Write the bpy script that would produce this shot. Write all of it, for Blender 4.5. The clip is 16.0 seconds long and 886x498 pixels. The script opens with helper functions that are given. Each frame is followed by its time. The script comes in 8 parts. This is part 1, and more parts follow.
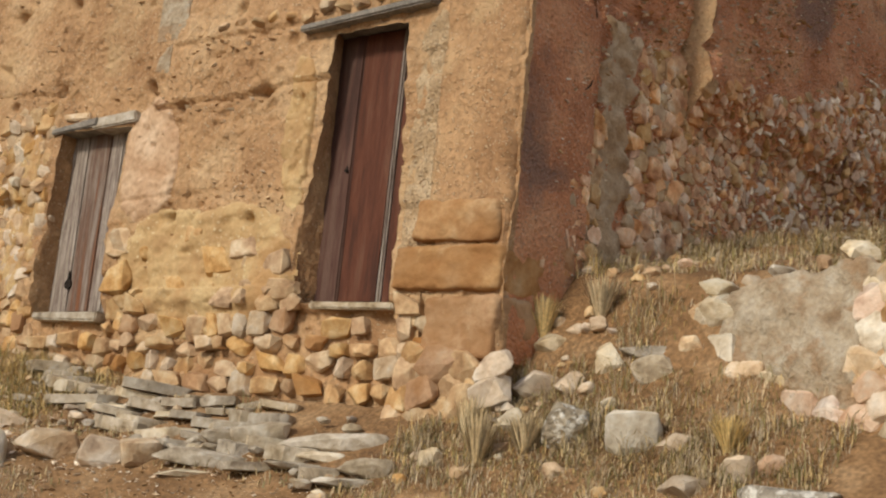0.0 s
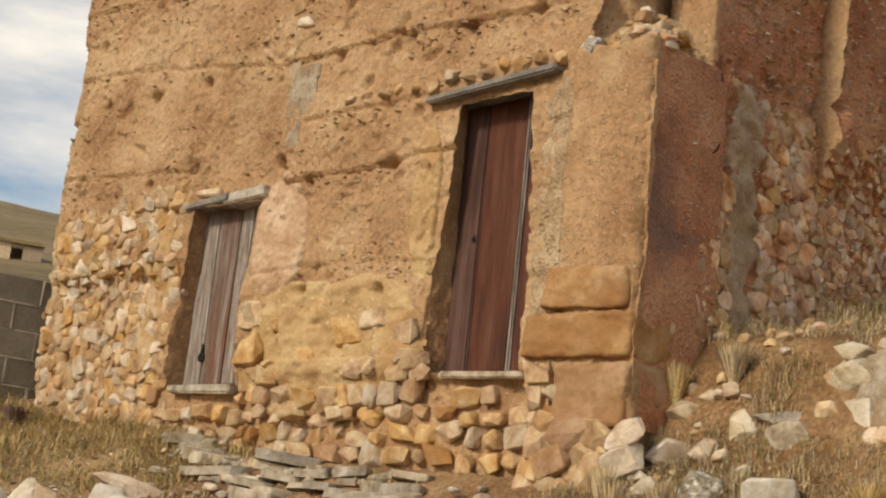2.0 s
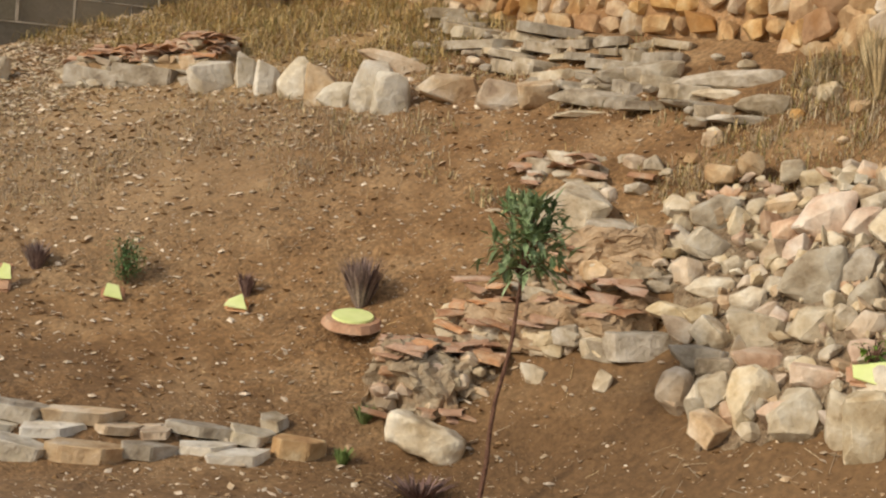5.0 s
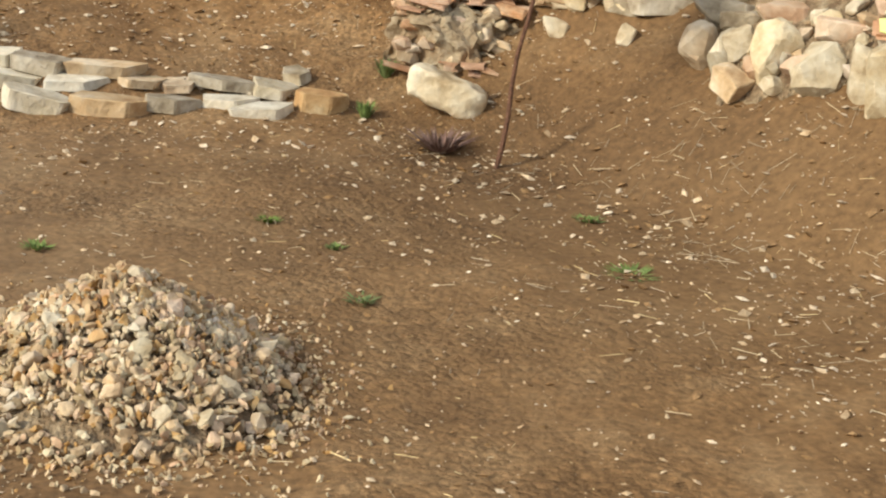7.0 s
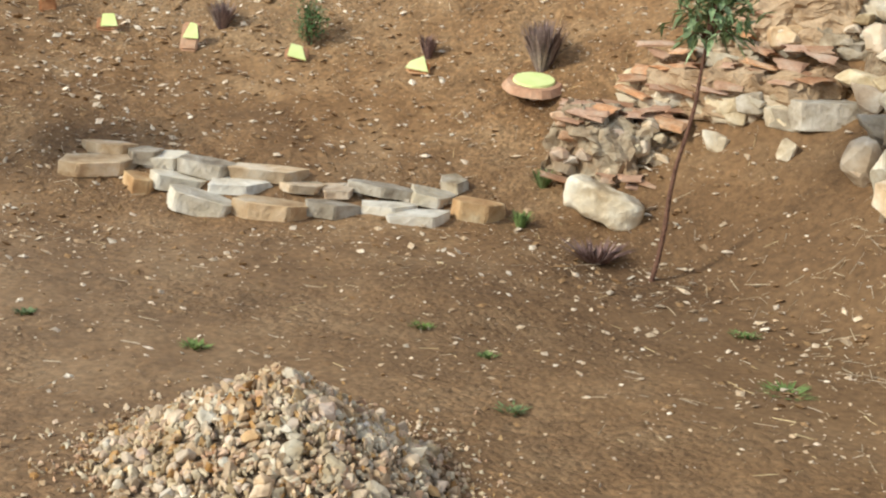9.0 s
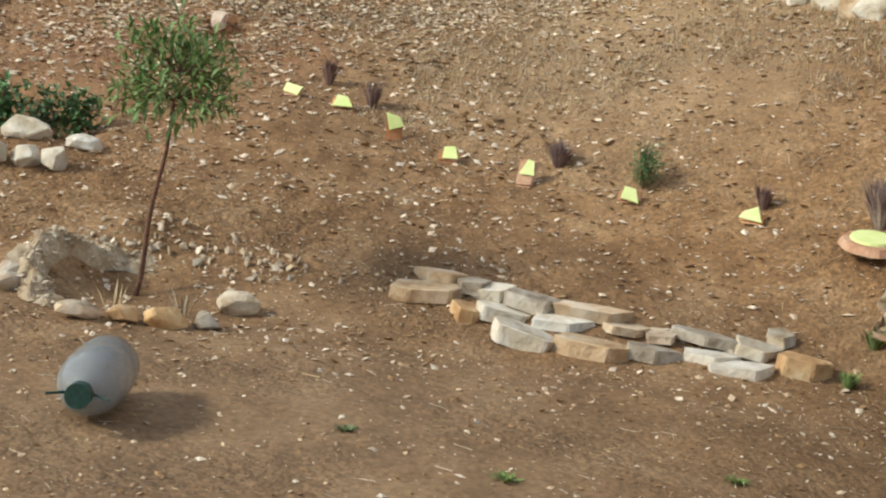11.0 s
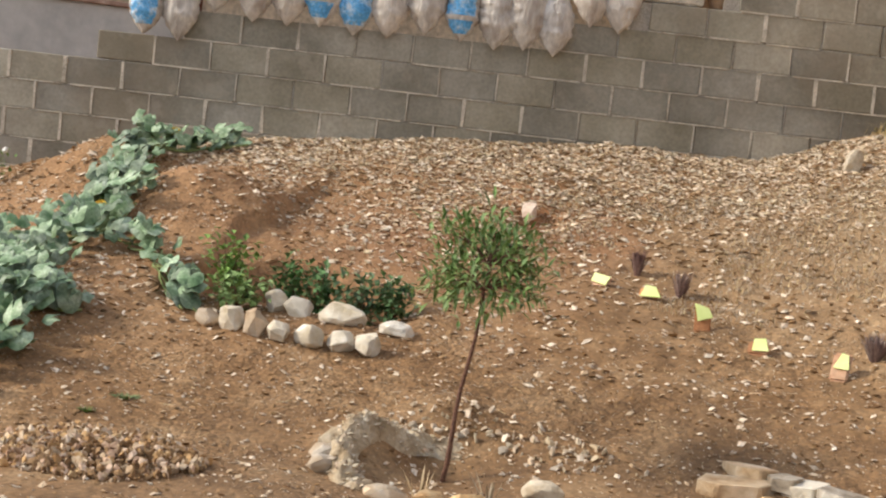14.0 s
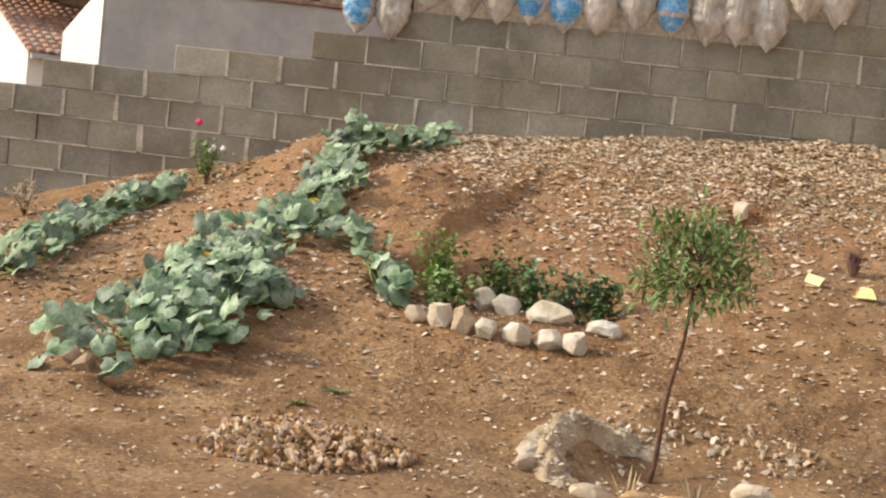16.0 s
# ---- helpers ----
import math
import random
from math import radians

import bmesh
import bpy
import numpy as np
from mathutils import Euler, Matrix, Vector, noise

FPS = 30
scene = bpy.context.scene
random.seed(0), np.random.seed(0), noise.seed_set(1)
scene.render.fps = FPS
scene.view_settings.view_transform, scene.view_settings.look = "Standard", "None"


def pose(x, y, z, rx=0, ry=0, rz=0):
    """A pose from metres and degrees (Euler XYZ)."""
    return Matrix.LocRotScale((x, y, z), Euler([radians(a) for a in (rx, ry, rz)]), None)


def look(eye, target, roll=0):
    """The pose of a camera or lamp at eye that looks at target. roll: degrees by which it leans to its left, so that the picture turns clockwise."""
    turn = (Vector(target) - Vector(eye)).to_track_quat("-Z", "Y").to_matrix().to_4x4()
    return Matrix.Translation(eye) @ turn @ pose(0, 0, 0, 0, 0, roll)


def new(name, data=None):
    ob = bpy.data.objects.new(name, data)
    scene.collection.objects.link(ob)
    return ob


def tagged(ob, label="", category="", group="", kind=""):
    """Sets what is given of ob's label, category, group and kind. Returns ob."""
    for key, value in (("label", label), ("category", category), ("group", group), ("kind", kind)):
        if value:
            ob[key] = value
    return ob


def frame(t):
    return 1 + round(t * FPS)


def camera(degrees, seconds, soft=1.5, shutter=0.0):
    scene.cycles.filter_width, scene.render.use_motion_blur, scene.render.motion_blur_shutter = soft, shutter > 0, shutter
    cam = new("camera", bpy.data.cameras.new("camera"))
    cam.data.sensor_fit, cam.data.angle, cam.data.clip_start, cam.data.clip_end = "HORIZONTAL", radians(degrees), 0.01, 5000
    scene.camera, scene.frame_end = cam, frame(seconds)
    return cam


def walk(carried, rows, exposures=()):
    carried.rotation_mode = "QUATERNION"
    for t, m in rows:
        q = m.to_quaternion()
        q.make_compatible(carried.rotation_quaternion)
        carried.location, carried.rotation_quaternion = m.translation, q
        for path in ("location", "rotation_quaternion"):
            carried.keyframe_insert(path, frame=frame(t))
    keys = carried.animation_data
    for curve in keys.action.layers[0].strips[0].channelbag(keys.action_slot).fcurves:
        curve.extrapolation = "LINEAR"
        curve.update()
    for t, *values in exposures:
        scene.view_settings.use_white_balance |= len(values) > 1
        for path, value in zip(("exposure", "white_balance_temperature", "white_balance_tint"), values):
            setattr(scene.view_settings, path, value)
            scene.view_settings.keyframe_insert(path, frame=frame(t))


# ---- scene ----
# camera: a long lens held in the hand, turned from the old house over the yard to the block wall
cam = camera(31.5, 16.0, soft=2.2, shutter=0.0)
walk(cam, [
    (0, pose(0.000, 0.000, 1.700, 99.971, -5.984, -39.177)),
    (0.5, pose(0.000, 0.000, 1.700, 104.295, -5.763, -40.265)),
    (1, pose(0.000, 0.000, 1.700, 105.375, -4.996, -39.148)),
    (1.5, pose(0.000, 0.000, 1.700, 104.344, -5.635, -36.994)),
    (2, pose(0.000, 0.000, 1.700, 101.976, -5.883, -34.390)),
    (2.5, pose(0.000, 0.000, 1.700, 97.403, -6.768, -31.439)),
    (3, pose(0.000, 0.000, 1.700, 92.810, -5.846, -29.540)),
    (3.5, pose(0.000, 0.000, 1.700, 90.221, -5.567, -27.784)),
    (3.7, pose(0.000, 0.000, 1.700, 89.364, -5.254, -27.062)),
    (5.8, pose(0.000, 0.000, 1.700, 81.980, -5.554, -24.468)),
    (6, pose(0.000, 0.000, 1.700, 80.612, -5.509, -24.653)),
    (6.5, pose(0.000, 0.000, 1.700, 76.697, -5.027, -24.464)),
    (7, pose(0.000, 0.000, 1.700, 72.880, -4.739, -24.042)),
    (7.5, pose(0.000, 0.000, 1.700, 71.644, -4.478, -24.365)),
    (8, pose(0.000, 0.000, 1.700, 75.815, -3.944, -23.293)),
    (8.5, pose(0.000, 0.000, 1.700, 76.543, -4.597, -20.953)),
    (9, pose(0.000, 0.000, 1.700, 76.380, -4.820, -18.198)),
    (9.5, pose(0.000, 0.000, 1.700, 76.511, -5.514, -14.713)),
    (10, pose(0.000, 0.000, 1.700, 76.651, -6.409, -11.132)),
    (10.2, pose(0.000, 0.000, 1.700, 77.278, -6.506, -9.640)),
    (12.3, pose(0.000, 0.000, 1.700, 84.232, -6.985, -2.255)),
    (12.5, pose(0.000, 0.000, 1.700, 84.739, -6.906, -1.519)),
    (13, pose(0.000, 0.000, 1.700, 85.620, -6.757, 0.516)),
    (13.5, pose(0.000, 0.000, 1.700, 86.146, -6.681, 2.890)),
    (14, pose(0.000, 0.000, 1.700, 85.843, -6.394, 5.520)),
    (14.5, pose(0.000, 0.000, 1.700, 85.752, -6.071, 7.645)),
    (15, pose(0.000, 0.000, 1.700, 86.121, -6.278, 9.533)),
    (15.5, pose(0.000, 0.000, 1.700, 85.986, -6.246, 11.431)),
    (16, pose(0.000, 0.000, 1.700, 84.948, -6.220, 13.157)),
], exposures=[(0, -0.28, 6450, 9), (3, -0.31, 7000, 10), (6, -0.2, 6850, 10), (7, 0.18, 6750, 4), (8, 0.28, 6050, 4), (10, 0.11, 6100, 4), (12.5, 0.08, 6050, 5), (14, 0.34, 6350, 11), (16, 0.41, 6700, 12)])

# daylight: a hazy sky, one sun from the far left
SUN_AZ, SUN_EL = -97.0, 31.0
world = bpy.data.worlds.new("sky")
scene.world = world
world.use_nodes = True
wn = world.node_tree.nodes
sky = wn.new("ShaderNodeTexSky")
sky.sky_type, sky.sun_disc = "NISHITA", False
sky.sun_elevation, sky.sun_rotation = radians(SUN_EL), radians(SUN_AZ)
wn["Background"].inputs["Strength"].default_value = 0.15
# broken white cloud over the whole sky
wl = world.node_tree.links
sky_dir = wn.new("ShaderNodeTexCoord")
sky_map = wn.new("ShaderNodeMapping")
sky_map.inputs["Scale"].default_value = (1.2, 1.2, 4.5)
clouds = wn.new("ShaderNodeTexNoise")
clouds.inputs["Scale"].default_value, clouds.inputs["Detail"].default_value, clouds.inputs["Roughness"].default_value = 2.2, 7, 0.58
cloud_ramp = wn.new("ShaderNodeValToRGB")
cloud_ramp.color_ramp.elements[0].position, cloud_ramp.color_ramp.elements[1].position = 0.42, 0.66
cloud_mix = wn.new("ShaderNodeMix")
cloud_mix.data_type = "RGBA"
cloud_mix.inputs[7].default_value = (8.2, 7.8, 7.2, 1)
wl.new(sky_dir.outputs["Generated"], sky_map.inputs["Vector"])
wl.new(sky_map.outputs[0], clouds.inputs["Vector"])
wl.new(clouds.outputs["Fac"], cloud_ramp.inputs["Fac"])
wl.new(cloud_ramp.outputs["Color"], cloud_mix.inputs["Factor"])
wl.new(sky.outputs[0], cloud_mix.inputs[6])
wl.new(cloud_mix.outputs[2], wn["Background"].inputs[0])
sun = new("sun", bpy.data.lights.new("sun", "SUN"))
sun.data.energy, sun.data.angle, sun.data.color = 3.3, radians(8.0), (1.0, 0.9, 0.74)
sun_from = Vector((math.sin(radians(SUN_AZ)) * math.cos(radians(SUN_EL)), math.cos(radians(SUN_AZ)) * math.cos(radians(SUN_EL)), math.sin(radians(SUN_EL))))
sun.matrix_world = look(sun_from * 60, (0, 0, 0))


# ---- materials ----
def material(name, colours, scale=4.0, fine=60.0, rough=0.9, bump=0.3, spread=0.0, speck=None, stretch=(1, 1, 1), metal=0.0, depth=0.02, own=False, grain=0.28, fine_relief=1.0):
    """Mottled surface: colours along a noise ramp, a finer grain over it, relief, and a spread of brightness from piece to piece."""
    m = bpy.data.materials.new(name)
    m.use_nodes = True
    n, l = m.node_tree.nodes, m.node_tree.links
    b = n["Principled BSDF"]
    b.inputs["Roughness"].default_value, b.inputs["Metallic"].default_value = rough, metal
    b.inputs["Specular IOR Level"].default_value = 0.25
    geo = n.new("ShaderNodeNewGeometry")
    mapping = n.new("ShaderNodeMapping")
    mapping.inputs["Scale"].default_value = stretch
    if own:
        tc = n.new("ShaderNodeTexCoord")
        l.new(tc.outputs["Object"], mapping.inputs["Vector"])
    else:
        l.new(geo.outputs["Position"], mapping.inputs["Vector"])
    big = n.new("ShaderNodeTexNoise")
    big.inputs["Scale"].default_value, big.inputs["Detail"].default_value, big.inputs["Roughness"].default_value = scale, 5, 0.6
    l.new(mapping.outputs[0], big.inputs["Vector"])
    ramp = n.new("ShaderNodeValToRGB")
    els = ramp.color_ramp.elements
    while len(els) < len(colours):
        els.new(0.5)
    for i, c in enumerate(colours):
        els[i].position = 0.34 + 0.32 * i / max(1, len(colours) - 1)
        els[i].color = (*c, 1)
    l.new(big.outputs["Fac"], ramp.inputs["Fac"])
    col = ramp.outputs["Color"]
    small = n.new("ShaderNodeTexNoise")
    small.inputs["Scale"].default_value, small.inputs["Detail"].default_value = fine, 4
    l.new(mapping.outputs[0], small.inputs["Vector"])
    mr = n.new("ShaderNodeMapRange")
    mr.inputs["From Min"].default_value, mr.inputs["From Max"].default_value = 0.3, 0.7
    mr.inputs["To Min"].default_value, mr.inputs["To Max"].default_value = 1 - grain, 1 + grain
    l.new(small.outputs["Fac"], mr.inputs["Value"])
    mul = n.new("ShaderNodeMix")
    mul.data_type, mul.blend_type = "RGBA", "MULTIPLY"
    mul.inputs["Factor"].default_value = 1.0
    l.new(col, mul.inputs[6])
    l.new(mr.outputs[0], mul.inputs[7])
    col = mul.outputs[2]
    if speck:
        sc, amount, sp_colour = speck
        vor = n.new("ShaderNodeTexVoronoi")
        vor.inputs["Scale"].default_value = sc
        l.new(geo.outputs["Position"], vor.inputs["Vector"])
        lt = n.new("ShaderNodeMath")
        lt.operation = "LESS_THAN"
        lt.inputs[1].default_value = amount
        l.new(vor.outputs["Distance"], lt.inputs[0])
        mx = n.new("ShaderNodeMix")
        mx.data_type = "RGBA"
        l.new(lt.outputs[0], mx.inputs["Factor"])
        l.new(col, mx.inputs[6])
        mx.inputs[7].default_value = (*sp_colour, 1)
        col = mx.outputs[2]
    if spread:
        info = n.new("ShaderNodeObjectInfo")
        add = n.new("ShaderNodeMath")
        add.operation = "ADD"
        l.new(info.outputs["Random"], add.inputs[0])
        l.new(geo.outputs["Random Per Island"], add.inputs[1])
        fr = n.new("ShaderNodeMath")
        fr.operation = "FRACT"
        l.new(add.outputs[0], fr.inputs[0])
        r2 = n.new("ShaderNodeMapRange")
        r2.inputs["To Min"].default_value, r2.inputs["To Max"].default_value = 1 - spread, 1 + spread
        l.new(fr.outputs[0], r2.inputs["Value"])
        hsv = n.new("ShaderNodeHueSaturation")
        r3 = n.new("ShaderNodeMapRange")
        r3.inputs["To Min"].default_value, r3.inputs["To Max"].default_value = 1.15, 0.8
        l.new(info.outputs["Random"], r3.inputs["Value"])
        l.new(r2.outputs[0], hsv.inputs["Value"])
        l.new(r3.outputs[0], hsv.inputs["Saturation"])
        l.new(col, hsv.inputs["Color"])
        col = hsv.outputs[0]
    l.new(col, b.inputs["Base Color"])
    if bump:
        bp = n.new("ShaderNodeBump")
        bp.inputs["Strength"].default_value, bp.inputs["Distance"].default_value = bump, depth
        mixh = n.new("ShaderNodeMath")
        mixh.operation = "ADD"
        l.new(big.outputs["Fac"], mixh.inputs[0])
        soft = n.new("ShaderNodeMath")
        soft.operation, soft.inputs[1].default_value = "MULTIPLY", fine_relief
        l.new(small.outputs["Fac"], soft.inputs[0])
        l.new(soft.outputs[0], mixh.inputs[1])
        l.new(mixh.outputs[0], bp.inputs["Height"])
        l.new(bp.outputs[0], b.inputs["Normal"])
    return m


def flecked(m, scale, share, low, high, size=0.36, relief=0.6, patch=1.3):
    """Small stones bedded in a surface, thicker in patches: each with its own tone, and a little proud."""
    n, l = m.node_tree.nodes, m.node_tree.links
    b = n["Principled BSDF"]
    geo = n.new("ShaderNodeNewGeometry")
    vor = n.new("ShaderNodeTexVoronoi")
    vor.inputs["Scale"].default_value = scale
    l.new(geo.outputs["Position"], vor.inputs["Vector"])
    sep = n.new("ShaderNodeSeparateColor")
    l.new(vor.outputs["Color"], sep.inputs[0])
    zone = n.new("ShaderNodeTexNoise")
    zone.inputs["Scale"].default_value, zone.inputs["Detail"].default_value = patch, 4
    l.new(geo.outputs["Position"], zone.inputs["Vector"])
    limit = n.new("ShaderNodeMapRange")
    limit.inputs["From Min"].default_value, limit.inputs["From Max"].default_value = 0.35, 0.65
    limit.inputs["To Min"].default_value, limit.inputs["To Max"].default_value = share * 0.3, share * 1.7
    l.new(zone.outputs["Fac"], limit.inputs["Value"])
    pick = n.new("ShaderNodeMath")
    pick.operation = "LESS_THAN"
    l.new(sep.outputs[0], pick.inputs[0])
    l.new(limit.outputs[0], pick.inputs[1])
    near = n.new("ShaderNodeMapRange")
    near.inputs["From Min"].default_value, near.inputs["From Max"].default_value = size, size * 0.7
    l.new(vor.outputs["Distance"], near.inputs["Value"])
    fac = n.new("ShaderNodeMath")
    fac.operation = "MULTIPLY"
    l.new(pick.outputs[0], fac.inputs[0])
    l.new(near.outputs[0], fac.inputs[1])
    tint = n.new("ShaderNodeMix")
    tint.data_type = "RGBA"
    tint.inputs[6].default_value, tint.inputs[7].default_value = (*low, 1), (*high, 1)
    l.new(sep.outputs[1], tint.inputs["Factor"])
    mx = n.new("ShaderNodeMix")
    mx.data_type = "RGBA"
    l.new(fac.outputs[0], mx.inputs["Factor"])
    l.new(b.inputs["Base Color"].links[0].from_socket, mx.inputs[6])
    l.new(tint.outputs[2], mx.inputs[7])
    l.new(mx.outputs[2], b.inputs["Base Color"])
    bump = b.inputs["Normal"].links[0].from_node
    add = n.new("ShaderNodeMath")
    add.operation, add.inputs[1].default_value = "MULTIPLY_ADD", relief
    l.new(fac.outputs[0], add.inputs[0])
    l.new(bump.inputs["Height"].links[0].from_socket, add.inputs[2])
    l.new(add.outputs[0], bump.inputs["Height"])
    return m


def stained(m, scale, colour, start, amount, seed):
    """Broad dark weather stains with ragged edges."""
    n, l = m.node_tree.nodes, m.node_tree.links
    b = n["Principled BSDF"]
    geo = n.new("ShaderNodeNewGeometry")
    shift = n.new("ShaderNodeVectorMath")
    shift.operation, shift.inputs[1].default_value = "ADD", (seed, 0, 0)
    l.new(geo.outputs["Position"], shift.inputs[0])
    t = n.new("ShaderNodeTexNoise")
    t.inputs["Scale"].default_value, t.inputs["Detail"].default_value, t.inputs["Roughness"].default_value = scale, 7, 0.62
    l.new(shift.outputs[0], t.inputs["Vector"])
    r = n.new("ShaderNodeMapRange")
    r.inputs["From Min"].default_value, r.inputs["From Max"].default_value = start, start + 0.08
    r.inputs["To Min"].default_value, r.inputs["To Max"].default_value = 0.0, amount
    l.new(t.outputs["Fac"], r.inputs["Value"])
    mx = n.new("ShaderNodeMix")
    mx.data_type = "RGBA"
    mx.inputs[7].default_value = (*colour, 1)
    l.new(r.outputs[0], mx.inputs["Factor"])
    l.new(b.inputs["Base Color"].links[0].from_socket, mx.inputs[6])
    l.new(mx.outputs[2], b.inputs["Base Color"])
    return m


def soil_material():
    """Bare crumbly soil: brown clods, dusty trodden patches, an orange subsoil where the mound was dug."""
    m = material("soil", [(0.15, 0.082, 0.036), (0.225, 0.128, 0.058), (0.3, 0.19, 0.098)], 2.3, 34, bump=0.0, grain=0.34)
    n, l = m.node_tree.nodes, m.node_tree.links
    b = n["Principled BSDF"]
    col = b.inputs["Base Color"].links[0].from_socket
    pos = n.new("ShaderNodeNewGeometry")
    # relief: crumbs of three sizes
    total = None
    for kind, sc, weight in (("v", 16, 0.5), ("v", 42, 0.3), ("n", 7, 0.8), ("n", 90, 0.25)):
        if kind == "v":
            t = n.new("ShaderNodeTexVoronoi")
            t.inputs["Scale"].default_value = sc
            t.inputs["Randomness"].default_value = 1.0
            out = t.outputs["Distance"]
        else:
            t = n.new("ShaderNodeTexNoise")
            t.inputs["Scale"].default_value, t.inputs["Detail"].default_value, t.inputs["Roughness"].default_value = sc, 6, 0.65
            out = t.outputs["Fac"]
        l.new(pos.outputs["Position"], t.inputs["Vector"])
        mul = n.new("ShaderNodeMath")
        mul.operation = "MULTIPLY_ADD"
        mul.inputs[1].default_value = -weight if kind == "v" else weight
        l.new(out, mul.inputs[0])
        if total is not None:
            l.new(total, mul.inputs[2])
        else:
            mul.inputs[2].default_value = 0.0
        total = mul.outputs[0]
    bp = n.new("ShaderNodeBump")
    bp.inputs["Strength"].default_value, bp.inputs["Distance"].default_value = 0.9, 0.03
    l.new(total, bp.inputs["Height"])
    # trodden dust lies over the crumbs in patches
    dust = n.new("ShaderNodeTexNoise")
    dust.inputs["Scale"].default_value, dust.inputs["Detail"].default_value = 0.75, 4
    l.new(pos.outputs["Position"], dust.inputs["Vector"])
    crumb = n.new("ShaderNodeMapRange")
    crumb.inputs["From Min"].default_value, crumb.inputs["From Max"].default_value = 0.4, 0.62
    crumb.inputs["To Min"].default_value, crumb.inputs["To Max"].default_value = 0.14, 0.95
    l.new(dust.outputs["Fac"], crumb.inputs["Value"])
    l.new(crumb.outputs[0], bp.inputs["Strength"])
    l.new(bp.outputs[0], b.inputs["Normal"])
    # crumbs of their own colour, pale and dark
    cell = n.new("ShaderNodeTexVoronoi")
    cell.inputs["Scale"].default_value = 55
    l.new(pos.outputs["Position"], cell.inputs["Vector"])
    sep = n.new("ShaderNodeSeparateColor")
    l.new(cell.outputs["Color"], sep.inputs[0])
    tone = n.new("ShaderNodeMapRange")
    tone.inputs["From Min"].default_value, tone.inputs["From Max"].default_value = 0.0, 1.0
    tone.inputs["To Min"].default_value, tone.inputs["To Max"].default_value = 0.72, 1.3
    l.new(sep.outputs[0], tone.inputs["Value"])
    mulc = n.new("ShaderNodeMix")
    mulc.data_type, mulc.blend_type = "RGBA", "MULTIPLY"
    l.new(crumb.outputs[0], mulc.inputs["Factor"])
    l.new(col, mulc.inputs[6])
    l.new(tone.outputs[0], mulc.inputs[7])
    col = mulc.outputs[2]
    # paler, darker and more orange patches round fixed centres, with ragged edges
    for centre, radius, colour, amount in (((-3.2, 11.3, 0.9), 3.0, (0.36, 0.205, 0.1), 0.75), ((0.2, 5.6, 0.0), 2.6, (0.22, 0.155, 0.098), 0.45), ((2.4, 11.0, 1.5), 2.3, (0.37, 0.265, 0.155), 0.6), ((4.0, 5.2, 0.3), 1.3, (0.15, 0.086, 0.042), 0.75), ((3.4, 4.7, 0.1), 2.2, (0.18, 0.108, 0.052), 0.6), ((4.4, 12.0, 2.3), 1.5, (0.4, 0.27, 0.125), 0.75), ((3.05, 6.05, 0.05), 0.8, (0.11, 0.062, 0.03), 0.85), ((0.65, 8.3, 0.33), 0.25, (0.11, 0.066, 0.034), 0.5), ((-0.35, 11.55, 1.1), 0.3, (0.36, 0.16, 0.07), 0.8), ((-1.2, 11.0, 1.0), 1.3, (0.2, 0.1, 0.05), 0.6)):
        away = n.new("ShaderNodeVectorMath")
        away.operation = "DISTANCE"
        away.inputs[1].default_value = centre
        l.new(pos.outputs["Position"], away.inputs[0])
        wob = n.new("ShaderNodeTexNoise")
        wob.inputs["Scale"].default_value, wob.inputs["Detail"].default_value = 1.6, 6
        l.new(pos.outputs["Position"], wob.inputs["Vector"])
        add = n.new("ShaderNodeMath")
        add.operation, add.inputs[1].default_value = "MULTIPLY_ADD", 2.4
        l.new(wob.outputs["Fac"], add.inputs[0])
        l.new(away.outputs["Value"], add.inputs[2])
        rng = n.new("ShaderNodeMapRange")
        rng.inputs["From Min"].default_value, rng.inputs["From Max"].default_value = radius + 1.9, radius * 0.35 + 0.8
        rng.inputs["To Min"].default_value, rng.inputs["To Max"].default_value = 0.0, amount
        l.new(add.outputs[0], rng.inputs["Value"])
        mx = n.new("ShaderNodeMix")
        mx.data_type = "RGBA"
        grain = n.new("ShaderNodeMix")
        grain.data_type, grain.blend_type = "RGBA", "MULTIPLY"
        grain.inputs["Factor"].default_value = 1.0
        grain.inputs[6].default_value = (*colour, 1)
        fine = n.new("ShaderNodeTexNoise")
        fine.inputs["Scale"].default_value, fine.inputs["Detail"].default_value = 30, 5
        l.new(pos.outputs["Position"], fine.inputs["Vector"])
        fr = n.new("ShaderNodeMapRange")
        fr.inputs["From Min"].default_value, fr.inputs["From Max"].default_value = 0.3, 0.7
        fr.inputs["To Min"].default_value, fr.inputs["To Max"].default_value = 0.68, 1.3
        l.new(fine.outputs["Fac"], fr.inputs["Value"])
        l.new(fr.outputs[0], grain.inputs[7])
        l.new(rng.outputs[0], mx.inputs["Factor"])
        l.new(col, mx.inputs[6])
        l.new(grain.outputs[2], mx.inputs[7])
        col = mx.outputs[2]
    l.new(col, b.inputs["Base Color"])
    return m


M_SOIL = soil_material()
M_EARTH = material("rammed_earth", [(0.31, 0.175, 0.085), (0.41, 0.25, 0.128), (0.49, 0.335, 0.19)], 1.4, 24, grain=0.19, bump=0.85, depth=0.025)
# weathered red earth of the shaded end; its colour also carries sun-and-shade contrast
M_EARTH_SHADE = material("weathered_shade_earth", [(0.37, 0.152, 0.073), (0.53, 0.235, 0.118), (0.62, 0.33, 0.18)], 1.6, 40, grain=0.18, bump=1.0, depth=0.04)
flecked(M_EARTH, 34, 0.3, (0.3, 0.17, 0.08), (0.62, 0.46, 0.29), 0.34, 1.0)
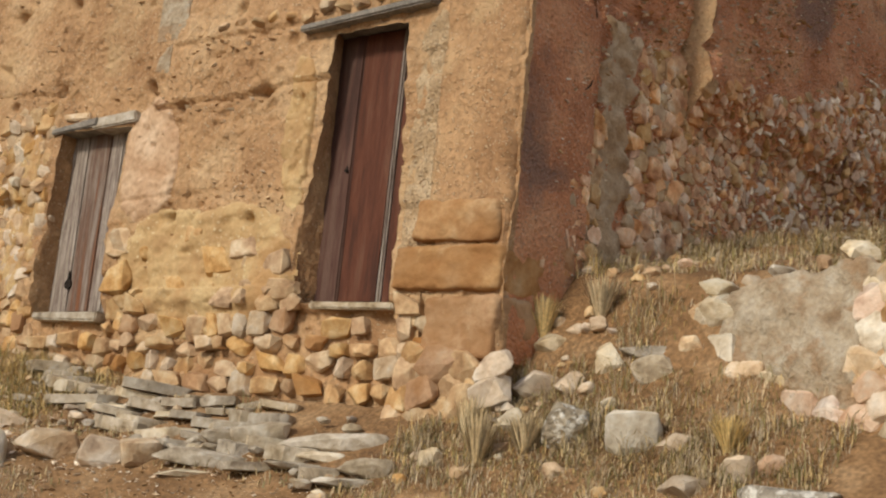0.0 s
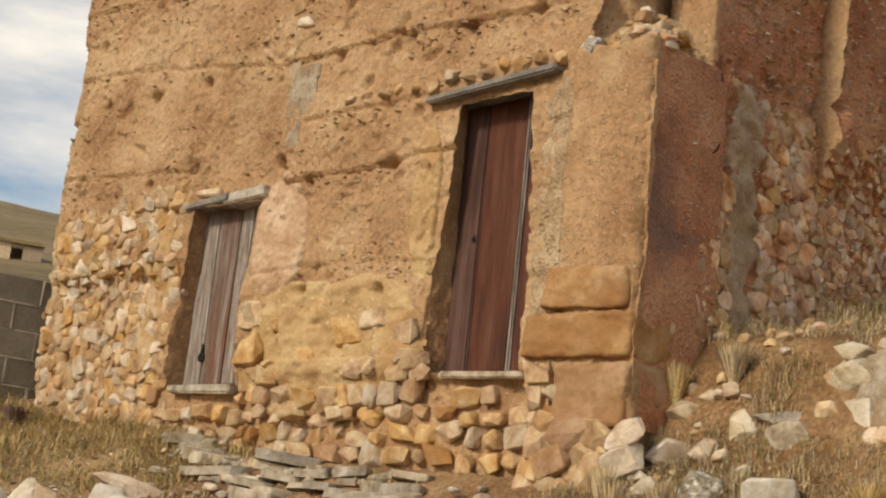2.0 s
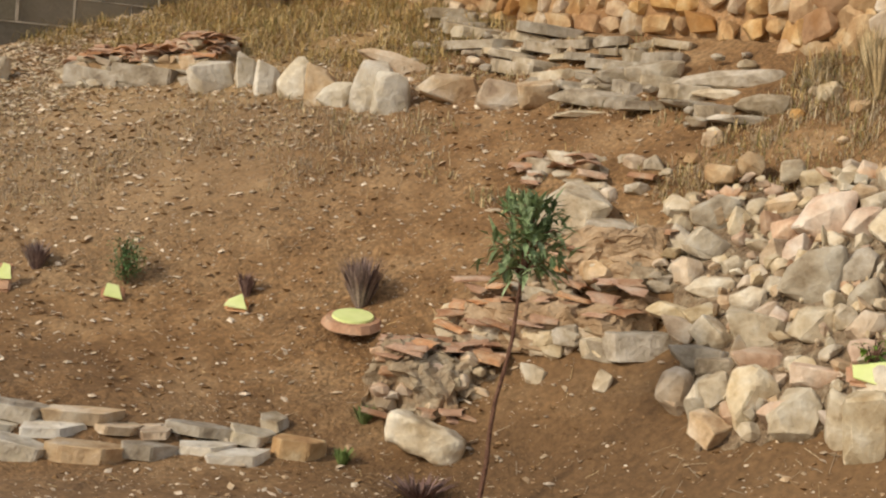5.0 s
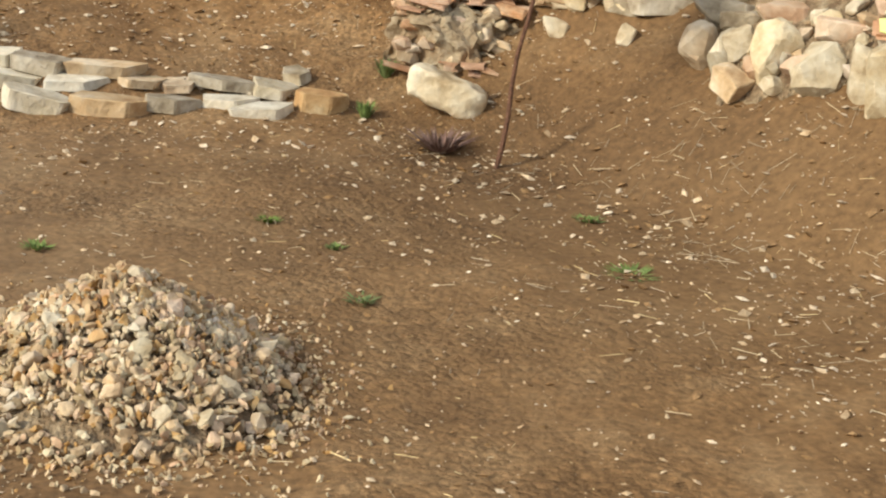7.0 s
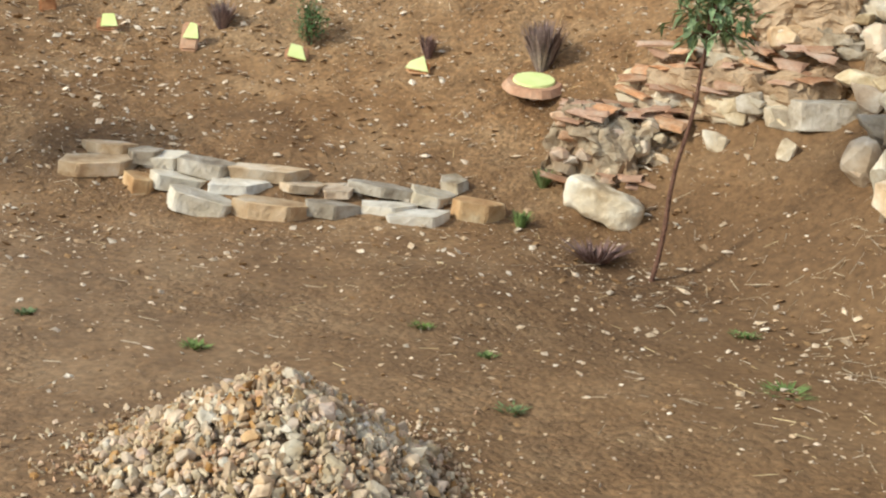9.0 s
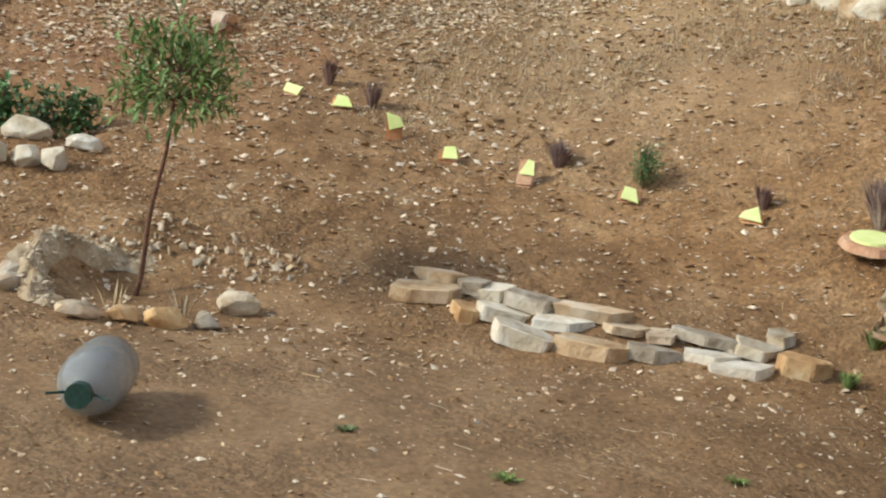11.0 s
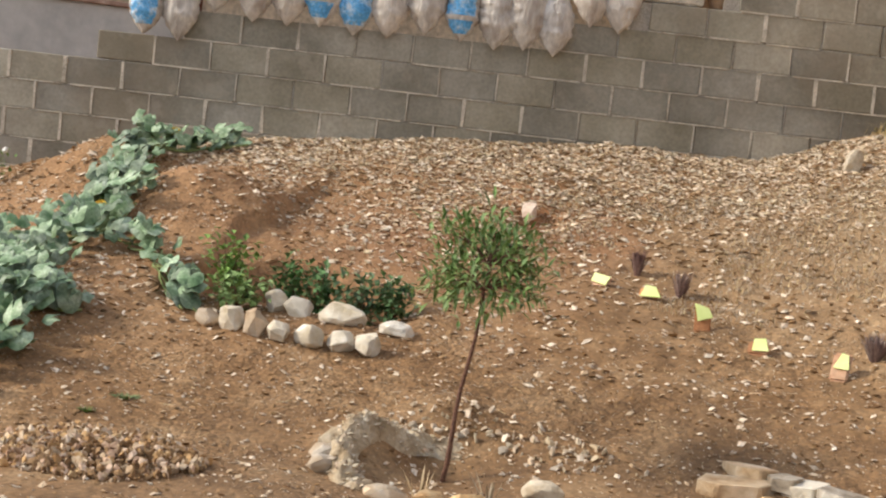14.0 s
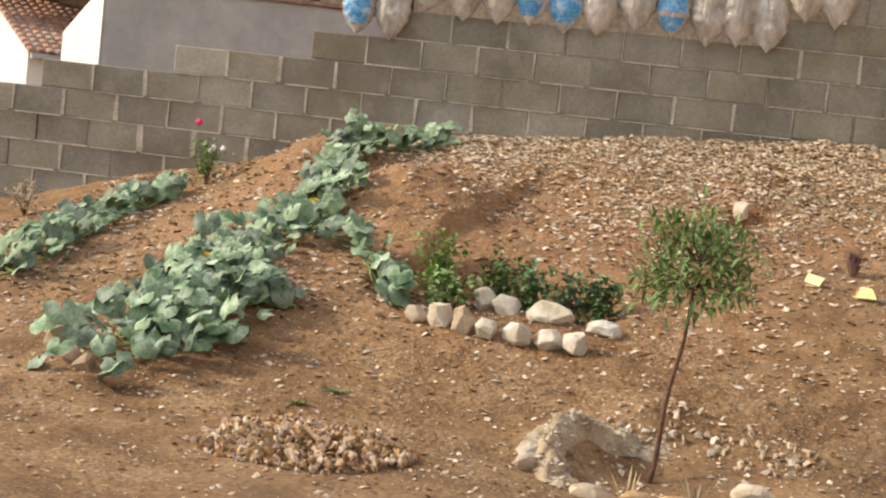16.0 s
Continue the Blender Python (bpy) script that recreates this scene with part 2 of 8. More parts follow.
flecked(M_EARTH, 75, 0.3, (0.22, 0.12, 0.055), (0.66, 0.5, 0.33), 0.36, 0.8, 2.0)
stained(M_EARTH, 0.9, (0.5, 0.36, 0.2), 0.55, 0.5, 3)
flecked(M_EARTH_SHADE, 36, 0.3, (0.3, 0.14, 0.07), (0.7, 0.5, 0.36), 0.34, 0.6)
flecked(M_EARTH_SHADE, 80, 0.35, (0.2, 0.1, 0.05), (0.75, 0.6, 0.46), 0.36, 0.5, 2.0)
stained(M_EARTH_SHADE, 0.8, (0.2, 0.13, 0.1), 0.55, 0.75, 11)
M_BLOCK = material("concrete_block", [(0.18, 0.162, 0.122), (0.265, 0.243, 0.193), (0.36, 0.33, 0.27)], 1.1, 34, grain=0.13, bump=0.4, spread=0.17, depth=0.01)
stained(M_BLOCK, 0.55, (0.23, 0.19, 0.14), 0.5, 0.5, 7)
stained(M_BLOCK, 3.0, (0.36, 0.32, 0.26), 0.58, 0.4, 1)
M_BLOCK_NEW = material("clean_block", [(0.36, 0.33, 0.26), (0.44, 0.41, 0.34)], 3.0, 40, grain=0.12, bump=0.4, depth=0.01)
M_MORTAR = material("mortar", [(0.36, 0.32, 0.26), (0.6, 0.54, 0.45)], 5.0, 80, bump=0.4)
M_STONE = material("limestone", [(0.34, 0.255, 0.155), (0.48, 0.39, 0.265), (0.55, 0.47, 0.345), (0.62, 0.56, 0.45)], 7.0, 26, grain=0.1, bump=0.7, depth=0.035, spread=0.26, fine_relief=0.35)
M_STONE_OCHRE = material("ochre_stone", [(0.3, 0.17, 0.075), (0.41, 0.25, 0.118), (0.48, 0.325, 0.17), (0.55, 0.42, 0.26)], 6.0, 26, grain=0.1, bump=0.7, depth=0.035, spread=0.24, fine_relief=0.35)
M_SLAB = material("grey_slab", [(0.22, 0.17, 0.115), (0.34, 0.28, 0.2), (0.42, 0.36, 0.28), (0.5, 0.45, 0.37)], 8.0, 26, grain=0.1, bump=0.7, depth=0.035, spread=0.22, fine_relief=0.35)
M_TERRACOTTA = material("terracotta", [(0.36, 0.185, 0.1), (0.45, 0.26, 0.155), (0.5, 0.36, 0.25)], 8.0, 60, grain=0.13, spread=0.25)
M_WOOD_RED = material("red_brown_wood", [(0.055, 0.02, 0.012), (0.1, 0.033, 0.017), (0.125, 0.055, 0.033)], 2.6, 30, stretch=(5, 5, 0.5), grain=0.16, bump=0.3, rough=0.75)
M_WOOD_GREY = material("grey_weathered_wood", [(0.15, 0.11, 0.09), (0.27, 0.22, 0.185), (0.4, 0.35, 0.3)], 5.0, 40, stretch=(7, 7, 0.5), bump=0.5, rough=0.85)
M_HOLE = material("dark_hollow", [(0.012, 0.009, 0.007), (0.02, 0.014, 0.01)], 5, 40, bump=0)
M_YELLOW = material("yellow_card", [(0.66, 0.76, 0.28), (0.74, 0.8, 0.38)], 6, 20, grain=0.04, bump=0.1, rough=0.6)
M_STONE_WHITE = material("white_limestone", [(0.47, 0.4, 0.29), (0.58, 0.52, 0.42), (0.66, 0.62, 0.54)], 7.0, 26, grain=0.1, bump=0.7, depth=0.035, spread=0.2, fine_relief=0.35)
M_LEAF = material("leaf", [(0.055, 0.115, 0.035), (0.095, 0.18, 0.065), (0.15, 0.24, 0.11)], 9, 60, bump=0.1, rough=0.6, spread=0.3)
M_SQUASH = material("squash_leaf", [(0.085, 0.15, 0.07), (0.2, 0.28, 0.165), (0.38, 0.46, 0.33)], 9, 60, bump=0.2, rough=0.6, spread=0.4)
M_BARK = material("bark", [(0.1, 0.05, 0.035), (0.17, 0.09, 0.06)], 20, 80, bump=0.4)
M_GRASS = material("dry_grass", [(0.46, 0.32, 0.13), (0.58, 0.43, 0.2), (0.64, 0.51, 0.28)], 3, 60, bump=0, spread=0.25)
M_SLATE = material("dark_slate", [(0.14, 0.125, 0.105), (0.2, 0.18, 0.155), (0.27, 0.24, 0.2)], 6.0, 60, bump=0.5)
M_QUOIN = material("orange_sandstone", [(0.25, 0.125, 0.048), (0.355, 0.19, 0.08), (0.41, 0.245, 0.115), (0.46, 0.31, 0.17)], 3.4, 26, grain=0.1, bump=0.7, depth=0.035, spread=0.05, fine_relief=0.35)
M_PLASTER = material("grey_plaster", [(0.23, 0.155, 0.092), (0.32, 0.245, 0.162), (0.385, 0.315, 0.225), (0.43, 0.37, 0.285)], 6.5, 30, grain=0.15, bump=0.8, depth=0.03)
stained(M_PLASTER, 4.5, (0.3, 0.19, 0.105), 0.52, 0.7, 3)
stained(M_PLASTER, 15.0, (0.24, 0.16, 0.1), 0.6, 0.6, 8)
M_PLASTER_DARK = material("old_plaster", [(0.28, 0.18, 0.1), (0.39, 0.275, 0.17), (0.48, 0.36, 0.24)], 5, 50, grain=0.13, bump=0.6)
stained(M_QUOIN, 1.7, (0.26, 0.125, 0.045), 0.47, 0.6, 5)
M_STONE_RED = material("red_brown_stone", [(0.35, 0.165, 0.078), (0.53, 0.285, 0.145), (0.63, 0.4, 0.23), (0.69, 0.53, 0.37)], 7.0, 26, grain=0.1, bump=0.7, depth=0.035, spread=0.3, fine_relief=0.35)
M_STONE_DUN = material("dun_stone", [(0.34, 0.23, 0.14), (0.47, 0.35, 0.23), (0.53, 0.42, 0.3), (0.58, 0.5, 0.4)], 6.0, 26, grain=0.1, bump=0.7, depth=0.035, spread=0.28, fine_relief=0.35)
M_STONE_PINK = material("pink_limestone", [(0.4, 0.25, 0.16), (0.52, 0.36, 0.25), (0.57, 0.44, 0.33), (0.62, 0.52, 0.42)], 6.0, 26, grain=0.1, bump=0.7, depth=0.035, spread=0.24, fine_relief=0.35)
M_LICHEN = stained(material("lichened_stone", [(0.2, 0.165, 0.12), (0.32, 0.27, 0.2), (0.42, 0.37, 0.29)], 9.0, 30, grain=0.15, bump=0.9, depth=0.04, spread=0.1), 13, (0.68, 0.65, 0.58), 0.5, 0.9, 2)
M_RUBBLE_BED = material("rubble_bed", [(0.2, 0.13, 0.08), (0.3, 0.22, 0.14), (0.42, 0.34, 0.24)], 14.0, 60, bump=0.9, depth=0.04)
M_POT = material("orange_terracotta", [(0.4, 0.175, 0.075), (0.48, 0.24, 0.115), (0.52, 0.32, 0.19)], 6, 50, grain=0.13, bump=0.3, spread=0.2)
M_CAP = material("green_plastic", [(0.02, 0.05, 0.04), (0.03, 0.07, 0.055)], 8, 60, bump=0, rough=0.4)


def clear_plastic():
    m = bpy.data.materials.new("clear_plastic")
    m.use_nodes = True
    b = m.node_tree.nodes["Principled BSDF"]
    b.inputs["Base Color"].default_value = (0.55, 0.57, 0.58, 1)
    b.inputs["Roughness"].default_value = 0.18
    b.inputs["Transmission Weight"].default_value = 0.7
    b.inputs["IOR"].default_value = 1.3
    return m


M_PLASTIC = clear_plastic()
M_RENDER = material("ochre_render", [(0.38, 0.235, 0.11), (0.46, 0.31, 0.15), (0.52, 0.38, 0.2)], 3.0, 30, grain=0.1, bump=0.4)
M_RENDER_PINK = material("pinkish_plaster", [(0.42, 0.26, 0.15), (0.5, 0.34, 0.215), (0.56, 0.41, 0.28)], 3.0, 24, grain=0.1, bump=0.5)
M_GRAVELLY = material("gravelly_render", [(0.33, 0.225, 0.125), (0.43, 0.31, 0.185), (0.52, 0.4, 0.26)], 4.0, 40, grain=0.2, bump=0.8, depth=0.03)
flecked(M_GRAVELLY, 40, 0.6, (0.26, 0.16, 0.08), (0.6, 0.48, 0.33), 0.4, 0.8, 3.0)
flecked(M_RENDER, 30, 0.3, (0.36, 0.22, 0.1), (0.6, 0.48, 0.29), 0.4, 0.5, 2.0)
stained(M_RENDER, 2.2, (0.4, 0.23, 0.1), 0.54, 0.7, 5)
M_DRY = material("dry_stems", [(0.14, 0.08, 0.07), (0.22, 0.14, 0.12), (0.3, 0.22, 0.18)], 5, 60, bump=0, spread=0.3)
M_GRASS_GREEN = material("green_grass", [(0.13, 0.19, 0.06), (0.2, 0.26, 0.1)], 5, 60, bump=0, spread=0.25)
M_STRAW = material("straw", [(0.42, 0.32, 0.19), (0.55, 0.45, 0.3)], 5, 60, bump=0, spread=0.3)
M_CHIP = material("pale_chippings", [(0.5, 0.39, 0.28), (0.64, 0.53, 0.41), (0.76, 0.68, 0.56)], 12, 60, grain=0.13, bump=0.3, spread=0.3)
M_SACK = material("sack_plastic", [(0.36, 0.31, 0.27), (0.48, 0.43, 0.38), (0.64, 0.59, 0.53)], 9, 30, grain=0.15, bump=0.8, depth=0.03, stretch=(1, 1, 0.4), rough=0.22, spread=0.1)
M_BLUE = material("blue_print", [(0.06, 0.25, 0.52), (0.12, 0.36, 0.64), (0.45, 0.52, 0.58)], 11, 50, bump=0.4, rough=0.45)
M_GREY_RENDER = material("grey_render", [(0.4, 0.385, 0.36), (0.47, 0.45, 0.42), (0.53, 0.5, 0.47)], 1.2, 9, grain=0.08, bump=0.3)
M_WHITE = material("white_wall", [(0.76, 0.73, 0.66), (0.82, 0.8, 0.74)], 0.6, 5, grain=0.05, bump=0.05)
M_CREAM = material("cream_wall", [(0.55, 0.45, 0.33), (0.62, 0.53, 0.4)], 0.9, 12, bump=0.1)
M_ROOF = material("old_roof_tile", [(0.28, 0.15, 0.105), (0.37, 0.22, 0.155), (0.44, 0.31, 0.235)], 3, 14, bump=0.3, spread=0.2)
M_HILL = material("scrub_hill", [(0.15, 0.105, 0.045), (0.22, 0.16, 0.08), (0.3, 0.225, 0.125)], 0.02, 0.6, bump=0.3, stretch=(1, 1, 5))
M_FLOWER = material("petal", [(0.6, 0.03, 0.12), (0.7, 0.08, 0.2)], 9, 60, bump=0)
M_PETAL_WHITE = material("white_petal", [(0.7, 0.7, 0.64), (0.8, 0.8, 0.75)], 9, 60, bump=0)
M_PETAL_YELLOW = material("yellow_petal", [(0.7, 0.45, 0.04), (0.8, 0.55, 0.08)], 9, 60, bump=0)
M_GRASS_OLIVE = material("olive_grass", [(0.2, 0.18, 0.07), (0.3, 0.26, 0.11)], 5, 60, bump=0, spread=0.25)
M_GRASS_GREY = material("grey_weeds", [(0.36, 0.28, 0.19), (0.48, 0.4, 0.29)], 5, 60, bump=0, spread=0.25)
M_SOIL_CLOD = material("soil_clod", [(0.21, 0.125, 0.06), (0.31, 0.2, 0.11)], 8, 60, bump=0.5, spread=0.2)
M_LEAF_BRIGHT = material("bright_leaf", [(0.1, 0.19, 0.035), (0.17, 0.28, 0.06), (0.24, 0.35, 0.1)], 9, 60, bump=0.1, rough=0.6, spread=0.3)
M_LEAF_OLIVE = material("narrow_leaf", [(0.11, 0.18, 0.06), (0.18, 0.265, 0.105), (0.28, 0.37, 0.19)], 9, 60, bump=0, rough=0.6, spread=0.3)


# ---- helpers of this place ----
def part(name, bm, mat, parent=None, label="", smooth=False, loc=None):
    me = bpy.data.meshes.new(name)
    bm.to_mesh(me)
    bm.free()
    if smooth:
        me.polygons.foreach_set("use_smooth", [True] * len(me.polygons))
    for mm in mat if isinstance(mat, (list, tuple)) else [mat]:
        me.materials.append(mm)
    ob = new(name, me)
    if parent is not None:
        ob.parent = parent
    if loc is not None:
        ob.location = loc
    if label:
        tagged(ob, label)
    return ob


def mesh_part(name, verts, faces, mat, parent=None, label="", smooth=False):
    me = bpy.data.meshes.new(name)
    me.from_pydata(verts, [], faces)
    if smooth:
        me.polygons.foreach_set("use_smooth", [True] * len(me.polygons))
    for mm in mat if isinstance(mat, (list, tuple)) else [mat]:
        me.materials.append(mm)
    ob = new(name, me)
    if parent is not None:
        ob.parent = parent
    if label:
        tagged(ob, label)
    return ob


def bm_box(bm, a, b, bevel=0.0, m=None):
    """A box between two corners, with bevelled edges, moved by m."""
    made = bmesh.ops.create_cube(bm, size=1)["verts"]
    for v in made:
        v.co = Vector([(a[i] + b[i]) / 2 + v.co[i] * (b[i] - a[i]) for i in range(3)])
    if bevel:
        es = list({e for v in made for e in v.link_edges})
        r = bmesh.ops.bevel(bm, geom=es, offset=bevel, segments=2, affect="EDGES")
        made = list({v for f in r["faces"] for v in f.verts} | {v for v in made if v.is_valid})
    if m is not None:
        bmesh.ops.transform(bm, matrix=m, verts=made)
    return made


def lerp_table(x, pts):
    """Straight lines between the pairs in pts, level beyond both ends."""
    if x <= pts[0][0]:
        return pts[0][1]
    for (x0, y0), (x1, y1) in zip(pts, pts[1:]):
        if x <= x1:
            return y0 + (y1 - y0) * (x - x0) / (x1 - x0)
    return pts[-1][1]


def smooth01(t):
    t = min(1.0, max(0.0, t))
    return t * t * (3 - 2 * t)


# The two long masonry faces that close the yard: the block wall (u along it, from its foot opposite the eye) and the house front
# (p along it, from its far corner). Both stand on the slope.
WALL_N = Vector((math.sin(radians(-4)), math.cos(radians(-4)), 0))
WALL_U = Vector((math.cos(radians(4)), math.sin(radians(4)), 0))
WALL_D = 13.7
CORNER = Vector((math.sin(radians(18.7)), math.cos(radians(18.7)), 0)) * 14.8
HOUSE_P = Vector((math.sin(radians(12)), -math.cos(radians(12)), 0))
HOUSE_Q = Vector((-math.cos(radians(12)), -math.sin(radians(12)), 0))
HOUSE_M = Matrix.Translation(CORNER) @ Matrix((HOUSE_P, HOUSE_Q, Vector((0, 0, 1)))).transposed().to_4x4()
WALL_M = Matrix.Translation(WALL_N * WALL_D) @ Matrix((WALL_U, -WALL_N, Vector((0, 0, 1)))).transposed().to_4x4()


def ease(t):
    """The positive part of t, with its corner rounded off."""
    return (t + math.sqrt(t * t + 0.0025)) / 2


def swell(x, y):
    """The large form of the slope: level yard, a bank up to the block wall and one up to the house."""
    v = Vector((x, y, 0))
    u, w = v.dot(WALL_U), WALL_D - v.dot(WALL_N)
    p, q = (v - CORNER).dot(HOUSE_P), (v - CORNER).dot(HOUSE_Q)
    zw = lerp_table(u, [(-9, 0.0), (-6.2, 0.45), (-4.6, 0.9), (-2.2, 1.45), (0.5, 1.75), (2.4, 1.78), (4.4, 2.5), (6, 3.0)])
    fw = lerp_table(u, [(-9, 3.5), (-6, 5.2), (-3, 6.2), (0, 6.2), (3, 7.2)])
    a = zw * ease(1 - max(0, w) / fw)
    zh = lerp_table(p, [(0, 2.75), (2.1, 2.7), (4.1, 2.45), (7, 2.4), (8.5, 2.4), (12, 2.2)])
    fh = lerp_table(p, [(0, 8.5), (2.5, 6.5), (4, 5.4), (5.5, 3.9), (7.4, 3.1), (10, 3.0)])
    b = zh * ease(1 - max(0, q) / fh)
    if q < 0:
        b += (0.75 * smooth01(-q / 0.8) + 0.3 * min(5.0, -q)) * smooth01((p - 6.4) / 0.6)
    k = 0.25
    h = max(0.0, min(1.0, 0.5 + 0.5 * (a - b) / k))
    return b + (a - b) * h + k * h * (1 - h) * (1 if max(a, b) > 0.2 else max(a, b) / 0.2)


# heap, spur, dug bed, pit, hollow, bank behind the edging: centre, height, radius
BUMPS = [(-3.95, 12.5, 0.32, 0.75), (-2.9, 11.4, 0.3, 0.8), (-1.85, 10.0, -0.16, 0.5), (-1.45, 9.9, -0.12, 0.4), (-0.6, 7.72, -0.08, 0.5), (-0.95, 7.7, 0.14, 0.28), (-0.6, 8.2, 0.1, 0.3), (-0.33, 11.6, -0.14, 0.25), (1.6, 7.6, 0.08, 0.6), (-3.4, 9.0, 0.12, 0.7)]


def ground(x, y):
    z = swell(x, y)
    for bx, by, h, r in BUMPS:
        d2 = ((x - bx) ** 2 + (y - by) ** 2) / (r * r)
        if d2 < 4:
            z += h * math.exp(-2 * d2)
    # a crumbling cut across the mound and round the dug bed: steep on its near side, filled again farther down
    if -2.9 < x < -0.4 and 9.2 < y < 12.8:
        rag = 0.07 * noise.fractal(Vector((x * 4, y * 4, 6)), 1, 2, 3)
        d = x - lerp_table(y, ((9.4, -2.62), (10.1, -2.56), (10.6, -2.48), (11.2, -2.36), (12.6, -2.1))) + rag
        z -= 0.1 * smooth01(d / 0.1) * max(0.0, 1 - d / 1.3) * smooth01((y - 9.9) / 0.4) * smooth01((12.8 - y) / 0.8)
        d = lerp_table(x, ((-2.6, 10.1), (-2.41, 10.4), (-2.0, 10.55), (-1.65, 10.5), (-1.3, 10.2), (-0.9, 9.8))) - y + rag
        z -= 0.24 * smooth01(d / 0.1) * max(0.0, 1 - d / 0.9) * smooth01((x + 2.7) / 0.2) * smooth01((-0.9 - x) / 0.3)
    n = noise.fractal(Vector((x * 0.9, y * 0.9, 0)), 1.0, 2.0, 4)
    m = noise.fractal(Vector((x * 7, y * 7, 3)), 1.0, 2.0, 3)
    bank = smooth01((z - 0.05) / 0.3)
    return z + n * 0.035 + m * (0.006 + 0.014 * bank)


def build_ground():
    xs = list(np.arange(-7, 9, 0.04))
    ys = list(np.arange(2.2, 14.6, 0.04))
    for s in (17, 25, 40, 80, 200, 600, 2500):
        xs = [-s] + xs + [s]
        ys = [-s] + ys + [s]
    verts = [(x, y, ground(x, y) if abs(x) < 100 and abs(y) < 100 else 0) for y in ys for x in xs]
    n = len(xs)
    faces = [(j * n + i, j * n + i + 1, (j + 1) * n + i + 1, (j + 1) * n + i) for j in range(len(ys) - 1) for i in range(n - 1)]
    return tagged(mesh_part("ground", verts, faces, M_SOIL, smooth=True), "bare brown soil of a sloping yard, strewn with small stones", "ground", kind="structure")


build_ground()


# ---- stones: a few shapes that many pieces share ----
def grain_bm(seed):
    """A small angular stone: the hull of a few points."""
    rnd = random.Random(seed)
    bm = bmesh.new()
    for _ in range(12):
        d = Vector((rnd.gauss(0, 1), rnd.gauss(0, 1), rnd.gauss(0, 1))).normalized()
        bm.verts.new(d * rnd.uniform(0.45, 0.58))
    bmesh.ops.convex_hull(bm, input=bm.verts[:])
    bmesh.ops.delete(bm, geom=[v for v in bm.verts if not v.link_faces], context="VERTS")
    bm.verts.index_update()
    return bm


def hull_bm(pts, seed, bevel):
    """A broken stone: the hull of scattered points, with its edges knocked off and its faces a little uneven."""
    bm = bmesh.new()
    for p in pts:
        bm.verts.new(p)
    bmesh.ops.convex_hull(bm, input=bm.verts[:])
    bmesh.ops.delete(bm, geom=[v for v in bm.verts if not v.link_faces], context="VERTS")
    bmesh.ops.dissolve_limit(bm, angle_limit=radians(14), verts=bm.verts[:], edges=bm.edges[:])
    bmesh.ops.bevel(bm, geom=bm.edges[:], offset=bevel, segments=1, affect="EDGES", clamp_overlap=True)
    bmesh.ops.triangulate(bm, faces=bm.faces[:])
    long_ones = [e for e in bm.edges if e.calc_length() > 0.3]
    bmesh.ops.subdivide_edges(bm, edges=long_ones, cuts=1)
    bmesh.ops.triangulate(bm, faces=bm.faces[:])
    off = Vector((seed * 2.3, 0, 0))
    for v in bm.verts:
        v.co += v.co.normalized() * (noise.noise(v.co * 3.2 + off) * 0.04 + noise.noise(v.co * 11 + off) * 0.022)
    bm.normal_update()
    for f in bm.faces:
        f.smooth = True
    for e in bm.edges:
        e.smooth = len(e.link_faces) < 2 or e.calc_face_angle() < radians(21)
    return bm


def broken_bm(seed):
    """An irregular broken stone of about one metre."""
    rnd = random.Random(seed)
    pts = []
    for _ in range(24):
        d = Vector((rnd.gauss(0, 1), rnd.gauss(0, 1), rnd.gauss(0, 1))).normalized()
        m = max(abs(c) for c in d)
        pts.append(d * rnd.uniform(0.82, 1.02) * (0.5 * 0.55 + 0.45 * 0.5 / m))
    return hull_bm(pts, seed, 0.035)


def block_bm(seed):
    """A roughly squared wall stone of one metre with knocked-off corners."""
    rnd = random.Random(seed)
    pts = [Vector((x, y, z)) * 0.5 for x in (-1, 1) for y in (-1, 1) for z in (-1, 1)]
    pts = [Vector([c * rnd.uniform(0.5, 1.0) for c in p]) for p in pts]
    taper, lean = [rnd.uniform(-0.22, 0.22) for _ in range(3)], rnd.uniform(-0.18, 0.18)
    for k in range(9):
        p = Vector([rnd.uniform(-0.36, 0.36) for _ in range(3)])
        p[k % 3] = 0.5 * (1 if k % 2 else -1) * rnd.uniform(0.92, 1.04)
        pts.append(p)
    pts = [Vector((p.x * (1 + taper[0] * p.z * 2) + lean * p.z, p.y * (1 + taper[1] * p.x * 2), p.z * (1 + taper[2] * p.x * 2))) for p in pts]
    return hull_bm(pts, seed, 0.032)


def slab_bm(seed):
    """A split slab of stone: a broken many-sided plate, thinner towards one edge."""
    rnd = random.Random(seed)
    k = rnd.randrange(5, 8)
    tilt = rnd.uniform(-0.25, 0.25)
    pts = []
    for i in range(k):
        a = 2 * math.pi * (i + rnd.uniform(-0.3, 0.3)) / k
        x, y = math.cos(a), math.sin(a)
        m = max(abs(x), abs(y))
        x, y = 0.5 * x / m ** 0.7, 0.5 * y / m ** 0.7
        pts += [Vector((x * rnd.uniform(0.88, 1.0), y * rnd.uniform(0.85, 1.0), 0.5 + tilt * x + rnd.uniform(-0.08, 0.0))), Vector((x * rnd.uniform(0.8, 1.0), y * rnd.uniform(0.8, 1.0), -0.5 + rnd.uniform(0, 0.1)))]
    return hull_bm(pts, seed, 0.03)


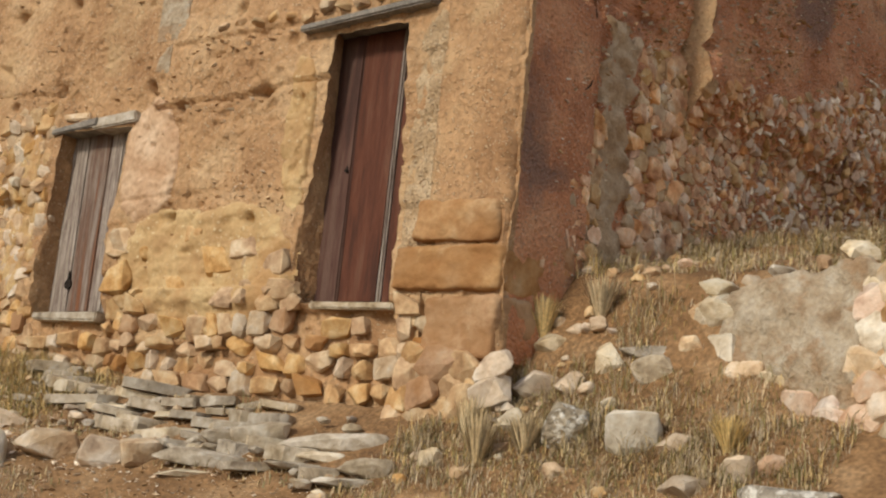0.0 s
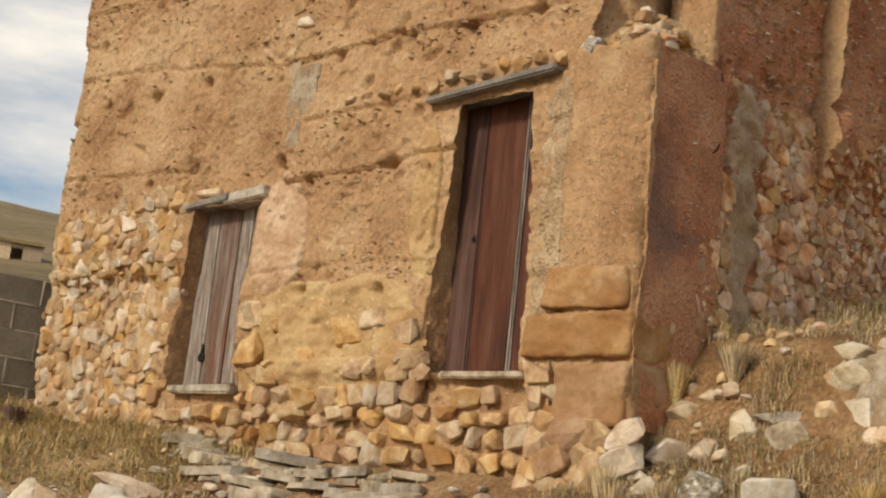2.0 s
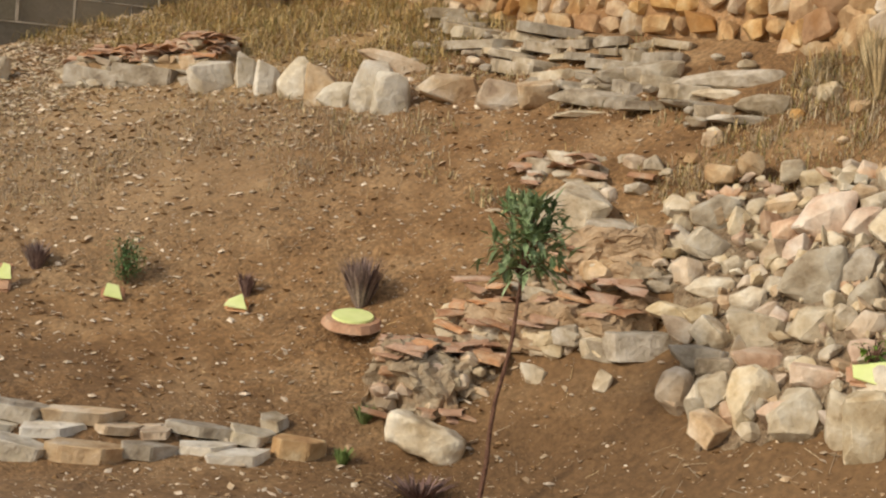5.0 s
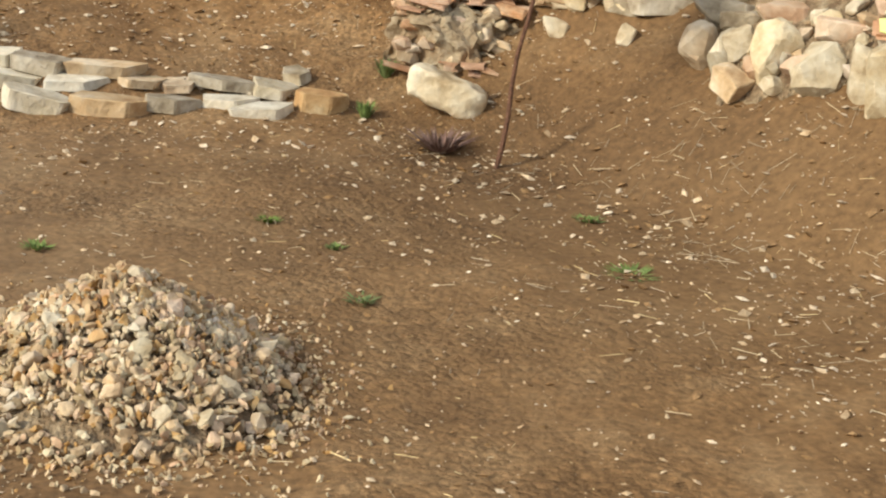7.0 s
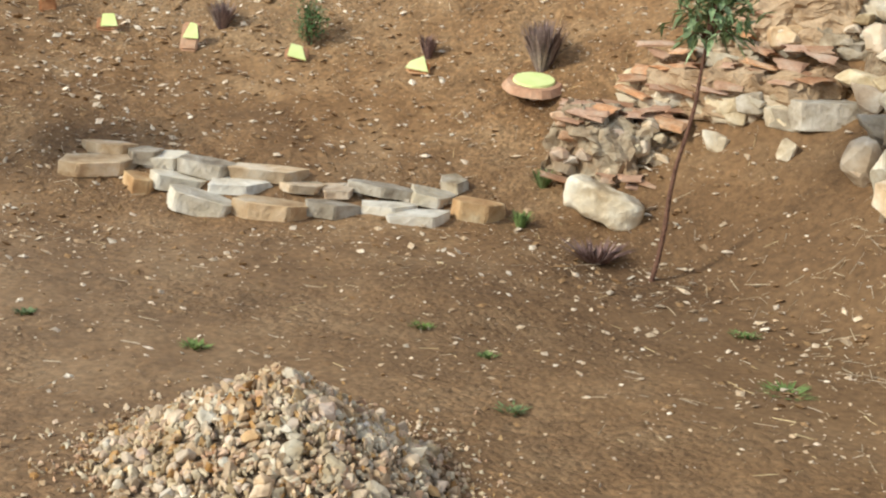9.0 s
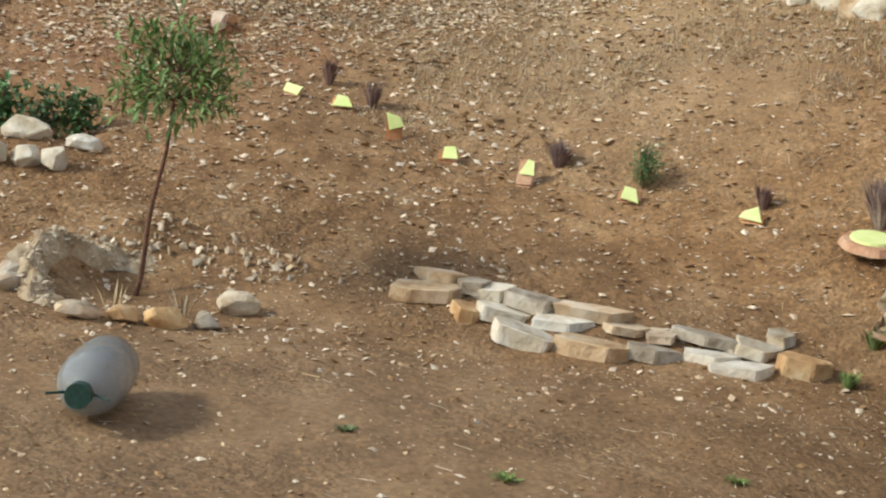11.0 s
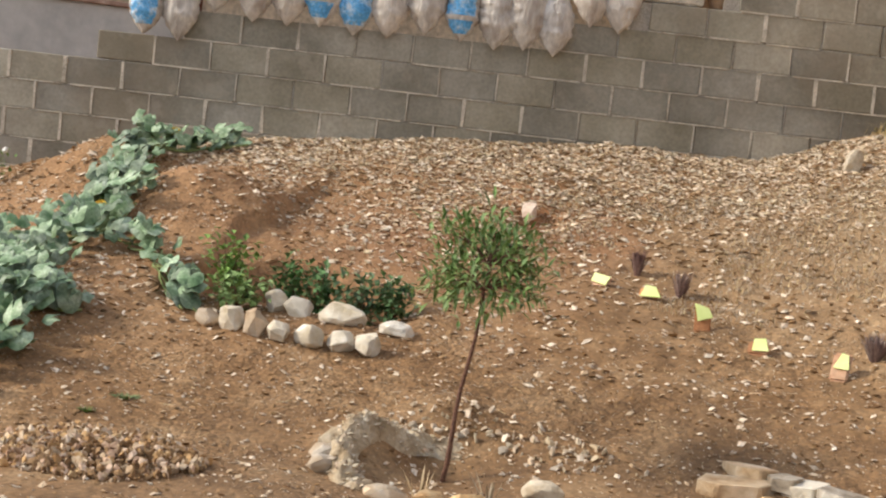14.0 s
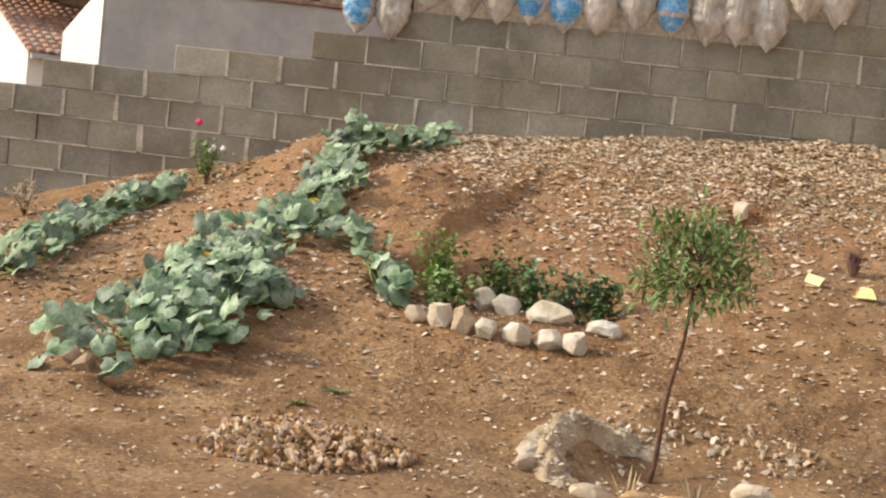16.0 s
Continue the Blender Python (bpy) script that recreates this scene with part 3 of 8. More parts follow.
def rounded_block(a, b, seed, power=7, amount=0.02, cuts=9, grain=5.0):
    """A worn block between two corners: its edges rounded off and its faces uneven."""
    bm = bmesh.new()
    bmesh.ops.create_cube(bm, size=2)
    bmesh.ops.subdivide_edges(bm, edges=bm.edges[:], cuts=cuts, use_grid_fill=True)
    a, b = Vector(a), Vector(b)
    for v in bm.verts:
        k = sum(abs(c) ** power for c in v.co) ** (1 / power)
        c = v.co / k
        v.co = Vector([(a[i] + b[i]) / 2 + c[i] * (b[i] - a[i]) / 2 for i in range(3)])
        v.co += Vector([noise.fractal(v.co * grain + Vector((seed * 5, i * 9, 0)), 0.8, 2, 5) * amount + noise.noise(v.co * 19 + Vector((seed, i * 4, 0))) * min(0.008, amount * 0.5) for i in range(3)])
    return bm


def shape_mesh(name, bm, mat):
    me = bpy.data.meshes.new(name)
    bm.to_mesh(me)
    bm.free()
    me.materials.append(mat)
    return me


ROCKS = {}
for key, mat in (("lime", M_STONE), ("ochre", M_STONE_OCHRE), ("slab", M_SLAB), ("red", M_STONE_RED), ("dun", M_STONE_DUN), ("pink", M_STONE_PINK), ("yellow", M_QUOIN), ("lichen", M_LICHEN), ("white", M_STONE_WHITE)):
    ROCKS[key] = [shape_mesh("stone_" + key, broken_bm(i + 31 * len(key)), mat) for i in range(10)]
WALL_STONES = {k: [shape_mesh("wall_stone_" + k, block_bm(70 + i), m) for i in range(14)] for k, m in (("lime", M_STONE), ("ochre", M_STONE_OCHRE), ("red", M_STONE_RED), ("dun", M_STONE_DUN), ("slab", M_SLAB), ("yellow", M_QUOIN), ("pink", M_STONE_PINK), ("white", M_STONE_WHITE))}
SLABS = {k: [shape_mesh("slab_" + k, slab_bm(170 + i), m) for i in range(9)] for k, m in (("lime", M_STONE), ("ochre", M_STONE_OCHRE), ("dun", M_STONE_DUN), ("slab", M_SLAB), ("pink", M_STONE_PINK), ("white", M_STONE_WHITE))}
PEBBLES = {k: [shape_mesh("pebble_" + k, grain_bm(40 + i), m) for i in range(6)] for k, m in (("lime", M_STONE), ("ochre", M_STONE_OCHRE), ("tile", M_TERRACOTTA))}
rs = random.Random(5)


def stone(kind, place, size, turn=None, parent=None, name="stone", small=False, squared=False, flat=False):
    """One stone: place and size in metres, turned at random unless a turn (degrees) is given."""
    ob = new(name, rs.choice((SLABS if flat else WALL_STONES if squared else PEBBLES if small else ROCKS)[kind]))
    if turn is None:
        turn = (rs.uniform(-15, 15), rs.uniform(-15, 15), rs.uniform(0, 360))
    ob.matrix_basis = pose(*place, *turn) @ Matrix.Diagonal((*size, 1))
    if parent is not None:
        ob.parent = parent
    return ob


def chip_bm(seed):
    """A tiny eight-sided chip of stone."""
    rnd = random.Random(seed)
    bm = bmesh.new()
    ring = [bm.verts.new((0.5 * rnd.uniform(0.7, 1.2) * math.cos(math.pi / 2 * i), 0.5 * rnd.uniform(0.7, 1.2) * math.sin(math.pi / 2 * i), rnd.uniform(-0.1, 0.1))) for i in range(4)]
    top, bot = bm.verts.new((rnd.uniform(-0.2, 0.2), rnd.uniform(-0.2, 0.2), 0.5)), bm.verts.new((0, 0, -0.5))
    for i in range(4):
        bm.faces.new((ring[i], ring[(i + 1) % 4], top))
        bm.faces.new((ring[(i + 1) % 4], ring[i], bot))
    bm.verts.index_update()
    return bm


def pebble_stuff(name, count, spot, kinds, parent=None, label="", seed=1, lift=0.3, coarse=False):
    """Many small stones as one mesh: spot(rnd) gives x, y, z and a size."""
    rnd = random.Random(seed)
    base = []
    for i in range(8):
        bm = grain_bm(90 + i) if not coarse else chip_bm(i)
        base.append(([v.co.copy() for v in bm.verts], [[v.index for v in f.verts] for f in bm.faces]))
        bm.free()
    verts, faces, mats = [], [], []
    for _ in range(count):
        got = spot(rnd)
        if got is None:
            continue
        x, y, z, r = got
        vs, fs = rnd.choice(base)
        tip = 28 if coarse else 180
        m = pose(x, y, z + r * lift, rnd.uniform(-tip, tip), rnd.uniform(-tip, tip), rnd.uniform(0, 360)) @ Matrix.Diagonal((r * rnd.uniform(0.8, 1.8), r, r * (rnd.uniform(0.22, 0.5) if coarse else rnd.uniform(0.35, 0.8)), 1))
        o = len(verts)
        verts.extend(m @ v for v in vs)
        faces.extend([i + o for i in f] for f in fs)
        k = rnd.randrange(len(kinds))
        mats.extend([k] * len(fs))
    ob = mesh_part(name, verts, faces, kinds, parent, label)
    ob.data.polygons.foreach_set("material_index", mats)
    return ob



def rubble_face(face, u0, u1, z0, z1, sizes, tries, kinds, put, keep, limit, seed, fill, sunk=0.75, pack=0.6):
    """Rubble masonry: large stones first, smaller ones in the gaps. put(u, z) gives the place on the face; past the limit the small ones are joined."""
    rnd, placed = random.Random(seed), []
    for r0 in sizes:
        for _ in range(tries):
            u, z, r = rnd.uniform(u0, u1), rnd.uniform(z0, z1), r0 * rnd.uniform(0.85, 1.15)
            if not keep(u, z, r):
                continue
            if any(((u - a) / 1.3) ** 2 + (z - b) ** 2 < (pack * (r + c)) ** 2 for a, b, c in placed):
                continue
            placed.append((u, z, r))
    for u, z, r in placed[:limit]:
        along_n = put(u, z)
        tall = rnd.random() < 0.25
        size = (r * rnd.uniform(2.3, 3.0), r * 2 * sunk, r * rnd.uniform(1.9, 2.3)) if not tall else (r * 2.2, r * 2 * sunk, r * 2.4)
        m = pose(*along_n[0], 0, 0, along_n[1]) @ pose(0, 0, 0, rnd.uniform(-10, 10), rnd.uniform(-22, 22), rnd.uniform(-8, 8)) @ Matrix.Diagonal((*size, 1))
        ob = new("stone", rnd.choice((WALL_STONES if rnd.random() < 0.3 else ROCKS)[rnd.choice(kinds)]))
        ob.matrix_basis = m
        ob.parent = face
    rest = placed[limit:]
    if rest:
        it = iter(rest)

        def spot(_):
            u, z, r = next(it)
            return (*put(u, z)[0], r * 2.0)
        tagged(pebble_stuff("rubble", len(rest), spot, fill, face, "", seed, 0.0), kind="stuff")


# ---- the old house: p along its front, n outwards, z up ----
house = tagged(new("old_house"), "old ochre rammed-earth farmhouse on a rubble stone base, weathered and cracked", "house")
house.matrix_world = HOUSE_M
DOORS = [(2.2, 3.06, 3.02, 4.5), (5.19, 6.02, 3.08, 5.0)]


def front_depth(p, z):
    """How far the front face stands out at a place."""
    n = noise.fractal(Vector((p * 1.1, z * 1.1, 5)), 1.0, 2.0, 3) * 0.045
    worn = smooth01((noise.noise(Vector((p * 0.9, z * 0.9, 31))) + 0.12) / 0.4)
    n += noise.fractal(Vector((p * 6, z * 6, 2)), 0.8, 2.0, 4) * (0.005 + 0.016 * worn)
    # a rough, crumbling skin
    n += 0.007 * noise.noise(Vector((p * 17, z * 19, 71))) + 0.008 * abs(noise.noise(Vector((p * 9, z * 10, 77))))
    # pits where small stones fell out, mostly under the joints and in worn bands
    n -= 0.02 * smooth01((noise.noise(Vector((p * 12, z * 14, 44))) - 0.36) / 0.15) * smooth01((noise.noise(Vector((p * 1.1, z * 1.6, 12))) + 0.1) / 0.3)
    # flakes where the skin has come away
    flake = noise.fractal(Vector((p * 1.5, z * 1.9, 17)), 0.8, 2.2, 4)
    n -= 0.018 * smooth01((flake - 0.12) / 0.05)
    bite = noise.noise(Vector((p * 3.2, z * 3.2, 8)))
    n -= 0.05 * smooth01((bite - 0.42) / 0.15)
    # the joints between the lifts of rammed earth: a sharp groove under a worn lip
    for k, (line, hard) in enumerate(LIFTS):
        if not line[0][0] - 0.1 < p < line[-1][0] + 0.1:
            continue
        d = z - lerp_table(p, line) - 0.02 * noise.noise(Vector((p * 3, k * 7.0, 0)))
        if -0.15 < d < 0.4:
            strength = hard * max(0.15, 0.75 + 0.7 * noise.noise(Vector((p * 2.4, k * 3.0, 9))))
            n += strength * (0.026 * math.exp(-d / 0.07) if d > 0 else -0.04 * math.exp(-((d + 0.016) / 0.017) ** 2))
    # upright joints between the boxes
    for pc, z0, z1 in ((2.14, 4.75, 5.4), (4.45, 4.8, 5.6), (1.5, 5.6, 6.5), (3.2, 6.6, 7.5), (5.0, 5.7, 6.5)):
        if z0 < z < z1:
            n -= 0.035 * math.exp(-((p - pc - 0.03 * math.sin(z * 9)) / 0.03) ** 2)
    # holes left by the formwork
    for pc, zc in ((4.57, 4.64), (3.7, 4.6), (4.6, 5.62), (5.25, 5.58), (3.85, 5.58), (3.72, 3.74), (5.29, 4.61), (1.42, 5.6), (2.21, 5.61), (2.19, 4.87), (4.61, 3.69), (1.54, 4.78), (3.3, 4.8), (5.9, 5.6), (0.7, 5.62), (0.5, 4.8)):
        d2 = ((p - pc) / 0.045) ** 2 + ((z - zc) / 0.04) ** 2
        if d2 < 4:
            n -= 0.16 * math.exp(-d2)
    # the rubble base has lost its render: recessed beds for the stones
    base = max(smooth01((3.12 + 0.12 * noise.noise(Vector((p * 1.7, 0, 3))) - z) / 0.12), smooth01((2.05 + 0.2 * noise.noise(Vector((z * 2, 1, 3))) - p) / 0.15) * smooth01((4.02 - z) / 0.1))
    n -= 0.05 * base
    # a sagging skin of later render between the doors
    if 3.2 < p < 5.0 and 2.8 < z < 3.2:
        n += 0.04 * smooth01((p - 3.2) / 0.3) * smooth01((5.0 - p) / 0.3)
    # the far corner leans in a little towards the top
    if p < 0.5:
        n -= (0.5 - p) ** 2 * 0.5
    return n


# joints between the lifts of rammed earth, each a bent line with its depth
LIFTS = ((((0.0, 6.6), (1.3, 6.57), (2.9, 6.56), (6.4, 6.62)), 0.9), (((0.2, 5.95), (1.48, 5.87), (2.36, 5.74), (3.2, 5.62)), 0.7), (((3.29, 5.61), (4.46, 5.68), (5.28, 5.62), (6.3, 5.6)), 1.1),
         (((3.66, 5.1), (4.98, 5.13), (5.1, 5.13)), 0.8), (((3.5, 4.62), (4.3, 4.64), (5.1, 4.7)), 1.1), (((0.0, 7.5), (6.4, 7.5)), 0.9), (((0.0, 8.4), (6.4, 8.4)), 0.9), (((3.25, 3.9), (4.2, 3.95), (5.1, 3.88)), 0.35), (((0.1, 4.98), (1.2, 4.92), (2.1, 4.85)), 0.8))


# the edges of the door openings lean: each a nominal line and where it runs, height by height; then where the jamb ends behind
JAMBS = ((2.2, ((3.0, 2.17), (3.8, 2.2), (4.6, 2.28)), ((3.0, 2.215), (4.6, 2.23))), (3.06, ((3.0, 3.03), (3.6, 3.04), (4.5, 3.11)), ((3.0, 3.12), (4.6, 3.15))),
         (5.19, ((3.05, 5.07), (3.5, 5.09), (4.2, 5.17), (5.0, 5.23)), ((3.05, 5.16), (5.1, 5.1))), (6.02, ((3.05, 6.02), (3.7, 5.99), (5.0, 5.9)), ((3.05, 6.07), (5.1, 5.97))))


def edge_at(k, z):
    return lerp_table(z, JAMBS[k][1]) + 0.012 * noise.fractal(Vector((k * 7, z * 5, 3)), 0.8, 2, 3)


def lean(p, z):
    """Carries the front's grid along with the leaning edges of the openings."""
    for k, (e, _, _) in enumerate(JAMBS):
        w = max(0.0, 1 - abs(p - e) / 0.18)
        if w:
            z0, z1 = DOORS[k // 2][2:]
            p += w * (edge_at(k, z) - e) * smooth01((z - z0 + 0.15) / 0.12) * smooth01((z1 + 0.15 - z) / 0.12)
    return p


def build_jambs():
    for k, (e, _, back) in enumerate(JAMBS):
        z0, z1 = DOORS[k // 2][2:]
        verts, faces, rows, cols = [], [], 60, 7
        for j in range(rows + 1):
            z = z0 - 0.03 + (z1 - z0 + 0.06) * j / rows
            a, b = edge_at(k, z), lerp_table(z, back)
            fd = front_depth(e, z)
            for i in range(cols + 1):
                f = i / cols
                r = 0.015 * noise.fractal(Vector((f * 3, z * 7, k * 4)), 0.8, 2, 4) * min(1, 4 * f)
                verts.append((a + (b - a) * f + r, fd + (-0.24 - fd) * f ** 1.2 + r, z))
        for j in range(rows):
            for i in range(cols):
                q = j * (cols + 1) + i
                faces.append((q, q + 1, q + cols + 2, q + cols + 1))
        mesh_part("jamb", verts, faces, M_EARTH, house, "splayed worn earth jamb", smooth=True)


def grid_lines(a, b, step, keep):
    xs = [a + (b - a) * i / round((b - a) / step) for i in range(round((b - a) / step) + 1)]
    for k in keep:
        i = min(range(1, len(xs) - 1), key=lambda j: abs(xs[j] - k))
        xs[i] = k
    return xs


def build_front():
    ps = grid_lines(0.0, 6.94, 0.018, [d for o in DOORS for d in o[:2]] + [6.42])
    zs = grid_lines(2.0, 8.6, 0.018, [d for o in DOORS for d in o[2:]] + [5.06])
    n, verts, faces = len(ps), [], []
    for z in zs:
        for p in ps:
            verts.append((lean(p, z), front_depth(p, z), z))
    for j in range(len(zs) - 1):
        for i in range(n - 1):
            pc, zc = (ps[i] + ps[i + 1]) / 2, (zs[j] + zs[j + 1]) / 2
            if any(o[0] < pc < o[1] and o[2] < zc < o[3] for o in DOORS):
                continue
            if zc > 5.06 and pc > 6.42 + 0.06 * noise.noise(Vector((0, 0, zc * 4))):
                continue
            faces.append((j * n + i, j * n + i + 1, (j + 1) * n + i + 1, (j + 1) * n + i))
    return mesh_part("front_wall", verts, faces, M_EARTH, house, "ochre rammed earth with worn lift joints and stones showing", smooth=True)


front = build_front()
build_jambs()


def build_core():
    """The thick wall behind the front skin, with the reveals of its openings, and the body of the house."""
    (a0, a1, b0, b1), (c0, c1, e0, e1) = DOORS
    D = -0.5
    for x0, x1, z0, z1 in ((0.0, a0, 1.6, 9.2), (a1, c0, 1.6, 9.2), (c1, 6.4, 1.6, 9.2), (a0, a1, 1.6, b0), (a0, a1, b1, 9.2), (c0, c1, 1.6, e0), (c0, c1, e1, 9.2)):
        bm = bmesh.new()
        bm_box(bm, (x0, D, z0), (x1, -0.25, z1))
        part("wall_core", bm, M_EARTH, house)
    bm = bmesh.new()
    bm_box(bm, (0.0, -7, 1.6), (6.4, D - 0.02, 9.15))
    part("house_body", bm, M_EARTH, house)


build_core()


def rough_slab(bm, a, b, m=None, seed=0, amount=0.012, cuts=3):
    """A bevelled board or slab with uneven faces."""
    vs = bm_box(bm, a, b, 0.012)
    for v in vs:
        v.co += Vector([noise.noise(v.co * 5 + Vector((seed, i * 9, 0))) * amount for i in range(3)])
    if m is not None:
        bmesh.ops.transform(bm, matrix=m, verts=vs)


def build_door(o, n, boards, label, hole):
    """Upright boards of uneven width, hung behind the jambs."""
    p0, p1, z0, z1 = o
    door = tagged(new("plank_door"), label)
    door.parent = house
    x = p0
    total = (p1 - p0) / sum(w for w, _ in boards)
    for i, (w, mat) in enumerate(boards):
        w *= total
        bm = bmesh.new()
        rough_slab(bm, (x + 0.0015, n - 0.04, z0 + 0.02 + rs.uniform(0, 0.015)), (x + w - 0.0015, n + (0.012 if w < 0.06 else rs.uniform(-0.004, 0.004)), z1), None, i * 3.0, 0.006)
        part("board", bm, mat, door)
        x += w
    hx, hz, r = hole
    bm = bmesh.new()
    bmesh.ops.create_cone(bm, cap_ends=True, segments=14, radius1=r, radius2=r, depth=0.012, matrix=pose(hx, n + 0.012, hz, 90, 0, 0))
    bmesh.ops.create_cone(bm, cap_ends=True, segments=6, radius1=r * 0.45, radius2=r * 0.2, depth=r * 2.4, matrix=pose(hx, n + 0.01, hz + r * 1.4))
    part("latch_hole", bm, M_HOLE, door, "dark worn hole in the boards")
    return door


M_WOOD_DARK = material("dark_stained_wood", [(0.05, 0.024, 0.018), (0.08, 0.037, 0.027), (0.115, 0.066, 0.05)], 2.6, 30, stretch=(5, 5, 0.5), grain=0.16, bump=0.3, rough=0.75)
M_WOOD_MIX = material("worn_red_wood", [(0.2, 0.075, 0.032), (0.15, 0.095, 0.07), (0.27, 0.22, 0.185)], 3.0, 40, stretch=(6, 6, 0.35), bump=0.5, rough=0.85)
build_door((2.18, 3.14, 3.02, 4.56), -0.17, ((2.0, M_WOOD_GREY), (2.2, M_WOOD_MIX), (1.3, M_WOOD_GREY), (2.2, M_WOOD_GREY)), "narrow grey weathered plank door with a worn latch hole", (2.42, 3.28, 0.042))
build_door((5.08, 6.1, 3.08, 5.04), -0.2, ((2.1, M_WOOD_DARK), (2.9, M_WOOD_RED), (0.32, M_WOOD_GREY), (1.3, M_WOOD_RED), (1.5, M_WOOD_DARK)), "tall red-brown plank door, paint worn along its edge", (5.31, 4.05, 0.014))
# lintels and sills
bm = bmesh.new()
rough_slab(bm, (-0.6, -0.45, -0.028), (0.6, 0.085, 0.028), pose(5.55, 0, 5.075, 0, -3, 0), 3, 0.02)
part("lintel", bm, M_SLATE, house, "long grey slate slab over the tall door")
for k, (a, b, z, h, tilt) in enumerate(((2.16, 2.74, 4.54, 0.06, -2), (2.66, 3.2, 4.56, 0.09, -4), (2.3, 2.6, 4.62, 0.06, 3))):
    bm = bmesh.new()
    rough_slab(bm, (a - (a + b) / 2, -0.35, -h / 2), (b - (a + b) / 2, 0.035, h / 2), pose((a + b) / 2, 0, z, 0, tilt, 0), k * 4 + 1, 0.03)
    part("lintel_stone", bm, (M_SLATE, M_SLAB, M_STONE_DUN)[k], house, "weathered flat stone over the narrow door")
bm = bmesh.new()
rough_slab(bm, (2.3, -0.3, 2.955), (3.06, 0.045, 3.02), None, 1, 0.03)
part("sill", bm, M_SLAB, house, "pale stone sill")
bm = bmesh.new()
rough_slab(bm, (5.3, -0.3, 3.035), (6.08, 0.03, 3.085), None, 2, 0.03)
part("sill", bm, M_SLAB, house, "pale stone sill")
# the grey board let into the wall
bm = bmesh.new()
rough_slab(bm, (3.3, -0.05, 5.12), (3.66, 0.018, 5.56), None, 4, 0.05)
rough_slab(bm, (3.36, -0.05, 4.88), (3.52, 0.012, 5.14), None, 7, 0.04)
part("patch", bm, M_PLASTER, house, "pale grey plaster patch")
for k in range(9):
    z = 5.55 + 0.13 * k
    stone("ochre" if k % 3 else "dun", (3.4 + rs.uniform(-0.12, 0.16) - 0.01 * k, front_depth(3.4, z) - 0.03, z), (rs.uniform(0.1, 0.26), 0.1, rs.uniform(0.08, 0.17)), (rs.uniform(-10, 10), rs.uniform(-10, 10), 0), front, squared=True)


def lay_stones(face, p0, p1, z0, z1, mean, kinds, depth, keep, limit, axis="front"):
    """Uneven rubble courses: stones of varying width, one row over another."""
    z, count = z0, 0
    while z < z1 and count < limit:
        h = mean * rs.uniform(0.75, 1.3)
        p = p0 - rs.uniform(0, mean)
        while p < p1 and count < limit:
            w = mean * rs.uniform(0.75, 1.9)
            pc, zc = p + w / 2, z + h / 2 + rs.uniform(-0.035, 0.035)
            hh = h * rs.uniform(0.75, 1.25)
            if keep(pc, zc, w / 2, hh / 2):
                k = rs.choice(kinds)
                if axis == "front":
                    stone(k, (pc, depth(pc, zc), zc), (w * 0.98, mean * 0.8, hh * 1.0), (rs.uniform(-6, 6), rs.uniform(-9, 9), rs.uniform(-6, 6)), face, squared=rs.random() < 0.65)
                else:
                    stone(k, (depth(pc, zc), pc, zc), (mean * 0.9, w * 1.0, hh * 1.0), (rs.uniform(-12, 12), rs.uniform(-12, 12), rs.uniform(-12, 12)), face, squared=rs.random() < 0.25)
                count += 1
            p += w
        z += h


def clear(pc, zc, w, h):
    return not any(o[0] - w * 0.9 < pc < o[1] + w * 0.9 and o[2] - 0.1 - h < zc < o[3] + h * 0.8 for o in DOORS)


OCH = ("ochre", "ochre", "ochre", "yellow", "ochre", "dun")
# base courses under the doors, then the bare left bay
def base_top(p):
    return 3.06 + 0.14 * noise.noise(Vector((p * 1.6, 0, 3))) + 0.38 * math.exp(-((p - 3.25) / 0.18) ** 2) + 0.25 * math.exp(-((p - 4.95) / 0.22) ** 2)


FILL = [M_STONE_OCHRE, M_STONE_OCHRE, M_EARTH, M_STONE_DUN]
lay_stones(front, 2.1, 6.25, 2.24, 3.1, 0.155, OCH, lambda p, z: front_depth(p, z) + 0.012, lambda p, z, w, h: clear(p, z, w * 0.6, h * 0.5) and z < base_top(p) - h * 0.2, 230)
for p0, z0, w, h in ((3.2, 3.56, 0.24, 0.22), (3.24, 3.28, 0.32, 0.24), (3.22, 3.05, 0.26, 0.18), (3.52, 3.06, 0.26, 0.16), (4.95, 3.36, 0.24, 0.18), (5.02, 3.16, 0.26, 0.16), (6.18, 2.98, 0.26, 0.16), (4.3, 3.4, 0.3, 0.2), (4.62, 3.48, 0.26, 0.18), (3.9, 3.22, 0.22, 0.14), (4.5, 3.12, 0.28, 0.14), (4.05, 3.6, 0.2, 0.13)):
    stone("ochre", (p0, front_depth(p0, z0) - 0.012, z0), (w * 1.1, 0.14, h * 1.1), (rs.uniform(-5, 5), rs.uniform(-8, 8), 0), front, squared=True)
# the bare left bay
rubble_face(front, 0.09, 2.12, 2.4, 4.98, (0.075, 0.062, 0.05, 0.04, 0.03, 0.022), 1700, ("ochre", "ochre", "ochre", "dun"), lambda p, z: ((p, front_depth(p, z) - 0.022, z), 0.0), lambda p, z, r: clear(p, z, r * 1.2, r) and (z < 4.5 + 0.12 * p + 0.1 * noise.noise(Vector((p * 3, 0, 0)))), 300, 22, FILL, 0.75, 0.56)
# foundation stones under the corner
rubble_face(front, 6.2, 6.95, 2.2, 2.74, (0.12, 0.1, 0.07, 0.05), 300, OCH, lambda p, z: ((p, 0.05, z), 0.0), lambda p, z, r: True, 30, 24, FILL)


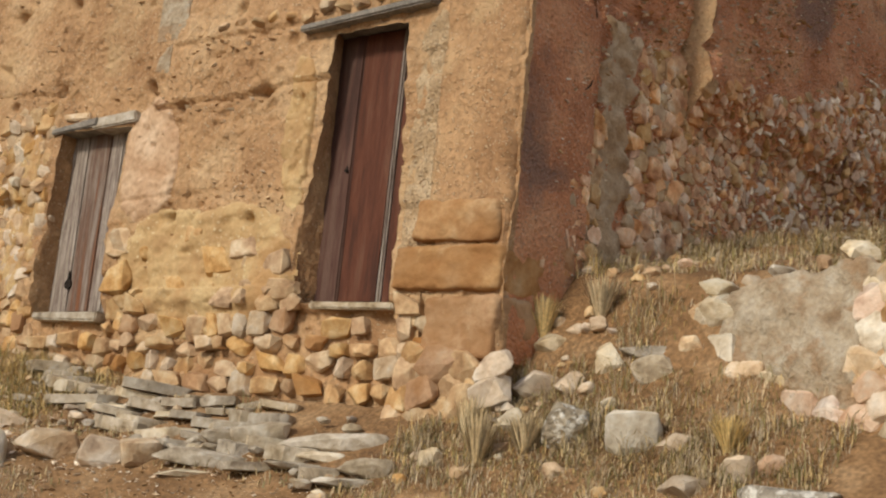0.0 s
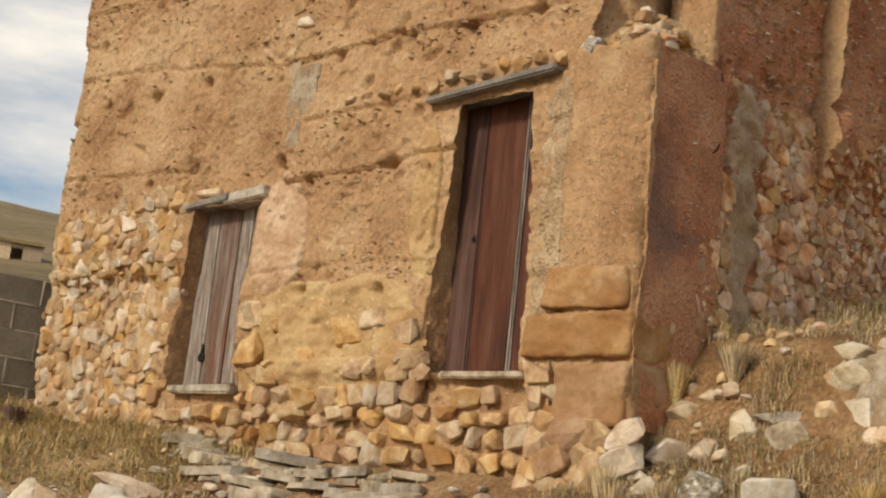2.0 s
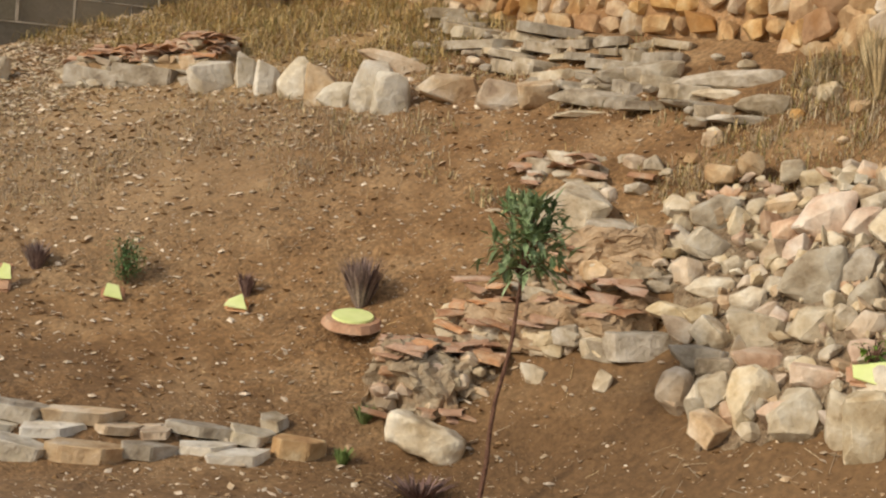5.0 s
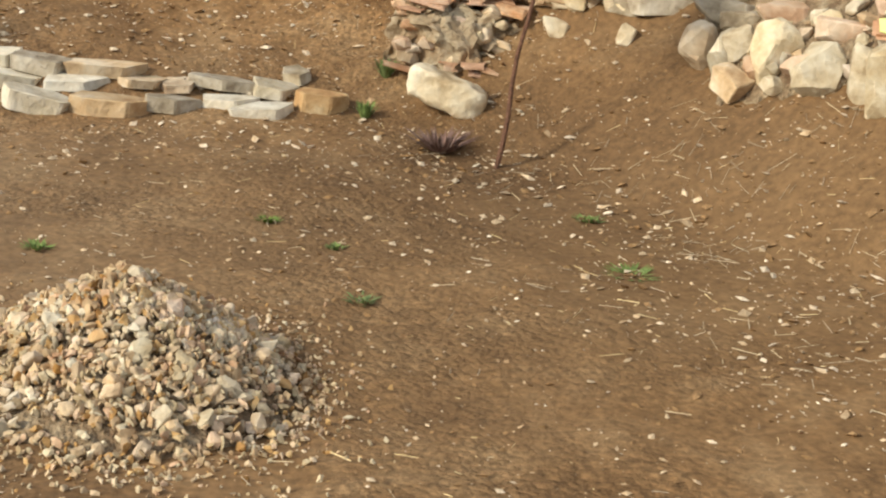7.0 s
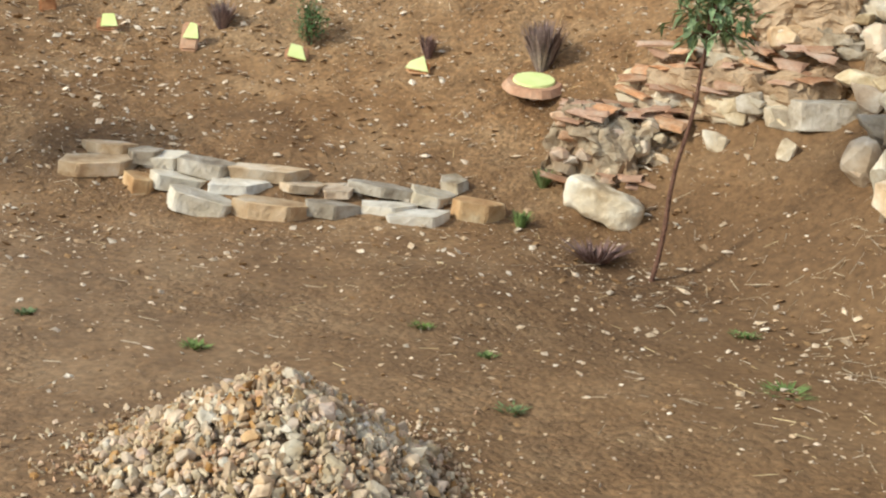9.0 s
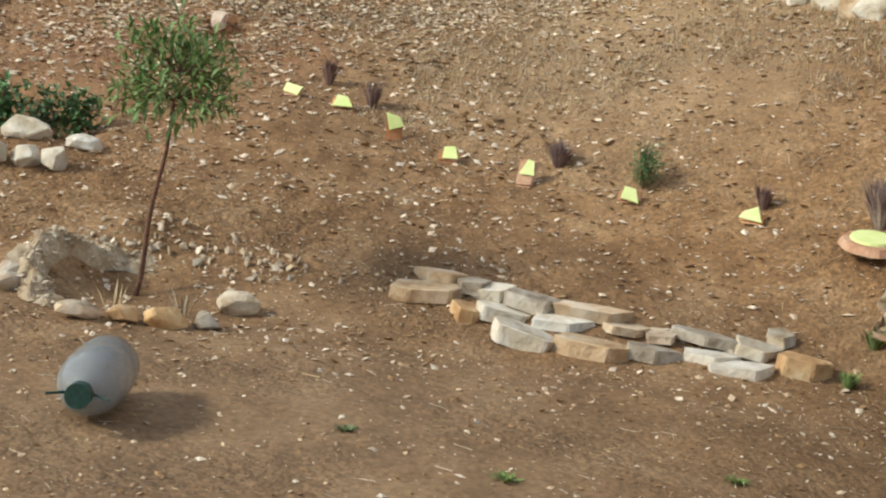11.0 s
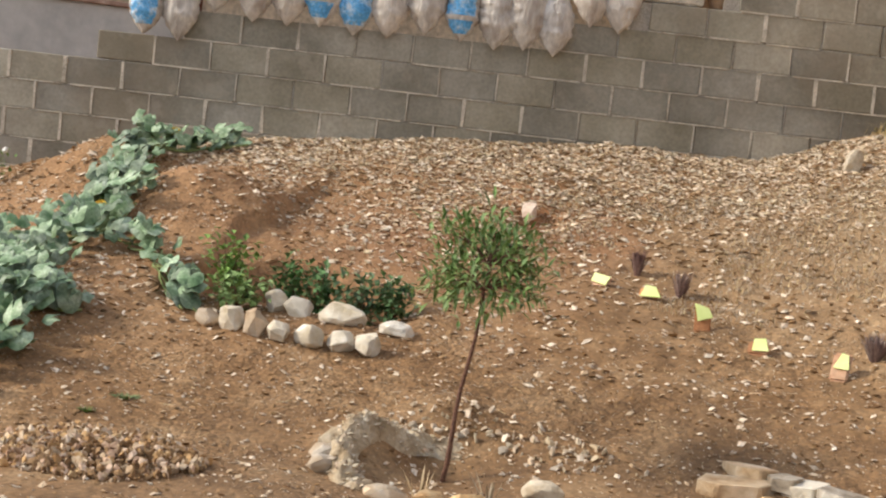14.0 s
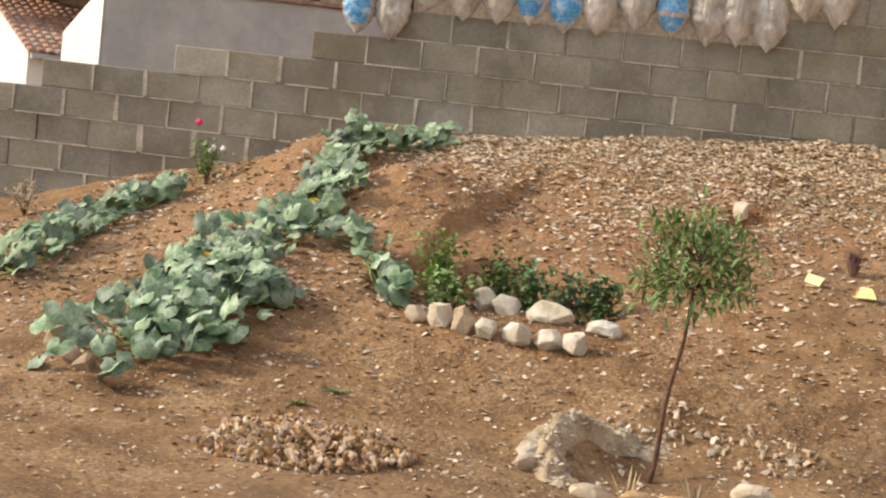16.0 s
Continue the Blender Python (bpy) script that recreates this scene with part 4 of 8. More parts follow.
def grit(rnd):
    """Small stones showing in the earth, thickest under the lift joints and in worn bands."""
    p, z = rnd.uniform(0.05, 6.35), rnd.uniform(3.1, 7.6)
    near = min([abs(z + 0.06 - lerp_table(p, line)) for line, _ in LIFTS if line[0][0] < p < line[-1][0]] or [1])
    if not clear(p, z, 0.03, 0.03) or rnd.random() > 0.9 * math.exp(-near / 0.05) + 0.3 * smooth01((noise.noise(Vector((p * 1.1, z * 1.6, 12))) + 0.1) / 0.3):
        return None
    r = 0.018 + 0.045 * rnd.random() ** 2.5
    return p, front_depth(p, z) + r * 0.05, z, r


tagged(pebble_stuff("grit", 11000, grit, [M_STONE_OCHRE, M_EARTH, M_STONE_DUN, M_EARTH], front, "", 25, 0.0, True), kind="stuff")
# stones over the lintel and along the lift joints
for k in range(13):
    p = 4.1 + 0.17 * k
    stone("ochre", (p, 0.0, 5.2 - 0.03 * (p < 5) + rs.uniform(-0.015, 0.02)), (rs.uniform(0.1, 0.2), 0.14, rs.uniform(0.07, 0.13)), None, front)
for k in range(12):
    stone("ochre" if k % 3 else "lime", (0.3 + 0.16 * k, 0.0, 4.05 + rs.uniform(-0.05, 0.08)), (rs.uniform(0.14, 0.24), 0.13, rs.uniform(0.07, 0.12)), (0, rs.uniform(-10, 10), 0), front)
# worn stones proud of the render between the doors
for k in range(22):
    p, z = rs.uniform(3.2, 5.05), rs.uniform(2.95, 3.5)
    stone("ochre", (p, front_depth(p, z) - 0.045, z), (rs.uniform(0.14, 0.26), 0.13, rs.uniform(0.1, 0.2)), None, front)

def build_skin(name, mat, label, pc, zc, pr, zr, thick, seed, rag=0.35, stones=0):
    """A skin of later render, thin at its ragged edge."""
    verts, faces, keep = [], [], {}
    k = 90
    for j in range(k + 1):
        for i in range(k + 1):
            p, z = pc + pr * 1.25 * (2 * i / k - 1), zc + zr * 1.25 * (2 * j / k - 1)
            a = noise.fractal(Vector((p * 2.6, z * 2.6, seed)), 0.8, 2, 5) * rag
            r = abs((p - pc) / pr) ** 2.6 + abs((z - zc) / zr) ** 2.6 + a
            lump = 0.02 * noise.fractal(Vector((p * 6, z * 6, seed)), 0.8, 2, 4)
            verts.append((p, front_depth(p, z) + thick * smooth01((1 - r) / 0.4) - 0.025 * smooth01((r - 0.8) / 0.25) + lump, z))
            keep[j * (k + 1) + i] = r < 1.1 and clear(p, z, 0.0, -0.1)
    for j in range(k):
        for i in range(k):
            q = (j * (k + 1) + i, j * (k + 1) + i + 1, (j + 1) * (k + 1) + i + 1, (j + 1) * (k + 1) + i)
            if all(keep[v] for v in q):
                faces.append(q)
    mesh_part(name, verts, faces, mat, front, label, smooth=True)


build_skin("render_patch", M_RENDER, "paler yellowish render patch", 4.15, 3.33, 0.95, 0.5, 0.03, 1)
build_skin("plaster_patch", M_RENDER_PINK, "pinkish plaster beside the narrow door", 3.42, 4.2, 0.33, 0.5, 0.02, 4)
build_skin("plaster_patch", M_GRAVELLY, "grey gravelly render beside the tall door", 6.18, 4.1, 0.16, 1.0, 0.012, 6, 0.15)
build_skin("plaster_patch", M_RENDER, "pale worn render on the door's edge", 4.98, 4.3, 0.14, 0.55, 0.025, 8, 0.5)
build_skin("plaster_patch", M_PLASTER, "pale grey plaster left high on the wall", 3.5, 6.85, 0.4, 0.22, 0.02, 9)
build_skin("plaster_patch", M_RENDER, "pale worn render over the far bay", 1.85, 3.9, 0.2, 0.8, 0.02, 12)
# the quoin pier at the near corner, with three great blocks at its foot
def build_pier():
    verts, faces = [], []
    zs = [2.72 + 0.035 * j for j in range(72)]
    rim = [(6.3, -0.78), (6.3, 0.03)] + [(6.3 + 0.56 * i / 18, 0.05) for i in range(19)]
    rim += [(6.86 + 0.08 * math.sin(radians(15 * i)), -0.03 + 0.08 * math.cos(radians(15 * i))) for i in range(1, 6)] + [(6.94, -0.03 - 0.78 * i / 22) for i in range(23)]
    for z in zs:
        for p, n in rim:
            v = Vector((p, n, z))
            a = noise.fractal(v * 2.2, 1.0, 2.0, 3) * 0.025 + noise.fractal(v * 9, 0.7, 2.0, 4) * 0.012
            verts.append((p + (a if p > 6.86 else 0) - 0.012 * (z - 2.7) * smooth01((p - 6.3) / 0.56), n + (a if n > -0.03 else 0), z + (0.06 * noise.noise(v * 4) if z > 5.0 else 0)))
    k = len(rim)
    for j in range(len(zs) - 1):
        for i in range(k - 1):
            if zs[j] < 3.66 and 1 <= i < 23:
                continue
            faces.append((j * k + i, j * k + i + 1, (j + 1) * k + i + 1, (j + 1) * k + i))
    top = (len(zs) - 1) * k
    faces.append([top + i for i in range(k)])
    ob = mesh_part("corner_pier", verts, faces, [M_EARTH, M_EARTH_SHADE], house, "smoother orange earth pier at the corner", smooth=True)
    # the flank away from the sun takes the shade-side colour, the front the lit one
    for f in ob.data.polygons:
        f.material_index = 1 if f.center.x > 6.85 and f.center.y < -0.06 else 0
    # three great blocks at its foot
    for a, b, s_ in (((6.2, -0.5, 3.46), (6.88, 0.075, 3.73), 1), ((6.07, -0.5, 3.145), (6.93, 0.09, 3.435), 2), ((6.36, -0.5, 2.7), (6.925, 0.075, 3.12), 3)):
        part("quoin", rounded_block(a, b, s_, 14, 0.022, 22, 5.0), M_QUOIN, house, "large squared orange sandstone block", smooth=True)
    bm = bmesh.new()
    bm_box(bm, (6.36, -0.5, 1.9), (6.9, 0.02, 3.7))
    part("pier_core", bm, M_EARTH, house)


build_pier()
# rubble left on the pier's broken top
for k in range(30):
    stone("ochre" if k % 5 else "dun", (rs.uniform(6.32, 6.86), rs.uniform(-0.6, -0.02), 5.19 + rs.uniform(0, 0.05)), (rs.uniform(0.07, 0.17), 0.13, rs.uniform(0.06, 0.12)), None, house)
for k in range(90):
    p = rs.uniform(6.4, 6.9)
    z = 5.19 + (0.46 - 0.7 * (p - 6.4)) * rs.random() ** 0.8
    w = rs.uniform(0.06, 0.15)
    stone(rs.choice(("ochre", "ochre", "red", "ochre", "dun")), (p, -0.04 - 0.75 * (z - 5.19) - rs.uniform(0, 0.25), z), (w * 1.2, w, w * rs.uniform(0.5, 0.8)), (rs.uniform(-15, 15), rs.uniform(-15, 15), rs.uniform(-25, 25)), house, squared=k % 3 > 0)
stone("lichen", (6.38, -0.02, 5.22), (0.24, 0.18, 0.2), (0, 10, 20), house)
stone("white", (6.82, -0.25, 5.24), (0.16, 0.1, 0.07), (0, 12, 10), house)


def side_depth(n, z):
    p = 6.86 if n > -2.05 else 6.86 + 0.19 * smooth01((z - 4.75) / 0.4)
    p += noise.fractal(Vector((n * 1.3, z * 1.3, 4)), 1, 2, 4) * 0.035 + noise.fractal(Vector((n * 8, z * 8, 4)), 0.7, 2, 4) * 0.036
    for zl in (5.35, 6.27, 7.2):
        d = z - zl - 0.08 * (n + 1.2)
        if n > -2.05:
            p -= 0.05 * math.exp(-(d / 0.035) ** 2)
    if -2.15 < n:
        p -= 0.1 * math.exp(-((z - 5.35) / 0.05) ** 2) * (n < -2.0)
    return p


def build_side():
    """The shaded end of the house: set back above the pier, stepping out again where an older wall begins."""
    side = None
    for n0, n1, label in ((-0.8, -2.049, "dark red-brown weathered end wall"), (-2.051, -8.5, "older red-brown earth wall with grey stains")):
        k = round((n0 - n1) / 0.035)
        ns = [n0 + (n1 - n0) * i / k for i in range(k + 1)]
        zs = [1.9 + 0.05 * j for j in range(147)]
        verts, faces = [(side_depth(n, z), n, z) for z in zs for n in ns], []
        for j in range(len(zs) - 1):
            for i in range(k):
                a = j * (k + 1) + i
                faces.append((a, a + k + 1, a + k + 2, a + 1))
        ob = mesh_part("end_wall", verts, faces, M_EARTH_SHADE, house, label, smooth=True)
        side = side or ob
    def column(name, rim, z0, z1, amount, seed, label):
        """An upright strip of broken earth wall along a bent line in plan; the pier's flank gets the shade-side earth
        colour.
        """
        rows = round((z1 - z0) / 0.05)
        verts, faces, k = [], [], len(rim)
        for j in range(rows + 1):
            z = z0 + (z1 - z0) * j / rows
            for p, n in rim:
                if name == "wall_edge":
                    p = 6.7 + (side_depth(-2.06, z) + 0.005 - 6.7) * (p - 6.7) / 0.32
                v = Vector((p, n, z))
                a = noise.fractal(v * 2.4 + Vector((seed, 0, 0)), 0.9, 2, 5) * amount + noise.noise(v * 12) * amount * 0.25
                verts.append((p + a * 0.7, n + a, z))
        for j in range(rows):
            for i in range(k - 1):
                q = j * k + i
                faces.append((q, q + 1, q + k + 1, q + k))
        ob = mesh_part(name, verts, faces, [M_EARTH, M_EARTH_SHADE], house, label, smooth=True)
        # shade painted by material: only the upper pier's flank changes colour
        for f in ob.data.polygons:
            f.material_index = 1 if name == "upper_pier" and f.center.x > 6.7 and f.center.y < -0.75 else 0

    # the lit edge of the older wall, narrow above and wider below
    column("wall_edge", [(6.7 + 0.04 * i, -2.035) for i in range(9)], 4.7, 9.2, 0.035, 3, "bright orange broken edge of an earth wall")
    # the pier set back over the corner, its front to the light
    column("upper_pier", [(6.47, -1.2), (6.47, -0.72)] + [(6.5 + 0.04 * i, -0.68) for i in range(10)] + [(6.87, -0.7 - 0.04 * i) for i in range(4)], 4.9, 9.2, 0.05, 1, "orange earth pier set back over the corner")
    # broken masonry between the front and that pier, stepped down to the pier's top, beside a black crack
    column("broken_masonry", [(6.1, -0.06), (6.18, -0.03), (6.26, -0.02)] + [(6.29 + 0.026 * i, -0.03 - 0.021 * i) for i in range(10)] + [(6.53, -0.28), (6.53, -0.34), (6.53, -0.4), (6.53, -0.46)], 5.15, 9.2, 0.06, 7, "broken orange earth beside a deep crack")
    bm = bmesh.new()
    bm_box(bm, (6.3, -9, 1.9), (6.75, -0.82, 9.2))
    part("end_core", bm, M_EARTH_SHADE, house)
    return side


side = build_side()
# a ribbon of grey plaster down the end wall
def build_ribbon():
    verts, faces = [], []
    rows, cols = 88, 14
    for j in range(rows):
        z = 2.6 + 0.03 * j
        a, b = -1.34 - 0.22 * noise.fractal(Vector((z * 2, 0, 0)), 0.8, 2, 4), -0.88 + 0.18 * noise.fractal(Vector((z * 2.5, 5, 0)), 0.8, 2, 4)
        for i in range(cols):
            n = a + (b - a) * i / (cols - 1)
            edge = 0.0 if 0 < i < cols - 1 else -0.06
            verts.append((side_depth(n, z) + 0.03 + edge + 0.05 * noise.fractal(Vector((n * 5, z * 5, 0)), 0.8, 2, 4), n, z))
    for j in range(rows - 1):
        for i in range(cols - 1):
            faces.append((j * cols + i, (j + 1) * cols + i, (j + 1) * cols + i + 1, j * cols + i + 1))
    mesh_part("plaster_ribbon", verts, faces, M_PLASTER_DARK, side, "grey plaster streak", smooth=True)


build_ribbon()


def on_side(n, z):
    return (side_depth(n, z) - 0.01, n, z), 90.0


def side_top(n):
    return lerp_table(-n, ((0.9, 4.6), (1.05, 5.2), (2.1, 5.1), (3.0, 5.2), (5.3, 5.95))) + 0.12 * noise.noise(Vector((n * 3, 0, 4)))


def ribbon_clear(n, z):
    return n < -1.4 or z > 5.1


# packed rubble showing in the end wall, finer towards its far end
# the pale fill stones put the glint of grazing sun into the colour
rubble_face(side, -3.0, -1.3, 2.9, 5.3, (0.07, 0.058, 0.048, 0.04, 0.032, 0.025), 1900, ("red", "red", "ochre"), on_side, lambda n, z, r: z < side_top(n) and ribbon_clear(n, z) and z > 2.35 - 0.54 * n - 0.2 and r < 0.05 + 0.05 * smooth01((n + 2.3) / 0.6), 300, 31, [M_STONE_RED, M_STONE_OCHRE, M_STONE_RED, M_CHIP], 0.7, 0.55)
rubble_face(side, -6.0, -2.95, 3.6, 6.1, (0.055, 0.045, 0.036, 0.028), 2600, ("pink", "ochre", "red"), on_side, lambda n, z, r: z < side_top(n) and z > 2.35 - 0.54 * n - 0.7, 150, 32, [M_STONE_PINK, M_STONE_OCHRE, M_STONE_RED, M_CHIP], 0.7, 0.55)
rubble_face(side, -0.95, -0.4, 2.6, 4.6, (0.075, 0.06, 0.045, 0.03), 500, ("red", "red", "ochre"), lambda n, z: ((6.9 - 0.012 * (z - 2.7), n, z), 90.0), lambda n, z, r: z < 3.5 - 2.2 * (n + 0.45), 60, 33, [M_STONE_RED, M_STONE_OCHRE, M_EARTH_SHADE], 0.6, 0.56)


def side_grit(rnd):
    """Small stones bedded in the upper end wall."""
    n, z = rnd.uniform(-8.0, -0.4), rnd.uniform(3.2, 8.5)
    if rnd.random() > 0.25 + 0.75 * smooth01((noise.noise(Vector((n * 0.9, z * 0.9, 3))) + 0.1) / 0.3):
        return None
    r = 0.016 + 0.045 * rnd.random() ** 2.5
    x = side_depth(n, z) if n < -0.8 else 6.93 - 0.012 * (z - 2.7)
    return (x + r * 0.05, n, z, r) if n < -0.8 or z < 5.1 else None


tagged(pebble_stuff("grit", 26000, side_grit, [M_STONE_OCHRE, M_STONE_WHITE, M_STONE_RED, M_CHIP], side, "", 26, 0.0, True), kind="stuff")
# the dark crack down the pier's flank
bm = bmesh.new()
pts = [(-0.74, 5.2), (-0.77, 5.12), (-0.75, 5.03), (-0.78, 4.93), (-0.765, 4.84), (-0.785, 4.76), (-0.755, 4.67), (-0.7, 4.63), (-0.66, 4.65), (-0.62, 4.59), (-0.63, 4.52), (-0.58, 4.47), (-0.56, 4.4), (-0.51, 4.36)]
for (n0, z0), (n1, z1) in zip(pts, pts[1:]):
    c, l = Vector((6.912, (n0 + n1) / 2, (z0 + z1) / 2)), math.hypot(n1 - n0, z1 - z0)
    bm_box(bm, (-0.035, -l / 2 - 0.003, -0.004), (0.0, l / 2 + 0.003, 0.004), 0.0, Matrix.Translation(c) @ Matrix.Rotation(math.atan2(z1 - z0, n1 - n0), 4, "X"))
part("crack", bm, M_HOLE, side, "deep dark crack in the earth wall")


# ---- the concrete block wall: courses of 0.2525 m, blocks of 0.5 m ----
wall = tagged(new("wall_north"), "unrendered grey concrete block wall with stepped top and pale mortar joints", "wall", kind="structure")
wall.matrix_world = WALL_M
COURSE, BLOCK = 0.2525, 0.5
WALL_TOPS = [(-9, 1.27), (-7.2, 1.27), (-7.19, 1.525), (-5.96, 1.525), (-5.95, 1.777), (-4.67, 1.777), (-4.66, 2.03), (-3.36, 2.03), (-3.35, 2.282), (-2.58, 2.282), (-2.57, 2.535), (0.62, 2.535), (0.63, 2.787), (1.12, 2.787), (1.13, 3.04), (1.9, 3.04), (1.91, 3.29), (2.3, 3.29), (2.31, 3.545), (2.8, 3.545), (2.81, 3.8), (3.3, 3.8), (3.31, 4.05), (7, 4.05)]


def wall_top(u):
    return lerp_table(u, WALL_TOPS)


def wall_foot(u):
    v = WALL_N * WALL_D + WALL_U * u
    return swell(v.x, v.y)


def build_wall():
    rw = random.Random(8)
    blocks, heads = [], []
    for i in range(5):
        bm = bmesh.new()
        bm_box(bm, (-BLOCK / 2 + 0.007, -0.2, -COURSE / 2 + 0.006), (BLOCK / 2 - 0.007, 0.0, COURSE / 2 - 0.006))
        bmesh.ops.bevel(bm, geom=[e for e in bm.edges], offset=0.006, segments=1, affect="EDGES")
        for v in bm.verts:
            v.co += Vector([noise.noise(v.co * 9 + Vector((i * 5, k * 7, 0))) * 0.006 for k in range(3)])
        blocks.append(shape_mesh("block", bm, M_BLOCK))
    clean = blocks[0].copy()
    clean.materials[0] = M_BLOCK_NEW
    mortar = bmesh.new()
    u = -9.0
    k = -5
    while 1.777 + COURSE * (k - 0.5) < 4.1:
        zc = 1.777 + COURSE * (k + 0.5)
        shift = 0.295 if k % 2 == 0 else 0.05
        if zc < 4.1:
            c = -9.5 + shift - BLOCK / 2
            while c < 6.6:
                c += BLOCK
                if zc > wall_top(c) or zc < wall_foot(c) - 0.35:
                    continue
                ob = new("block", clean if -4.7 < c < -4.2 and 1.8 < zc < 2.0 else rw.choice(blocks))
                ob.parent = wall
                ob.matrix_basis = pose(c, rw.uniform(-0.004, 0.004), zc, rw.uniform(-0.4, 0.4), rw.uniform(-0.4, 0.4), 0)
                # smeared pointing at the head joint, wider here and there, and along the bed
                w = rw.choice((0.005, 0.006, 0.007, 0.009, 0.014)) * (2.2 if c < -3.5 and zc < 1.25 else 1.35 if c < -3.0 else 1.0)
                x = c + BLOCK / 2 + rw.uniform(-0.006, 0.006)
                if zc < wall_top(c + BLOCK) and rw.random() < 0.85 and zc < 2.45 + 2 * (c > 1.5):
                    vs = bm_box(mortar, (x - w, -0.03, zc - COURSE * 0.46), (x + w, 0.008 + rw.uniform(0, 0.004), zc + COURSE * 0.46))
                    for v in vs:
                        v.co.x += rw.uniform(-0.006, 0.006) + (v.co.z - zc) * rw.uniform(-0.04, 0.04)
                if rw.random() < 0.9:
                    l = rw.uniform(0.2, 0.25)
                    bm_box(mortar, (c - l + rw.uniform(-0.02, 0.02), -0.03, zc - COURSE / 2 - 0.008), (c + l, 0.007 + rw.uniform(0, 0.003), zc - COURSE / 2 + rw.uniform(0.002, 0.009)))
        k += 1
    part("mortar", mortar, M_MORTAR, wall, "pale smeared mortar")
    bed = bmesh.new()
    for (u0, z0), (u1, z1) in zip(WALL_TOPS, WALL_TOPS[1:]):
        if u1 - u0 > 0.05:
            bm_box(bed, (u0 + 0.006, -0.19, -0.6), (u1 - 0.001, -0.012, z0 - 0.012))
    part("bedding", bed, M_MORTAR_DARK, wall)


M_MORTAR_DARK = material("grey_mortar", [(0.3, 0.275, 0.24), (0.38, 0.35, 0.3)], 6.0, 80, bump=0.4)
build_wall()


# ---- stones, edgings and piles in the yard ----
def set_stone(kind, x, y, size, label, group="", turn=None, sink=0.25, category="stone", name="stone", lift=0.0, squared=False):
    """A loose stone that rests on the ground, sunk by a share of its height."""
    ob = stone(kind, (x, y, ground(x, y) + size[2] * (0.5 - sink) * 0.85 + lift), size, turn, name=name, squared=squared)
    return tagged(ob, label, category, group)


def along(pts, f):
    """The point a share f of the way along a bent line."""
    seg = [math.dist(a, b) for a, b in zip(pts, pts[1:])]
    d = f * sum(seg)
    for (a, b), l in zip(zip(pts, pts[1:]), seg):
        if d <= l or l == seg[-1] and (a, b) == (pts[-2], pts[-1]):
            return a[0] + (b[0] - a[0]) * d / l, a[1] + (b[1] - a[1]) * d / l
        d -= l


def laid(kind, x, y, w, h, label, group, deep=0.2, tilt=0.0, shape="squared", turn=0.0, lift=0.0, category="stone", parent=None):
    """A stone whose near foot stands at x, y: its width lies across the line from the yard's middle, turned and tilted by degrees."""
    d = Vector((x, y, 0)).normalized()
    c = Vector((x, y, 0)) + d * deep * 0.45
    ob = stone(kind, (c.x, c.y, ground(x, y) + h * 0.47 + lift), (w * 1.1, deep, h * 1.12), (rs.uniform(-5, 5), tilt, turn - math.degrees(math.atan2(x, y))), parent, squared=shape == "squared", flat=shape == "flat")
    return tagged(ob, label, category, group) if parent is None else ob


# dry-laid edging of flat slabs at the foot of the bank: front course, then courses stepping back up the bank
for x, y, w, h, kind, tilt in ((1.04, 7.35, 0.15, 0.08, "ochre", 4), (1.22, 7.32, 0.25, 0.07, "white", 6), (1.30, 7.10, 0.3, 0.09, "white", 10), (1.60, 6.99, 0.34, 0.08, "dun", 2), (1.88, 6.95, 0.23, 0.075, "slab", 3), (2.15, 6.94, 0.24, 0.05, "white", -4), (2.26, 6.81, 0.27, 0.055, "white", -3), (2.55, 6.82, 0.22, 0.09, "ochre", 3)):
    laid(kind, x, y, w * 1.15, h, "flat pale limestone slab in a dry-laid bed edging", "edging slabs", 0.2, tilt, "flat", rs.uniform(-8, 8))
for x, y, w, h, kind, tilt in ((0.87, 7.51, 0.36, 0.07, "dun", -3), (1.09, 7.55, 0.15, 0.07, "slab", 3), (1.18, 7.5, 0.2, 0.06, "white", -4), (1.36, 7.36, 0.26, 0.08, "slab", 9), (1.48, 7.21, 0.27, 0.045, "white", -3), (1.64, 7.27, 0.34, 0.06, "dun", 2), (1.79, 7.18, 0.21, 0.04, "dun", 2), (1.95, 7.14, 0.15, 0.04, "dun", -6), (2.17, 7.08, 0.31, 0.055, "slab", 3), (2.39, 7.01, 0.2, 0.055, "white", 6), (2.53, 7.13, 0.12, 0.055, "slab", -8), (0.93, 7.67, 0.25, 0.05, "dun", -2)):
    laid(kind, x, y, w * 1.15, h, "thin flat stone on the back course of a bed edging", "edging slabs", 0.22, tilt, "flat", rs.uniform(-14, 14), 0.02)
for i in range(9):
    x, y = 1.2 + 0.16 * i + rs.uniform(-0.04, 0.04), 7.5 - 0.06 * i + rs.uniform(-0.05, 0.05)
    laid("dun" if i % 2 else "slab", x, y, rs.uniform(0.07, 0.14), 0.03, "thin flat stone on the back course of a bed edging", "edging slabs", 0.1, rs.uniform(-8, 8), "flat", rs.uniform(-30, 30))

